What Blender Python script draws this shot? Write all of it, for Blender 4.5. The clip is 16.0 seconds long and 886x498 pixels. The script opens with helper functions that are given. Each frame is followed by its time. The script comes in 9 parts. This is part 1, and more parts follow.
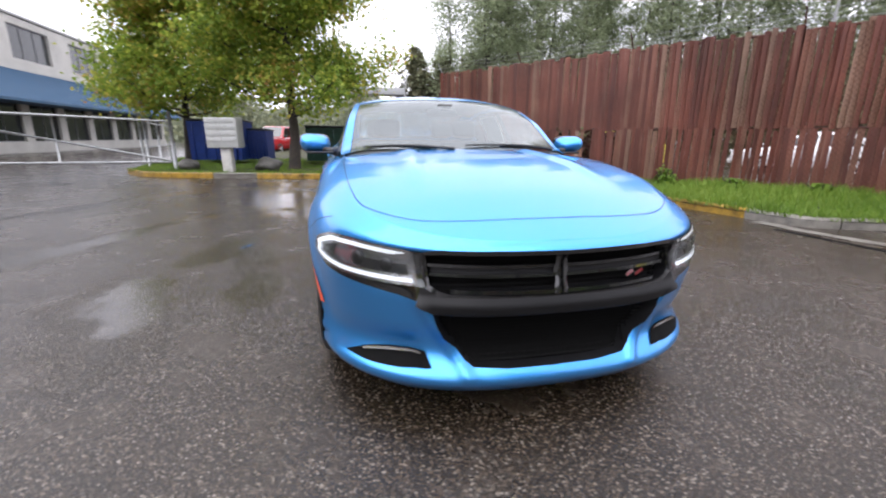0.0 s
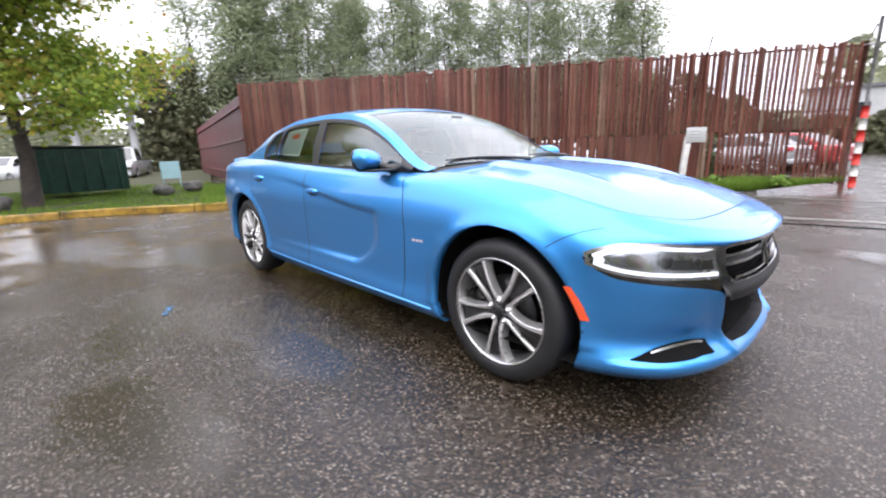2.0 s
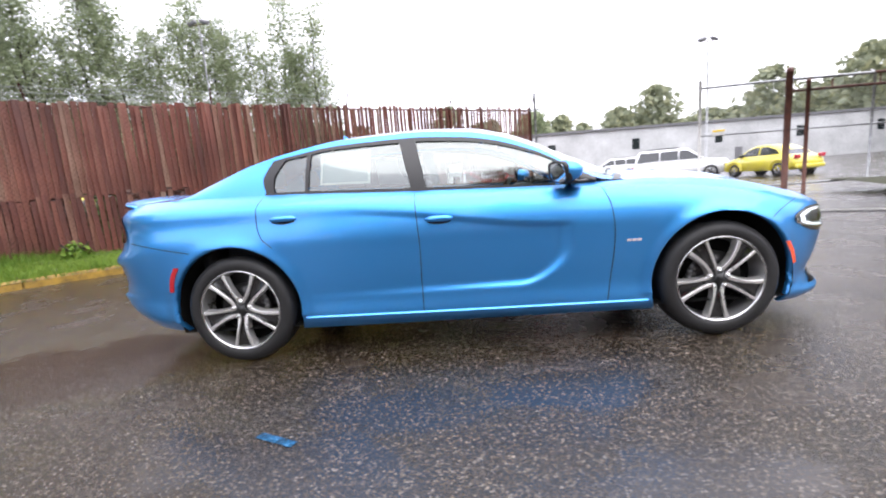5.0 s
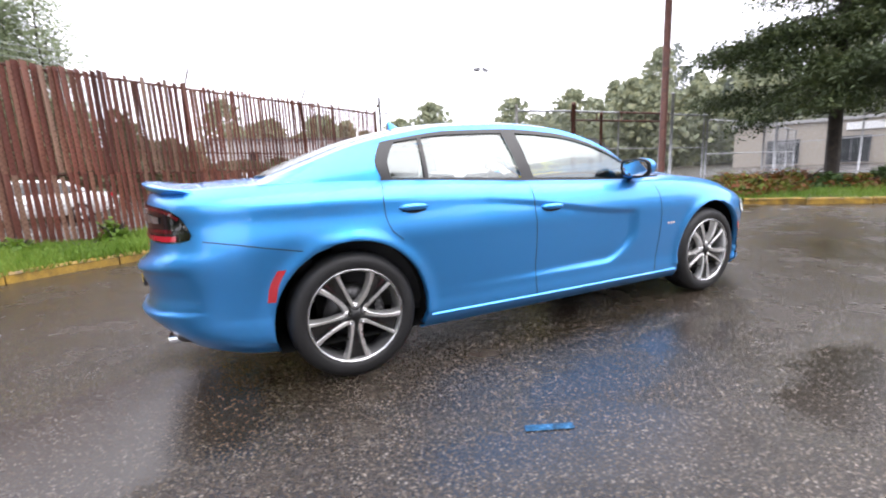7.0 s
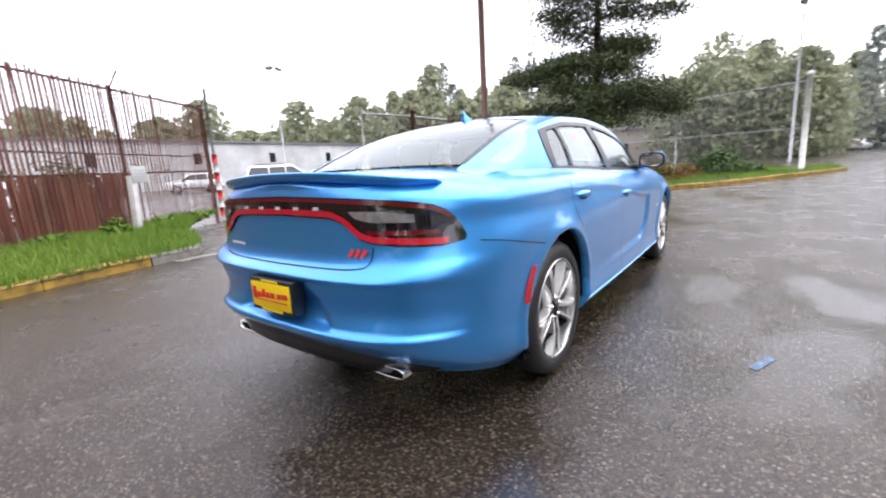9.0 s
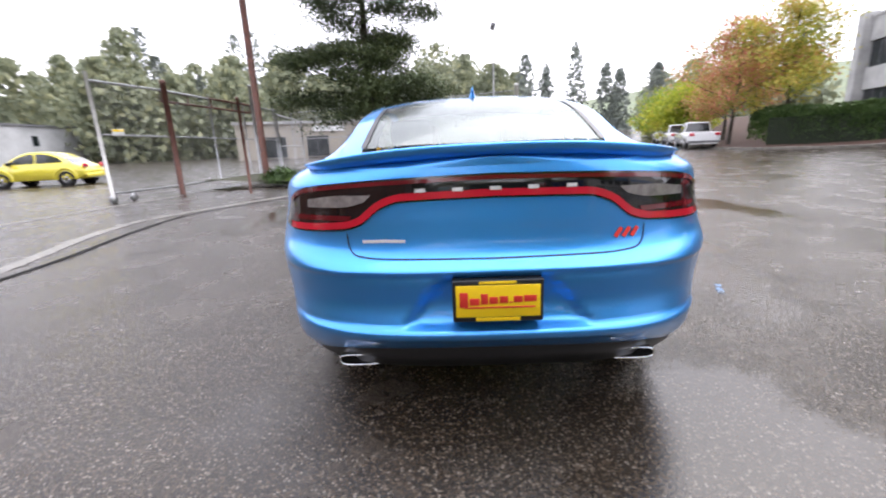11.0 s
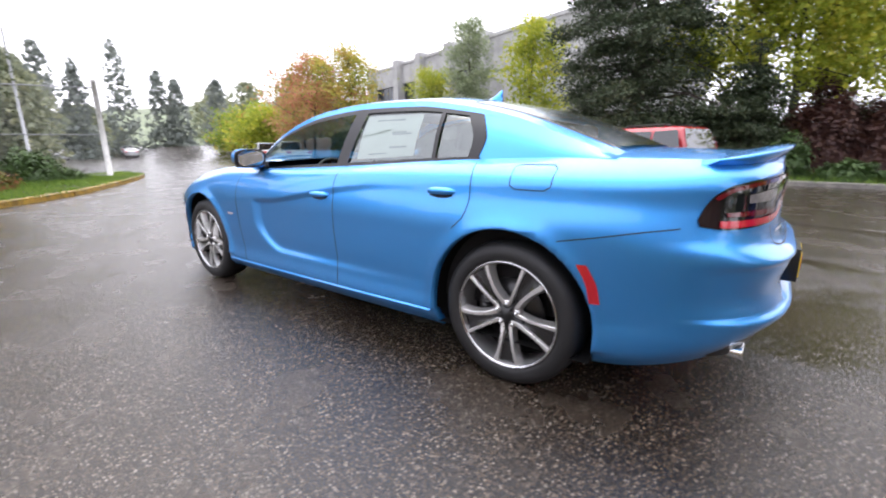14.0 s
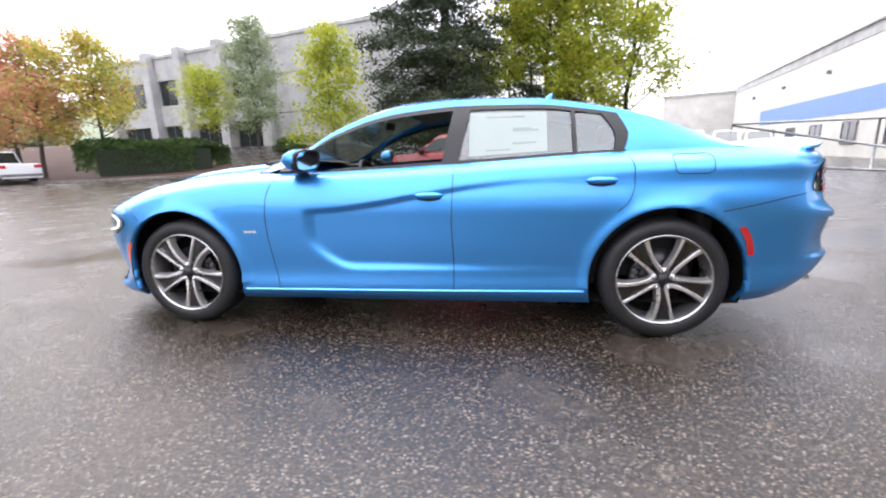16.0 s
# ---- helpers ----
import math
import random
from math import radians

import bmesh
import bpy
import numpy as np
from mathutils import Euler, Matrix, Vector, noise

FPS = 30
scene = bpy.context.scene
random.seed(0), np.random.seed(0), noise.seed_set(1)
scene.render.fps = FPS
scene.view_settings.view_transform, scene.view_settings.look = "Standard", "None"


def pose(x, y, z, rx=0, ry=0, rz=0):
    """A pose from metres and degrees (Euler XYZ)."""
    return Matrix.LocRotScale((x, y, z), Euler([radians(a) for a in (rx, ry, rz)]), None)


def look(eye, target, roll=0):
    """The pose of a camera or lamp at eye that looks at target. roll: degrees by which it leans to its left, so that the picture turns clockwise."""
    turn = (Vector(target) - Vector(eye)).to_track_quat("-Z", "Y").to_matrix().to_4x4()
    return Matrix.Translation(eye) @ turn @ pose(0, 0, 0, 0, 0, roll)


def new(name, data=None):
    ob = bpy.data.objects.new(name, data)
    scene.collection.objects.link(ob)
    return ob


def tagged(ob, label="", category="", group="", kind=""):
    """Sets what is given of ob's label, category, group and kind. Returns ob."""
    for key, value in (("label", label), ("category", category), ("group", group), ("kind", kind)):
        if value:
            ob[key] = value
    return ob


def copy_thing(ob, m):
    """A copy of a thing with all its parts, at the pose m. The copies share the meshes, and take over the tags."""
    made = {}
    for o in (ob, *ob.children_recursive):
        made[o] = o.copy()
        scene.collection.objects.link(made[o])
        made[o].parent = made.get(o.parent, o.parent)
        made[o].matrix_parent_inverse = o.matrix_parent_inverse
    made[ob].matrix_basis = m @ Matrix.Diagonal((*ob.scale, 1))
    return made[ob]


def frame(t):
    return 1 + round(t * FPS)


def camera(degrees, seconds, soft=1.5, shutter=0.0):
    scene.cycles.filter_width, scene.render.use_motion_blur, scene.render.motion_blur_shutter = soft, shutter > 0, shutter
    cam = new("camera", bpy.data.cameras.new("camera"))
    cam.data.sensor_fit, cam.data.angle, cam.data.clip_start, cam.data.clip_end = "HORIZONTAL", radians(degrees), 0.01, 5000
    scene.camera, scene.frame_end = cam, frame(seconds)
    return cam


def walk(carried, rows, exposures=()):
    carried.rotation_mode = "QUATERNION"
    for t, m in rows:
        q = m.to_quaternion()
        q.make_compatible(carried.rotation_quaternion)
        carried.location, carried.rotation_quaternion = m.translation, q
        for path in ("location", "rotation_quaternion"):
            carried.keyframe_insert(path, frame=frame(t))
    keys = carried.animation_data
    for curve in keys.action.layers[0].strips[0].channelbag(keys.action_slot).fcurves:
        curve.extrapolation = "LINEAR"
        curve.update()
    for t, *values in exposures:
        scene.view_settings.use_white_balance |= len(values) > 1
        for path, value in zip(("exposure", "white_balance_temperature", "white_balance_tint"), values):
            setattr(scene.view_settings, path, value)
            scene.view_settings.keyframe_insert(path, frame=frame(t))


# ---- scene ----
cam = camera(92.4, 16.0, soft=2.0, shutter=0.35)
PATH = [
    (0, (3.796, -0.775, 1.131), (1.909, -0.345, 0.626), 0.5),
    (0.5, (3.657, -1.246, 1.139), (1.844, -0.573, 0.628), -0.1),
    (1, (3.426, -1.713, 1.127), (1.714, -0.796, 0.647), -0.7),
    (1.5, (3.081, -2.072, 1.138), (1.503, -0.929, 0.688), -1.3),
    (2, (2.739, -2.452, 1.129), (1.342, -1.093, 0.679), -1.6),
    (2.5, (2.343, -2.75, 1.129), (1.157, -1.198, 0.699), -2.9),
    (3, (1.934, -3.066, 1.127), (0.962, -1.36, 0.747), -3.1),
    (3.5, (1.485, -3.308, 1.105), (0.68, -1.512, 0.749), -4.1),
    (4, (0.982, -3.474, 1.116), (0.428, -1.59, 0.74), -2.8),
    (4.5, (0.482, -3.593, 1.121), (0.15, -1.652, 0.774), -3.2),
    (4.7, (0.297, -3.575, 1.097), (0.041, -1.618, 0.771), -3.9),
    (6.8, (-1.856, -3.264, 1.144), (-1.09, -1.451, 0.786), -3.1),
    (7, (-2.042, -3.177, 1.132), (-1.203, -1.398, 0.771), -2.7),
    (7.5, (-2.504, -2.895, 1.131), (-1.432, -1.253, 0.741), -2.7),
    (8, (-2.958, -2.572, 1.149), (-1.698, -1.079, 0.72), -3.4),
    (8.2, (-3.115, -2.417, 1.134), (-1.799, -0.969, 0.717), -3.3),
    (10.3, (-4.044, -0.534, 1.173), (-2.148, -0.05, 0.759), -3.5),
    (10.5, (-4.057, -0.345, 1.163), (-2.138, 0.031, 0.741), -3.3),
    (11, (-4.021, 0.134, 1.162), (-2.082, 0.205, 0.675), -2.5),
    (11.5, (-3.96, 0.635, 1.169), (-2.05, 0.332, 0.656), -1.5),
    (12, (-3.765, 1.106, 1.153), (-1.937, 0.455, 0.671), -1.6),
    (12.5, (-3.553, 1.536, 1.152), (-1.853, 0.592, 0.686), -1.2),
    (13, (-3.242, 1.943, 1.141), (-1.647, 0.818, 0.707), -1.2),
    (13.5, (-2.855, 2.293, 1.144), (-1.443, 0.941, 0.721), -0.5),
    (14, (-2.462, 2.623, 1.148), (-1.276, 1.08, 0.687), -0.5),
    (14.5, (-2.042, 2.874, 1.136), (-1.082, 1.195, 0.627), -2.2),
    (15, (-1.6, 3.125, 1.128), (-0.875, 1.331, 0.623), -2.1),
    (15.5, (-1.122, 3.298, 1.116), (-0.61, 1.423, 0.642), -2.3),
    (16, (-0.624, 3.423, 1.122), (-0.331, 1.496, 0.674), -1.6),
]
walk(cam, [(t, look(eye, target, roll)) for t, eye, target, roll in PATH],
     [(0.0, 1.28), (1.0, 1.42), (2.5, 1.58), (4.5, 1.62), (7.0, 1.62), (8.2, 1.60), (10.5, 1.50), (12.0, 1.60), (14.0, 1.58), (15.0, 1.70), (16.0, 1.86)])

# ---- sky and sun: a bright overcast, rainy day ----
world = bpy.data.worlds.new("world")
scene.world = world
world.use_nodes = True
wt = world.node_tree
wt.nodes.clear()
w_out = wt.nodes.new("ShaderNodeOutputWorld")
w_bg = wt.nodes.new("ShaderNodeBackground")
w_sky = wt.nodes.new("ShaderNodeTexSky")
w_sky.sky_type = "NISHITA"
w_sky.sun_disc = False
w_sky.sun_elevation = radians(48)
w_sky.sun_rotation = radians(135)
w_sky.dust_density = 4.0
w_sky.ozone_density = 1.0
w_gain = wt.nodes.new("ShaderNodeVectorMath")
w_gain.operation = "SCALE"
w_gain.inputs["Scale"].default_value = 0.1
w_tc = wt.nodes.new("ShaderNodeTexCoord")
w_noise = wt.nodes.new("ShaderNodeTexNoise")
w_noise.inputs["Scale"].default_value = 2.2
w_noise.inputs["Detail"].default_value = 5.0
w_ramp = wt.nodes.new("ShaderNodeValToRGB")
w_ramp.color_ramp.elements[0].position = 0.3
w_ramp.color_ramp.elements[0].color = (0.81, 0.80, 0.92, 1)
w_ramp.color_ramp.elements[1].position = 0.72
w_ramp.color_ramp.elements[1].color = (1.00, 0.985, 1.10, 1)
w_mix = wt.nodes.new("ShaderNodeMixRGB")
w_mix.inputs["Fac"].default_value = 0.92
wt.links.new(w_tc.outputs["Generated"], w_noise.inputs["Vector"])
wt.links.new(w_noise.outputs["Fac"], w_ramp.inputs["Fac"])
wt.links.new(w_sky.outputs["Color"], w_gain.inputs[0])
wt.links.new(w_gain.outputs["Vector"], w_mix.inputs["Color1"])
wt.links.new(w_ramp.outputs["Color"], w_mix.inputs["Color2"])
wt.links.new(w_mix.outputs["Color"], w_bg.inputs["Color"])
w_bg.inputs["Strength"].default_value = 1.0
wt.links.new(w_bg.outputs["Background"], w_out.inputs["Surface"])

sun = new("sun", bpy.data.lights.new("sun", "SUN"))
sun.data.energy = 1.1
sun.data.angle = radians(75)
sun.data.color = (1.0, 0.985, 0.985)
sun.matrix_world = look((0, 0, 30), (-8, 8, 0))
scene.view_settings.exposure = 1.45

# ---- small helpers ----


def link_mesh(name, bm, mat, smooth=True):
    me = bpy.data.meshes.new(name)
    bm.to_mesh(me)
    bm.free()
    for m in (mat if isinstance(mat, (list, tuple)) else [mat]):
        me.materials.append(m)
    if smooth:
        me.polygons.foreach_set("use_smooth", [True] * len(me.polygons))
    return me


def thing(name, label, category, at=None, group="", kind=""):
    ob = new(name)
    ob.empty_display_size = 0.2
    if at is not None:
        ob.matrix_basis = at
    return tagged(ob, label, category, group, kind)


def part(name, bm, mat, parent, label="", smooth=True, at=None):
    ob = new(name, link_mesh(name, bm, mat, smooth))
    ob.parent = parent
    if at is not None:
        ob.matrix_basis = at
    return tagged(ob, label)


def solo(name, bm, mat, label, category="", kind="", group="", smooth=False, at=None):
    ob = new(name, link_mesh(name, bm, mat, smooth))
    if at is not None:
        ob.matrix_basis = at
    return tagged(ob, label, category, group, kind)


def box(bm, x0, x1, y0, y1, z0, z1, bevel=0.0, m=None):
    c = Matrix.Translation(((x0 + x1) / 2, (y0 + y1) / 2, (z0 + z1) / 2)) @ Matrix.Diagonal((x1 - x0, y1 - y0, z1 - z0, 1))
    r = bmesh.ops.create_cube(bm, size=1, matrix=(m @ c) if m else c)
    if bevel > 0:
        es = list({e for v in r["verts"] for e in v.link_edges})
        bmesh.ops.bevel(bm, geom=es, offset=bevel, segments=2, affect="EDGES", profile=0.5)
    return bm


def tube(bm, pts, radii, sides=8, cap=True):
    """A tapered tube along a polyline."""
    pts = [Vector(p) for p in pts]
    if not isinstance(radii, (list, tuple)):
        radii = [radii] * len(pts)
    rings = []
    for i, p in enumerate(pts):
        d = (pts[min(i + 1, len(pts) - 1)] - pts[max(i - 1, 0)]).normalized()
        a = d.cross(Vector((0, 0, 1)) if abs(d.z) < 0.9 else Vector((1, 0, 0))).normalized()
        b = d.cross(a)
        rings.append([bm.verts.new(p + radii[i] * (math.cos(k * math.tau / sides) * a + math.sin(k * math.tau / sides) * b)) for k in range(sides)])
    for r0, r1 in zip(rings, rings[1:]):
        for k in range(sides):
            bm.faces.new((r0[k], r0[(k + 1) % sides], r1[(k + 1) % sides], r1[k]))
    if cap:
        bm.faces.new(rings[0])
        bm.faces.new(rings[-1][::-1])
    return bm


def lathe(bm, profile, n=48, m=None):
    """Turn (radius, along) pairs round the y axis."""
    rings = []
    for r, a in profile:
        ring = []
        for k in range(n):
            p = Vector((r * math.cos(k * math.tau / n), a, r * math.sin(k * math.tau / n)))
            ring.append(bm.verts.new(m @ p if m else p))
        rings.append(ring)
    for r0, r1 in zip(rings, rings[1:]):
        for k in range(n):
            bm.faces.new((r0[k], r0[(k + 1) % n], r1[(k + 1) % n], r1[k]))
    return bm


def prism(bm, outline, y0, y1, plane="xz", inset=0.0):
    """Extrude an outline given in the xz (or xy) plane."""
    def at(p, h):
        return (p[0], h, p[1]) if plane == "xz" else (p[0], p[1], h)
    a = [bm.verts.new(at(p, y0)) for p in outline]
    b = [bm.verts.new(at(p, y1)) for p in outline]
    bm.faces.new(a)
    bm.faces.new(b[::-1])
    n = len(a)
    for i in range(n):
        bm.faces.new((a[i], b[i], b[(i + 1) % n], a[(i + 1) % n]))
    bmesh.ops.recalc_face_normals(bm, faces=bm.faces)
    return bm


# ---- materials ----
def nodes_of(name):
    mat = bpy.data.materials.new(name)
    mat.use_nodes = True
    nt = mat.node_tree
    return mat, nt, nt.nodes["Principled BSDF"]


def add(nt, kind, **kw):
    n = nt.nodes.new(kind)
    for k, v in kw.items():
        n.inputs[k].default_value = v
    return n


def ramp(nt, fac, stops):
    r = nt.nodes.new("ShaderNodeValToRGB")
    while len(r.color_ramp.elements) < len(stops):
        r.color_ramp.elements.new(0.5)
    for e, (p, c) in zip(r.color_ramp.elements, stops):
        e.position = p
        e.color = (*c, 1) if len(c) == 3 else c
    nt.links.new(fac, r.inputs["Fac"])
    return r.outputs["Color"]


def grey(v):
    return (v, v, v)


def mixed(nt, a, b, fac):
    """Mix two colour sockets by a factor socket or number."""
    m = nt.nodes.new("ShaderNodeMixRGB")
    for sock, val in (("Color1", a), ("Color2", b), ("Fac", fac)):
        if hasattr(val, "is_linked"):
            nt.links.new(val, m.inputs[sock])
        elif sock == "Fac":
            m.inputs[sock].default_value = val
        else:
            m.inputs[sock].default_value = (*val, 1)
    return m.outputs["Color"]


def noise_of(nt, scale, detail=4.0, rough=0.55, coord="Object", stretch=None, kind="ShaderNodeTexNoise"):
    tc = nt.nodes.new("ShaderNodeTexCoord")
    src = tc.outputs[coord]
    if stretch:
        mp = nt.nodes.new("ShaderNodeMapping")
        mp.inputs["Scale"].default_value = stretch
        nt.links.new(src, mp.inputs["Vector"])
        src = mp.outputs["Vector"]
    n = nt.nodes.new(kind)
    n.inputs["Scale"].default_value = scale
    if kind == "ShaderNodeTexNoise":
        n.inputs["Detail"].default_value = detail
        n.inputs["Roughness"].default_value = rough
    nt.links.new(src, n.inputs["Vector"])
    return n


def bump(nt, bsdf, height, strength=0.3, dist=0.01):
    b = nt.nodes.new("ShaderNodeBump")
    b.inputs["Strength"].default_value = strength
    b.inputs["Distance"].default_value = dist
    nt.links.new(height, b.inputs["Height"])
    nt.links.new(b.outputs["Normal"], bsdf.inputs["Normal"])


def plain(name, col, rough=0.5, metal=0.0, vary=0.12, scale=6.0, bumps=0.0, coat=0.0, spec=0.5, coord="Object", island=0.0):
    """A surface with large stains and fine grain round one colour."""
    mat, nt, b = nodes_of(name)
    n1 = noise_of(nt, scale, 5, 0.6, coord)
    n2 = noise_of(nt, scale * 14, 3, 0.6, coord)
    lo = tuple(c * (1 - 2 * vary) for c in col)
    hi = tuple(min(1, c * (1 + vary)) for c in col)
    c1 = ramp(nt, n1.outputs["Fac"], [(0.3, lo), (0.7, hi)])
    c2 = ramp(nt, n2.outputs["Fac"], [(0.3, grey(1 - vary)), (0.7, grey(1.0))])
    mul = nt.nodes.new("ShaderNodeMixRGB")
    mul.blend_type = "MULTIPLY"
    mul.inputs["Fac"].default_value = 1.0
    nt.links.new(c1, mul.inputs["Color1"])
    nt.links.new(c2, mul.inputs["Color2"])
    colour = mul.outputs["Color"]
    if island:
        oi = nt.nodes.new("ShaderNodeObjectInfo")
        ge = nt.nodes.new("ShaderNodeNewGeometry")
        ad = nt.nodes.new("ShaderNodeMath")
        ad.operation = "ADD"
        nt.links.new(oi.outputs["Random"], ad.inputs[0])
        nt.links.new(ge.outputs["Random Per Island"], ad.inputs[1])
        fr = nt.nodes.new("ShaderNodeMath")
        fr.operation = "FRACT"
        nt.links.new(ad.outputs[0], fr.inputs[0])
        c3 = ramp(nt, fr.outputs[0], [(0.0, grey(1 - island)), (1.0, grey(1.0))])
        m2 = nt.nodes.new("ShaderNodeMixRGB")
        m2.blend_type = "MULTIPLY"
        m2.inputs["Fac"].default_value = 1.0
        nt.links.new(colour, m2.inputs["Color1"])
        nt.links.new(c3, m2.inputs["Color2"])
        colour = m2.outputs["Color"]
    nt.links.new(colour, b.inputs["Base Color"])
    r = ramp(nt, n1.outputs["Fac"], [(0.3, grey(max(0.02, rough * 0.85))), (0.7, grey(min(1, rough * 1.15)))])
    nt.links.new(r, b.inputs["Roughness"])
    b.inputs["Metallic"].default_value = metal
    b.inputs["Coat Weight"].default_value = coat
    b.inputs["Coat Roughness"].default_value = 0.04
    b.inputs["Specular IOR Level"].default_value = spec
    if bumps:
        bump(nt, b, n2.outputs["Fac"], bumps, 0.01)
    return mat


def paint(name, col, metal=0.84, rough=0.40, drops=True):
    """Clear-coated car paint with fine flake and rain drops on it."""
    mat, nt, b = nodes_of(name)
    fl = noise_of(nt, 900, 1, 0.5)
    c = ramp(nt, fl.outputs["Fac"], [(0.35, tuple(k * 0.86 for k in col)), (0.65, tuple(min(1, k * 1.08) for k in col))])
    nt.links.new(c, b.inputs["Base Color"])
    b.inputs["Metallic"].default_value = metal
    b.inputs["Roughness"].default_value = rough
    b.inputs["Coat Weight"].default_value = 1.0
    b.inputs["Coat Roughness"].default_value = 0.035
    if drops:
        d = noise_of(nt, 210, 2, 0.5)
        h = ramp(nt, d.outputs["Fac"], [(0.60, grey(0)), (0.66, grey(1))])
        bp = nt.nodes.new("ShaderNodeBump")
        bp.inputs["Strength"].default_value = 0.35
        bp.inputs["Distance"].default_value = 0.002
        nt.links.new(h, bp.inputs["Height"])
        nt.links.new(bp.outputs["Normal"], b.inputs["Coat Normal"])
    return mat


def glass_mat(name, tint, alpha, rough=0.02, drops=0.0):
    """Tinted window glass: a see-through film with a glossy face."""
    mat, nt, b = nodes_of(name)
    nt.nodes.remove(b)
    out = nt.nodes["Material Output"]
    tr = add(nt, "ShaderNodeBsdfTransparent", Color=(*tint, 1))
    gl = add(nt, "ShaderNodeBsdfGlossy", Roughness=rough, Color=(0.90, 0.96, 0.94, 1))
    fr = add(nt, "ShaderNodeLayerWeight", Blend=0.5)
    pw = nt.nodes.new("ShaderNodeMath")
    pw.operation = "POWER"
    pw.inputs[1].default_value = 5.0
    nt.links.new(fr.outputs["Facing"], pw.inputs[0])
    mp = nt.nodes.new("ShaderNodeMapRange")
    mp.inputs["To Min"].default_value = 0.04 + alpha
    mp.inputs["To Max"].default_value = 1.0
    mix = nt.nodes.new("ShaderNodeMixShader")
    nt.links.new(pw.outputs[0], mp.inputs["Value"])
    nt.links.new(mp.outputs[0], mix.inputs["Fac"])
    nt.links.new(tr.outputs[0], mix.inputs[1])
    nt.links.new(gl.outputs[0], mix.inputs[2])
    nt.links.new(mix.outputs[0], out.inputs["Surface"])
    if drops:
        d = noise_of(nt, 95, 2, 0.5)
        h = ramp(nt, d.outputs["Fac"], [(0.52, grey(0)), (0.6, grey(1))])
        bp = nt.nodes.new("ShaderNodeBump")
        bp.inputs["Strength"].default_value = drops
        bp.inputs["Distance"].default_value = 0.003
        nt.links.new(h, bp.inputs["Height"])
        nt.links.new(bp.outputs["Normal"], gl.inputs["Normal"])
    return mat


def glow(name, col, strength):
    mat, nt, b = nodes_of(name)
    b.inputs["Base Color"].default_value = (*col, 1)
    b.inputs["Emission Color"].default_value = (*col, 1)
    b.inputs["Emission Strength"].default_value = strength
    b.inputs["Roughness"].default_value = 0.2
    return mat


def foliage(name, stops, rough=0.55, trans=0.35):
    """Leaves: each takes its own shade; light comes partly through."""
    mat, nt, b = nodes_of(name)
    ge = nt.nodes.new("ShaderNodeNewGeometry")
    n = noise_of(nt, 0.45, 2, 0.5)
    ad = nt.nodes.new("ShaderNodeMath")
    ad.operation = "MULTIPLY_ADD"
    nt.links.new(ge.outputs["Random Per Island"], ad.inputs[0])
    ad.inputs[1].default_value = 0.55
    nt.links.new(n.outputs["Fac"], ad.inputs[2])
    sub = nt.nodes.new("ShaderNodeMath")
    sub.operation = "SUBTRACT"
    nt.links.new(ad.outputs[0], sub.inputs[0])
    sub.inputs[1].default_value = 0.27
    c = ramp(nt, sub.outputs[0], stops)
    nt.links.new(c, b.inputs["Base Color"])
    b.inputs["Roughness"].default_value = rough
    b.inputs["Specular IOR Level"].default_value = 0.35
    tl = nt.nodes.new("ShaderNodeBsdfTranslucent")
    nt.links.new(c, tl.inputs["Color"])
    mix = nt.nodes.new("ShaderNodeMixShader")
    mix.inputs["Fac"].default_value = trans
    out = nt.nodes["Material Output"]
    nt.links.new(b.outputs[0], mix.inputs[1])
    nt.links.new(tl.outputs[0], mix.inputs[2])
    nt.links.new(mix.outputs[0], out.inputs["Surface"])
    return mat


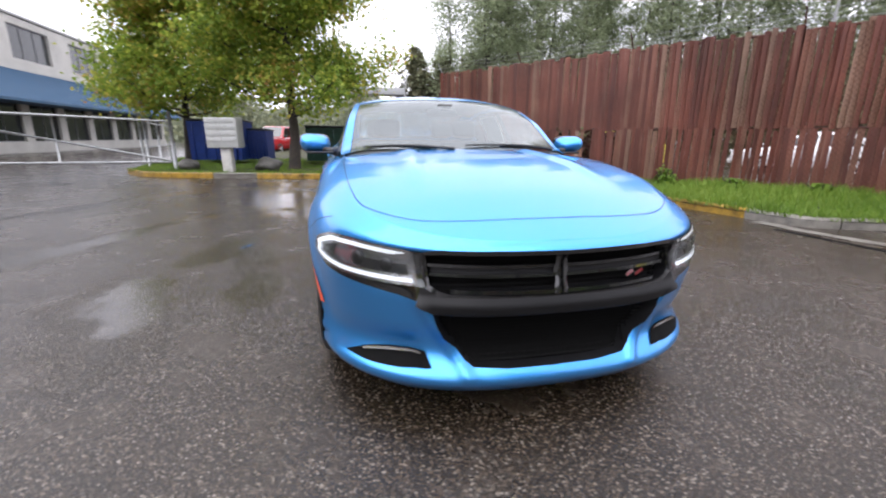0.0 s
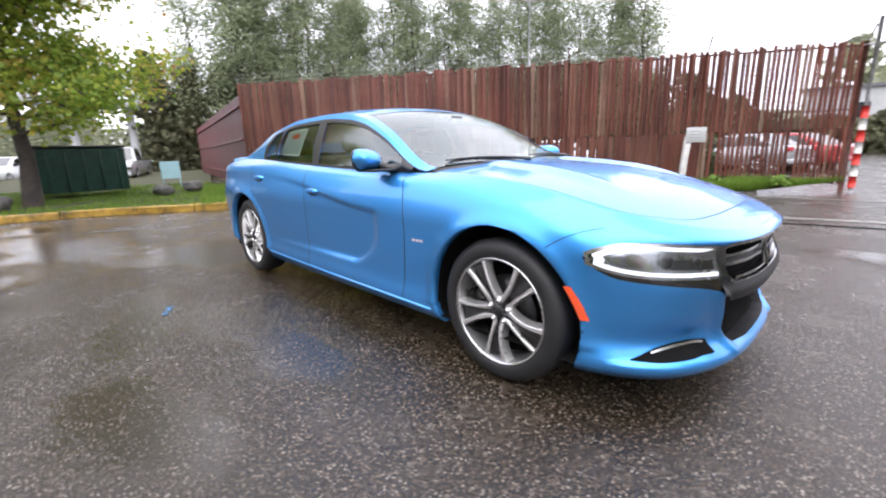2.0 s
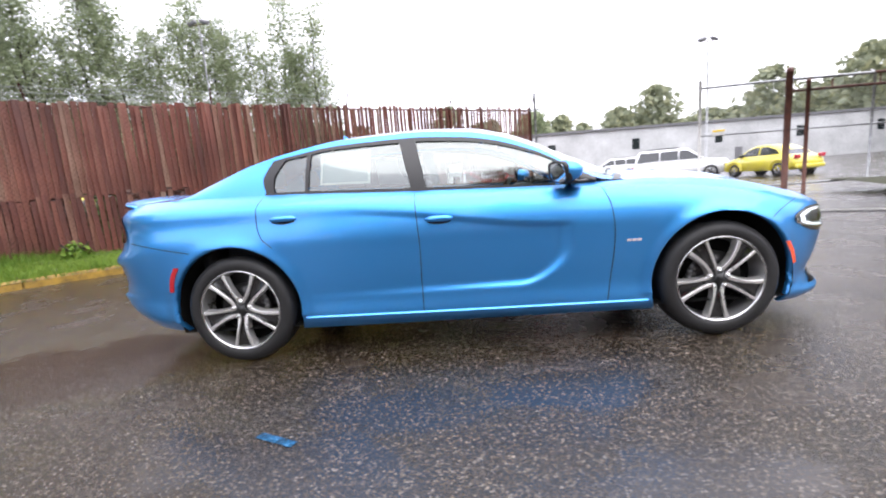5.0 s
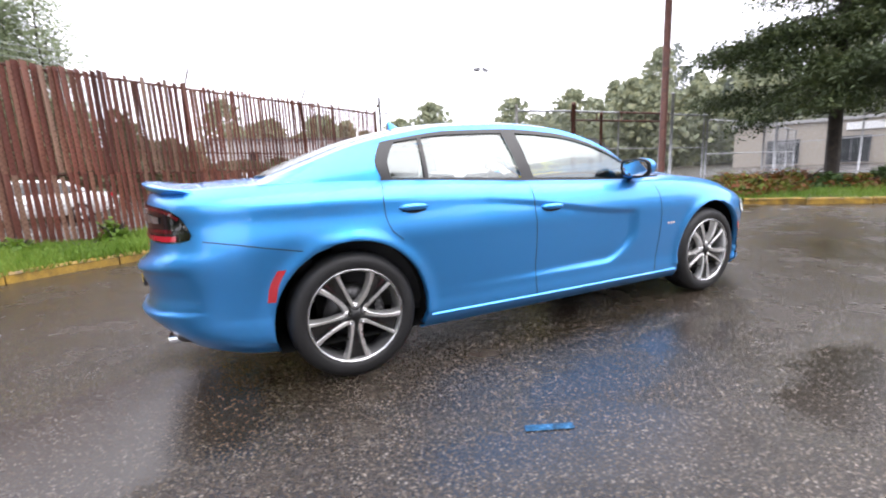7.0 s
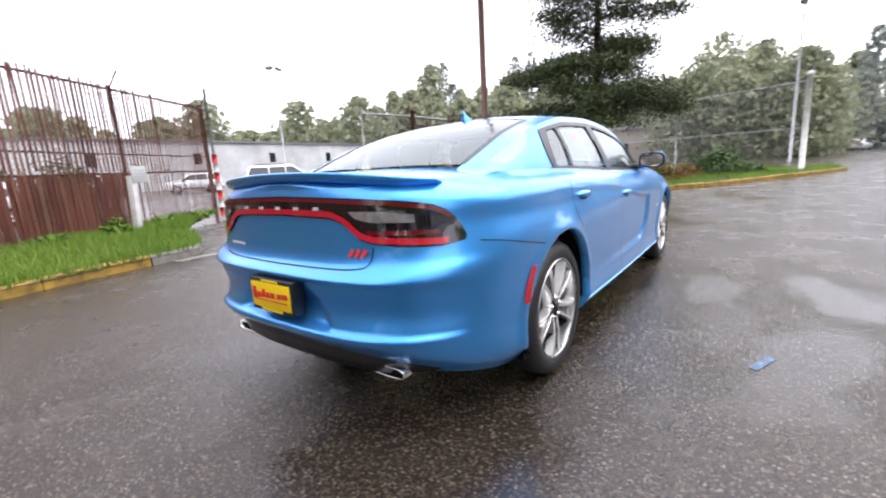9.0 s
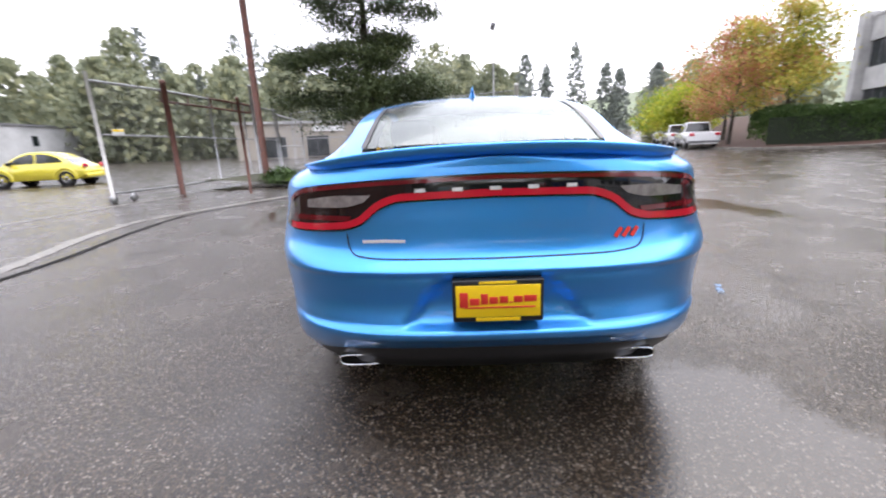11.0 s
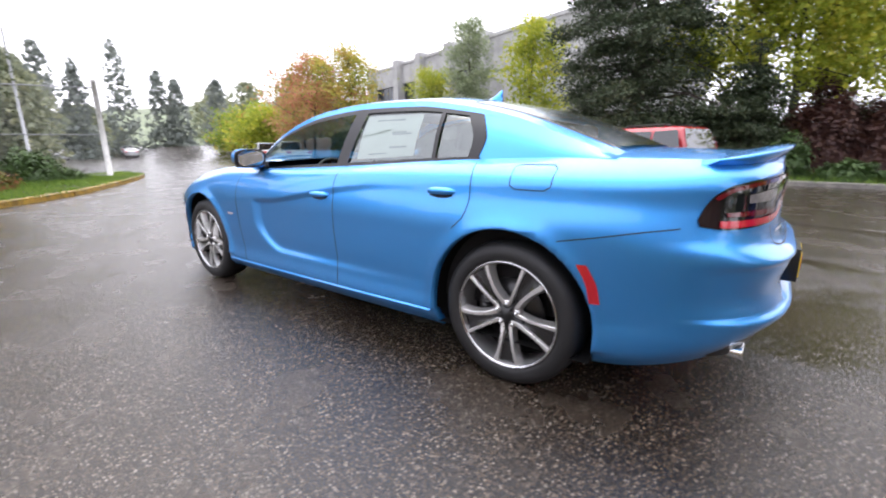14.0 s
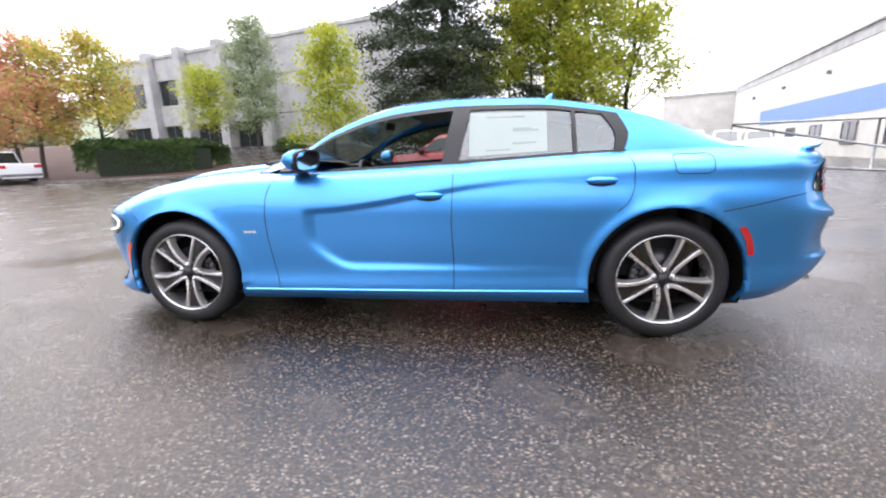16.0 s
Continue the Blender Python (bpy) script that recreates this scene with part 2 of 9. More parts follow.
def wet_asphalt():
    """Wet asphalt: pale stones in a dark binder, a film of water, and pools in the hollows."""
    mat, nt, b = nodes_of("wet_asphalt")
    st = noise_of(nt, 72, 3, 0.65)
    vo = noise_of(nt, 92, kind="ShaderNodeTexVoronoi")
    fine = noise_of(nt, 320, 3, 0.7)
    big = noise_of(nt, 0.33, 5, 0.6)
    mid = noise_of(nt, 1.6, 4, 0.6)
    base = ramp(nt, st.outputs["Fac"], [(0.36, grey(0.004)), (0.53, (0.021, 0.015, 0.010)), (0.62, (0.082, 0.060, 0.042)), (0.72, (0.42, 0.36, 0.29))])
    chip = ramp(nt, vo.outputs["Color"], [(0.0, (0.005, 0.004, 0.003)), (0.55, (0.026, 0.018, 0.012)), (0.80, (0.080, 0.058, 0.040)), (0.95, (0.28, 0.24, 0.195)), (1.0, (0.46, 0.44, 0.40))])
    col = mixed(nt, base, chip, 0.55)
    large = noise_of(nt, 62, kind="ShaderNodeTexVoronoi")
    stone = ramp(nt, large.outputs["Distance"], [(0.26, grey(1.0)), (0.40, grey(0.0))])
    pick = ramp(nt, large.outputs["Color"], [(0.58, grey(0.0)), (0.80, grey(0.55))])
    both = nt.nodes.new("ShaderNodeMixRGB")
    both.blend_type = "MULTIPLY"
    both.inputs["Fac"].default_value = 1.0
    nt.links.new(stone, both.inputs["Color1"])
    nt.links.new(pick, both.inputs["Color2"])
    col = mixed(nt, col, (0.32, 0.29, 0.25), both.outputs["Color"])
    stain = ramp(nt, mid.outputs["Fac"], [(0.3, grey(0.62)), (0.6, grey(1.0))])
    m = nt.nodes.new("ShaderNodeMixRGB")
    m.blend_type = "MULTIPLY"
    m.inputs["Fac"].default_value = 1.0
    nt.links.new(col, m.inputs["Color1"])
    nt.links.new(stain, m.inputs["Color2"])
    # pools: hollows of the big noise, together with a few deep ones
    ge = nt.nodes.new("ShaderNodeNewGeometry")
    warp = noise_of(nt, 1.1, 8, 0.72)
    sep = nt.nodes.new("ShaderNodeSeparateXYZ")
    nt.links.new(ge.outputs["Position"], sep.inputs[0])

    def mth(op, a, c=None, d=None):
        n = nt.nodes.new("ShaderNodeMath")
        n.operation = op
        for i, v in enumerate((a, c, d)):
            if v is None:
                continue
            if hasattr(v, "is_linked"):
                nt.links.new(v, n.inputs[i])
            else:
                n.inputs[i].default_value = v
        return n.outputs[0]

    pool = None
    for cx, cy, rx, ry, turn, depth in POOLS:
        ca, sa = math.cos(radians(turn)), math.sin(radians(turn))
        px, py = mth("SUBTRACT", sep.outputs["X"], cx), mth("SUBTRACT", sep.outputs["Y"], cy)
        dx = mth("ADD", mth("MULTIPLY", px, ca / rx), mth("MULTIPLY", py, sa / rx))
        dy = mth("ADD", mth("MULTIPLY", px, -sa / ry), mth("MULTIPLY", py, ca / ry))
        d = mth("SQRT", mth("ADD", mth("MULTIPLY", dx, dx), mth("MULTIPLY", dy, dy)))
        d = mth("MULTIPLY_ADD", mth("SUBTRACT", warp.outputs["Fac"], 0.5), 3.0, d)
        d = mth("MULTIPLY_ADD", mth("SUBTRACT", st.outputs["Fac"], 0.5), 1.5, d)
        p = nt.nodes.new("ShaderNodeMapRange")
        p.inputs["From Min"].default_value = 1.32
        p.inputs["From Max"].default_value = 0.72
        p.inputs["To Max"].default_value = depth
        nt.links.new(d, p.inputs["Value"])
        pool = p.outputs[0] if pool is None else mth("MAXIMUM", pool, p.outputs[0])
    hollow = ramp(nt, big.outputs["Fac"], [(0.60, grey(0)), (0.68, grey(0.8))])
    pool = mth("MAXIMUM", pool, hollow)
    wetcol = mixed(nt, m.outputs["Color"], (0.028, 0.024, 0.019), mth("MULTIPLY", pool, 0.45))
    nt.links.new(wetcol, b.inputs["Base Color"])
    film = ramp(nt, mid.outputs["Fac"], [(0.36, grey(0.11)), (0.62, grey(0.31))])
    nt.links.new(mixed(nt, film, grey(0.05), pool), b.inputs["Roughness"])
    b.inputs["Specular IOR Level"].default_value = 0.55
    hsum = mth("ADD", st.outputs["Fac"], mth("MULTIPLY", fine.outputs["Fac"], 0.35))
    hsum = mth("MULTIPLY", hsum, mth("SUBTRACT", 1.0, mth("MULTIPLY", pool, 0.90)))
    bump(nt, b, hsum, 0.44, 0.012)
    return mat


def slat_wood():
    """Wet weathered slats: red-brown, with tan worn streaks that run down the grain and a slat here and there gone grey."""
    mat, nt, b = nodes_of("wet_redwood_slat")
    oi = nt.nodes.new("ShaderNodeObjectInfo")
    ge = nt.nodes.new("ShaderNodeNewGeometry")
    ad = nt.nodes.new("ShaderNodeMath")
    ad.operation = "ADD"
    nt.links.new(oi.outputs["Random"], ad.inputs[0])
    nt.links.new(ge.outputs["Random Per Island"], ad.inputs[1])
    fr = nt.nodes.new("ShaderNodeMath")
    fr.operation = "FRACT"
    nt.links.new(ad.outputs[0], fr.inputs[0])
    own = ramp(nt, fr.outputs[0], [(0.0, (0.110, 0.034, 0.025)), (0.35, (0.165, 0.052, 0.036)), (0.7, (0.215, 0.076, 0.050)), (0.90, (0.22, 0.100, 0.066)), (0.98, (0.28, 0.17, 0.12)), (1.0, (0.33, 0.26, 0.20))])
    mp = nt.nodes.new("ShaderNodeMapping")
    mp.inputs["Scale"].default_value = (1.0, 1.0, 0.05)
    nt.links.new(ge.outputs["Position"], mp.inputs["Vector"])
    grain = add(nt, "ShaderNodeTexNoise", Scale=16.0, Detail=5.0, Roughness=0.65)
    nt.links.new(mp.outputs[0], grain.inputs["Vector"])
    worn = ramp(nt, grain.outputs["Fac"], [(0.56, grey(0.0)), (0.70, grey(0.55))])
    big = add(nt, "ShaderNodeTexNoise", Scale=0.7, Detail=4.0)
    nt.links.new(ge.outputs["Position"], big.inputs["Vector"])
    patch = ramp(nt, big.outputs["Fac"], [(0.35, grey(0.62)), (0.65, grey(1.1))])
    col = mixed(nt, own, (0.30, 0.19, 0.13), worn)
    mul = nt.nodes.new("ShaderNodeMixRGB")
    mul.blend_type = "MULTIPLY"
    mul.inputs["Fac"].default_value = 1.0
    nt.links.new(col, mul.inputs["Color1"])
    nt.links.new(patch, mul.inputs["Color2"])
    nt.links.new(mul.outputs["Color"], b.inputs["Base Color"])
    b.inputs["Roughness"].default_value = 0.42
    bump(nt, b, grain.outputs["Fac"], 0.4, 0.006)
    return mat


# pools: centre, half axes, turn in degrees, depth
POOLS = [(0.72, -2.26, 0.80, 0.34, 10, 0.84), (-0.88, -2.0, 0.80, 0.30, -20, 0.72), (0.40, -1.50, 0.60, 0.24, 8, 0.75), (-0.30, -1.62, 0.8, 0.22, 4, 0.55), (-2.9, -0.9, 1.4, 0.75, 20, 0.85), (-4.6, -2.2, 2.2, 0.8, 8, 0.85), (-7.2, -2.6, 1.2, 0.7, 70, 0.9),
         (-1.6, -3.4, 2.6, 0.22, -22, 0.8), (-4.0, -5.0, 3.0, 0.25, -25, 0.75), (3.6, 3.4, 1.3, 0.4, 0, 0.9), (3.2, -3.9, 1.6, 0.5, 15, 0.85), (-0.9, -4.2, 0.6, 0.3, 0, 0.8)]
M_ASPHALT = wet_asphalt()
M_BLUE = paint("blue_car_paint", (0.052, 0.340, 0.83))
# for the panel gaps, and for painted shade below the door handles
M_GAPSHADE = plain("panel_gap_and_shade", (0.006, 0.012, 0.03), 0.6)
M_BLACK = plain("satin_black_trim", (0.012, 0.012, 0.013), 0.35, vary=0.1)
M_GLOSSBLACK = plain("gloss_black", (0.008, 0.008, 0.009), 0.08, coat=1.0, vary=0.05)
M_FLATBLACK = plain("matt_black_trim", (0.010, 0.010, 0.011), 0.5, vary=0.1, spec=0.3)
# near-black that stands for shade in hollows; also black parts and tar
M_DARK = plain("black_and_cavity_shade", (0.006, 0.006, 0.006), 0.8, spec=0.1)
M_RUBBER = plain("tyre_rubber", (0.016, 0.016, 0.017), 0.55, vary=0.15, bumps=0.2)
M_BADGE = plain("bright_badge", (0.72, 0.72, 0.73), 0.3, metal=0.35, vary=0.03)
M_BARREL = plain("silver_rim_barrel", (0.58, 0.58, 0.58), 0.30, metal=0.85, vary=0.06)
M_LAMPGREY = plain("smoky_lamp_housing", (0.34, 0.34, 0.35), 0.22, metal=0.75, coat=1.0, vary=0.3, scale=14)
M_MIRROR = plain("mirror_silver", (0.80, 0.81, 0.82), 0.03, metal=1.0, vary=0.01)
M_POLISH = plain("machined_aluminium", (0.80, 0.79, 0.78), 0.30, metal=0.85, vary=0.015, scale=20)
M_GUN = plain("dark_alloy", (0.07, 0.07, 0.072), 0.35, metal=0.8)
M_CHROME = plain("chrome", (0.85, 0.85, 0.86), 0.06, metal=1.0, vary=0.02)
M_SATIN = plain("satin_chrome", (0.55, 0.55, 0.56), 0.25, metal=1.0, vary=0.04)
M_GLASS = glass_mat("tinted_side_glass", (0.50, 0.56, 0.53), 0.14, drops=0.05)
M_SHIELD = glass_mat("windscreen_glass", (0.42, 0.50, 0.46), 0.16, rough=0.14, drops=0.16)
M_REARGLASS = glass_mat("rear_window_glass", (0.56, 0.60, 0.59), 0.10, rough=0.13, drops=0.16)
M_LENS = glass_mat("clear_lamp_lens", (0.9, 0.92, 0.95), 0.06)
M_LED = glow("white_lamp_tube", (0.85, 0.88, 0.92), 0.26)
M_RED = plain("red_lamp_tube", (0.50, 0.012, 0.030), 0.12, coat=1.0, vary=0.05)
M_SMOKEGREY = plain("smoked_grey_lens", (0.24, 0.22, 0.21), 0.1, coat=1.0, vary=0.2, scale=30)
M_DIMRED = plain("dim_red_lens", (0.12, 0.005, 0.010), 0.1, coat=1.0, vary=0.1)
M_AMBER = plain("amber_marker", (0.85, 0.10, 0.03), 0.2, coat=1.0, vary=0.05)
M_REDMARK = plain("red_marker", (0.42, 0.010, 0.022), 0.2, coat=1.0, vary=0.05)
M_SEAT = plain("black_cloth", (0.018, 0.018, 0.02), 0.8, bumps=0.2)
M_GREYLINER = plain("grey_headliner", (0.35, 0.35, 0.34), 0.9)
M_PAPER = plain("white_paper", (0.80, 0.81, 0.80), 0.7, vary=0.03)
M_PRINT = plain("grey_print", (0.42, 0.45, 0.46), 0.7, vary=0.05)
M_YELLOW = plain("yellow_plate", (0.82, 0.56, 0.01), 0.35, vary=0.04)
M_REDPRINT = plain("red_print", (0.60, 0.03, 0.02), 0.5, vary=0.05)
M_WHITE = plain("white_vehicle_paint", (0.78, 0.79, 0.80), 0.25, coat=0.8, vary=0.03)
M_BUG = plain("yellow_vehicle_paint", (0.72, 0.62, 0.06), 0.25, coat=0.8, vary=0.04)
M_REDCAR = plain("red_vehicle_paint", (0.40, 0.014, 0.022), 0.22, coat=1.0, vary=0.06)
M_SILVER = plain("silver_vehicle_paint", (0.45, 0.46, 0.48), 0.3, metal=0.5, coat=0.8, vary=0.04)
M_GREYCLAD = plain("grey_cladding", (0.16, 0.16, 0.17), 0.6)
M_CARGLASS = plain("dark_vehicle_glass", (0.02, 0.024, 0.026), 0.05, coat=1.0, vary=0.1)
M_GRASS = foliage("wet_grass", [(0.0, (0.07, 0.12, 0.02)), (0.5, (0.14, 0.25, 0.03)), (1.0, (0.27, 0.34, 0.06))], trans=0.25)
M_TURF = plain("turf_soil", (0.055, 0.058, 0.020), 0.9, vary=0.35, scale=3, bumps=0.6)
M_SLAT = slat_wood()
M_REDBOARD = plain("dark_red_boards", (0.16, 0.022, 0.022), 0.5, vary=0.25, scale=2.0, bumps=0.25, island=0.40)
M_GALV = plain("galvanised_steel", (0.42, 0.43, 0.44), 0.42, metal=0.7, vary=0.2, scale=12)
M_RUST = plain("rusty_brown_steel", (0.12, 0.045, 0.03), 0.6, metal=0.2, vary=0.3, scale=8, bumps=0.2)
M_KERB = plain("wet_concrete_kerb", (0.22, 0.205, 0.18), 0.4, vary=0.3, scale=4, bumps=0.4)
M_YKERB = plain("worn_yellow_kerb_paint", (0.42, 0.25, 0.03), 0.42, vary=0.38, scale=5, bumps=0.4)
M_CONC = plain("grey_precast_concrete", (0.42, 0.42, 0.41), 0.75, vary=0.14, scale=0.8, bumps=0.15)
M_WALL = plain("cream_painted_wall", (0.58, 0.565, 0.52), 0.7, vary=0.10, scale=0.6)
M_BLUESTRIPE = plain("faded_blue_band", (0.16, 0.27, 0.52), 0.6, vary=0.1)
M_BLUEROOF = plain("blue_standing_seam_metal", (0.018, 0.085, 0.175), 0.5, metal=0.2, vary=0.12)
M_WINDOW = plain("dark_window_glass", (0.020, 0.026, 0.029), 0.10, coat=0.0, vary=0.2)
M_BARK = plain("wet_bark", (0.055, 0.042, 0.032), 0.7, vary=0.4, scale=7, bumps=0.8)
M_BEDBARK = plain("bark_mulch", (0.075, 0.035, 0.022), 0.9, vary=0.4, scale=8, bumps=0.8)
M_WHITEPOST = plain("white_painted_wood", (0.70, 0.69, 0.66), 0.55, vary=0.15, scale=5)
M_PALEWALL = plain("weathered_pale_wall", (0.55, 0.56, 0.56), 0.75, vary=0.14, scale=0.3)
M_MAILBOX = plain("pale_grey_mailbox_steel", (0.50, 0.51, 0.50), 0.4, vary=0.06)
M_BIN = plain("blue_bin", (0.012, 0.04, 0.22), 0.45)
M_GREENBIN = plain("dark_green_steel", (0.010, 0.055, 0.035), 0.45, vary=0.25)
M_STONE = plain("grey_boulder", (0.13, 0.125, 0.115), 0.6, vary=0.35, scale=5, bumps=0.8)
M_BRIDGE = plain("weathered_pale_steel", (0.45, 0.46, 0.47), 0.6, vary=0.1)
M_BLUEMARK = plain("blue_marking_paint", (0.025, 0.12, 0.25), 0.25, vary=0.75, scale=26)
L_MAPLE = foliage("green_autumn_leaves", [(0.0, (0.10, 0.16, 0.025)), (0.35, (0.20, 0.30, 0.045)), (0.58, (0.34, 0.40, 0.06)), (0.74, (0.45, 0.39, 0.08)), (0.92, (0.45, 0.22, 0.09))], trans=0.58)
L_RED = foliage("red_autumn_leaves", [(0.0, (0.16, 0.20, 0.05)), (0.36, (0.36, 0.34, 0.08)), (0.50, (0.50, 0.28, 0.13)), (0.64, (0.52, 0.17, 0.13)), (1.0, (0.50, 0.36, 0.14))])
L_GOLD = foliage("golden_autumn_leaves", [(0.0, (0.15, 0.20, 0.04)), (0.4, (0.34, 0.36, 0.06)), (0.68, (0.52, 0.42, 0.08)), (0.85, (0.54, 0.30, 0.10)), (1.0, (0.52, 0.20, 0.11))])
L_LIME = foliage("lime_leaves", [(0.0, (0.14, 0.20, 0.02)), (0.5, (0.33, 0.38, 0.04)), (1.0, (0.54, 0.47, 0.06))], trans=0.5)
# pale poplar green, lightened further in colour to suggest haze
L_POPLAR = foliage("pale_green_leaves", [(0.0, (0.15, 0.185, 0.11)), (0.5, (0.26, 0.31, 0.18)), (1.0, (0.42, 0.46, 0.28))], trans=0.45)
L_PINE = foliage("pine_needles", [(0.0, (0.022, 0.034, 0.015)), (0.5, (0.055, 0.078, 0.030)), (0.85, (0.10, 0.125, 0.045)), (1.0, (0.15, 0.14, 0.06))], trans=0.15)
L_FIR = foliage("blue_green_needles", [(0.0, (0.014, 0.024, 0.012)), (0.5, (0.042, 0.062, 0.030)), (1.0, (0.10, 0.115, 0.055))], trans=0.15)
L_HEDGE = foliage("hedge_leaves", [(0.0, (0.03, 0.055, 0.018)), (0.5, (0.06, 0.11, 0.03)), (1.0, (0.12, 0.18, 0.05))], trans=0.2)
# far trees: distance haze is mixed into these pale, greyed leaf colours
L_FAR = foliage("haze_tinted_woods", [(0.0, (0.185, 0.21, 0.145)), (0.5, (0.255, 0.28, 0.185)), (1.0, (0.37, 0.365, 0.20))], trans=0.35)
L_FARFIR = foliage("haze_tinted_firs", [(0.0, (0.15, 0.175, 0.16)), (0.5, (0.20, 0.225, 0.20)), (1.0, (0.27, 0.29, 0.24))], trans=0.25)
L_SHRUB = foliage("russet_shrub_leaves", [(0.0, (0.06, 0.09, 0.02)), (0.35, (0.16, 0.20, 0.03)), (0.55, (0.22, 0.08, 0.03)), (1.0, (0.30, 0.09, 0.04))])
L_THICKET = foliage("thicket_leaves", [(0.0, (0.055, 0.060, 0.034)), (0.5, (0.11, 0.112, 0.060)), (1.0, (0.18, 0.17, 0.09))], trans=0.3)
L_BROWN = foliage("purple_brown_leaves", [(0.0, (0.03, 0.014, 0.014)), (0.5, (0.07, 0.03, 0.026)), (1.0, (0.12, 0.06, 0.035))])

# ---- ground, kerbs and banks ----
def bump01(t):
    t = np.clip(t, 0, 1)
    return t * t * (3 - 2 * t)


def lift(x, y):
    """The ground is level round the car and climbs to the concrete building."""
    return 2.0 * float(bump01((-y - 19.5) / 12.0)) * float(bump01((x - 5.0) / 7.0)) + 0.06 * math.sin(x * 0.05) * float(bump01((math.hypot(x, y) - 25) / 60))


bm = bmesh.new()
xs = np.concatenate([-np.geomspace(1500, 50, 10), np.linspace(-46, 60, 54), np.geomspace(64, 1500, 10)])
ys = np.concatenate([-np.geomspace(1500, 64, 10), np.linspace(-60, 60, 61), np.geomspace(64, 1500, 10)])
g = [[bm.verts.new((x, y, lift(x, y))) for y in ys] for x in xs]
for i in range(len(xs) - 1):
    for j in range(len(ys) - 1):
        bm.faces.new((g[i][j], g[i + 1][j], g[i + 1][j + 1], g[i][j + 1]))
solo("ground", bm, M_ASPHALT, "wet dark asphalt with pale stones and shallow pools", "ground", "structure", smooth=True)


def chain(pts, step):
    """Evenly spaced points along a smooth plan curve."""
    p = np.array(pts, float)
    t = np.concatenate([[0], np.cumsum(np.linalg.norm(np.diff(p, axis=0), axis=1))])
    out = []
    for s in np.linspace(0, t[-1], max(2, int(t[-1] / step))):
        i = min(np.searchsorted(t, s, side="right") - 1, len(p) - 2)
        u = (s - t[i]) / (t[i + 1] - t[i])
        a, b, c, d = p[max(i - 1, 0)], p[i], p[i + 1], p[min(i + 2, len(p) - 1)]
        out.append(0.5 * (2 * b + (c - a) * u + (2 * a - 5 * b + 4 * c - d) * u ** 2 + (3 * b - a - 3 * c + d) * u ** 3))
    return np.array(out)


def kerb(pts, label, side=1, h=0.14, w=0.16, mats=None, length=1.2, painted=None):
    """A kerb of cast stones laid end to end; the bank lies on its left (side 1) or right."""
    line = chain(pts, 0.15)
    d = np.gradient(line, axis=0)
    d /= np.linalg.norm(d, axis=1)[:, None]
    nrm = np.stack([-d[:, 1], d[:, 0]], 1) * side
    top = thing("kerb", label, "kerb", kind="structure")
    per = max(2, int(length / 0.15))
    for s0 in range(0, len(line) - 1, per):
        s1 = min(s0 + per, len(line) - 1)
        bm = bmesh.new()
        rng = random.Random(s0)
        jog = rng.uniform(-0.012, 0.012)
        rows = []
        for i in range(s0, s1 + 1):
            q = 0.008 * (1 if i == s0 else -1 if i == s1 else 0)
            x, y = line[i] + d[i] * q
            nx, ny = nrm[i]
            z = lift(x, y) + jog * 0.4
            sec = ((0.0, -0.03), (0.012, h - 0.03 + jog), (0.035, h), (w - 0.02, h + 0.004), (w, h - 0.01), (w, -0.03))
            rows.append([bm.verts.new((x + nx * (a + jog), y + ny * (a + jog), z + b)) for a, b in sec])
        for r0, r1 in zip(rows, rows[1:]):
            for k in range(5):
                bm.faces.new((r0[k], r0[k + 1], r1[k + 1], r1[k]))
        bm.faces.new(rows[0])
        bm.faces.new(rows[-1][::-1])
        bmesh.ops.recalc_face_normals(bm, faces=bm.faces)
        mid = line[(s0 + s1) // 2]
        part("kerb_stone", bm, M_YKERB if painted and painted(*mid) else M_KERB, top, smooth=False)
    return line


def bank(name, label, near, far, z0, z1, mat, cols=14):
    """A strip of raised ground between two plan lines of equal count."""
    bm = bmesh.new()
    rows = []
    for p, q in zip(near, far):
        row = []
        for k in range(cols + 1):
            f = k / cols
            x, y = p + (q - p) * f
            z = lift(x, y) + z0 + (z1 - z0) * f + 0.035 * noise.noise(Vector((x * 0.9, y * 0.9, 0))) * (1 if 0 < k else 0)
            row.append(bm.verts.new((x, y, z)))
        rows.append(row)
    for r0, r1 in zip(rows, rows[1:]):
        for k in range(cols):
            bm.faces.new((r0[k], r0[k + 1], r1[k + 1], r1[k]))
    bmesh.ops.recalc_face_normals(bm, faces=bm.faces)
    if sum(f.normal.z for f in bm.faces) < 0:
        bmesh.ops.reverse_faces(bm, faces=bm.faces)
    return solo(name, bm, mat, label, "bank", "structure", smooth=True)


def resample(line, n):
    t = np.concatenate([[0], np.cumsum(np.linalg.norm(np.diff(line, axis=0), axis=1))])
    s = np.linspace(0, t[-1], n)
    return np.stack([np.interp(s, t, line[:, k]) for k in (0, 1)], 1)


def raw_mesh(name, verts, faces, mat):
    me = bpy.data.meshes.new(name)
    me.from_pydata(verts, [], faces)
    me.materials.append(mat)
    me.update()
    return me


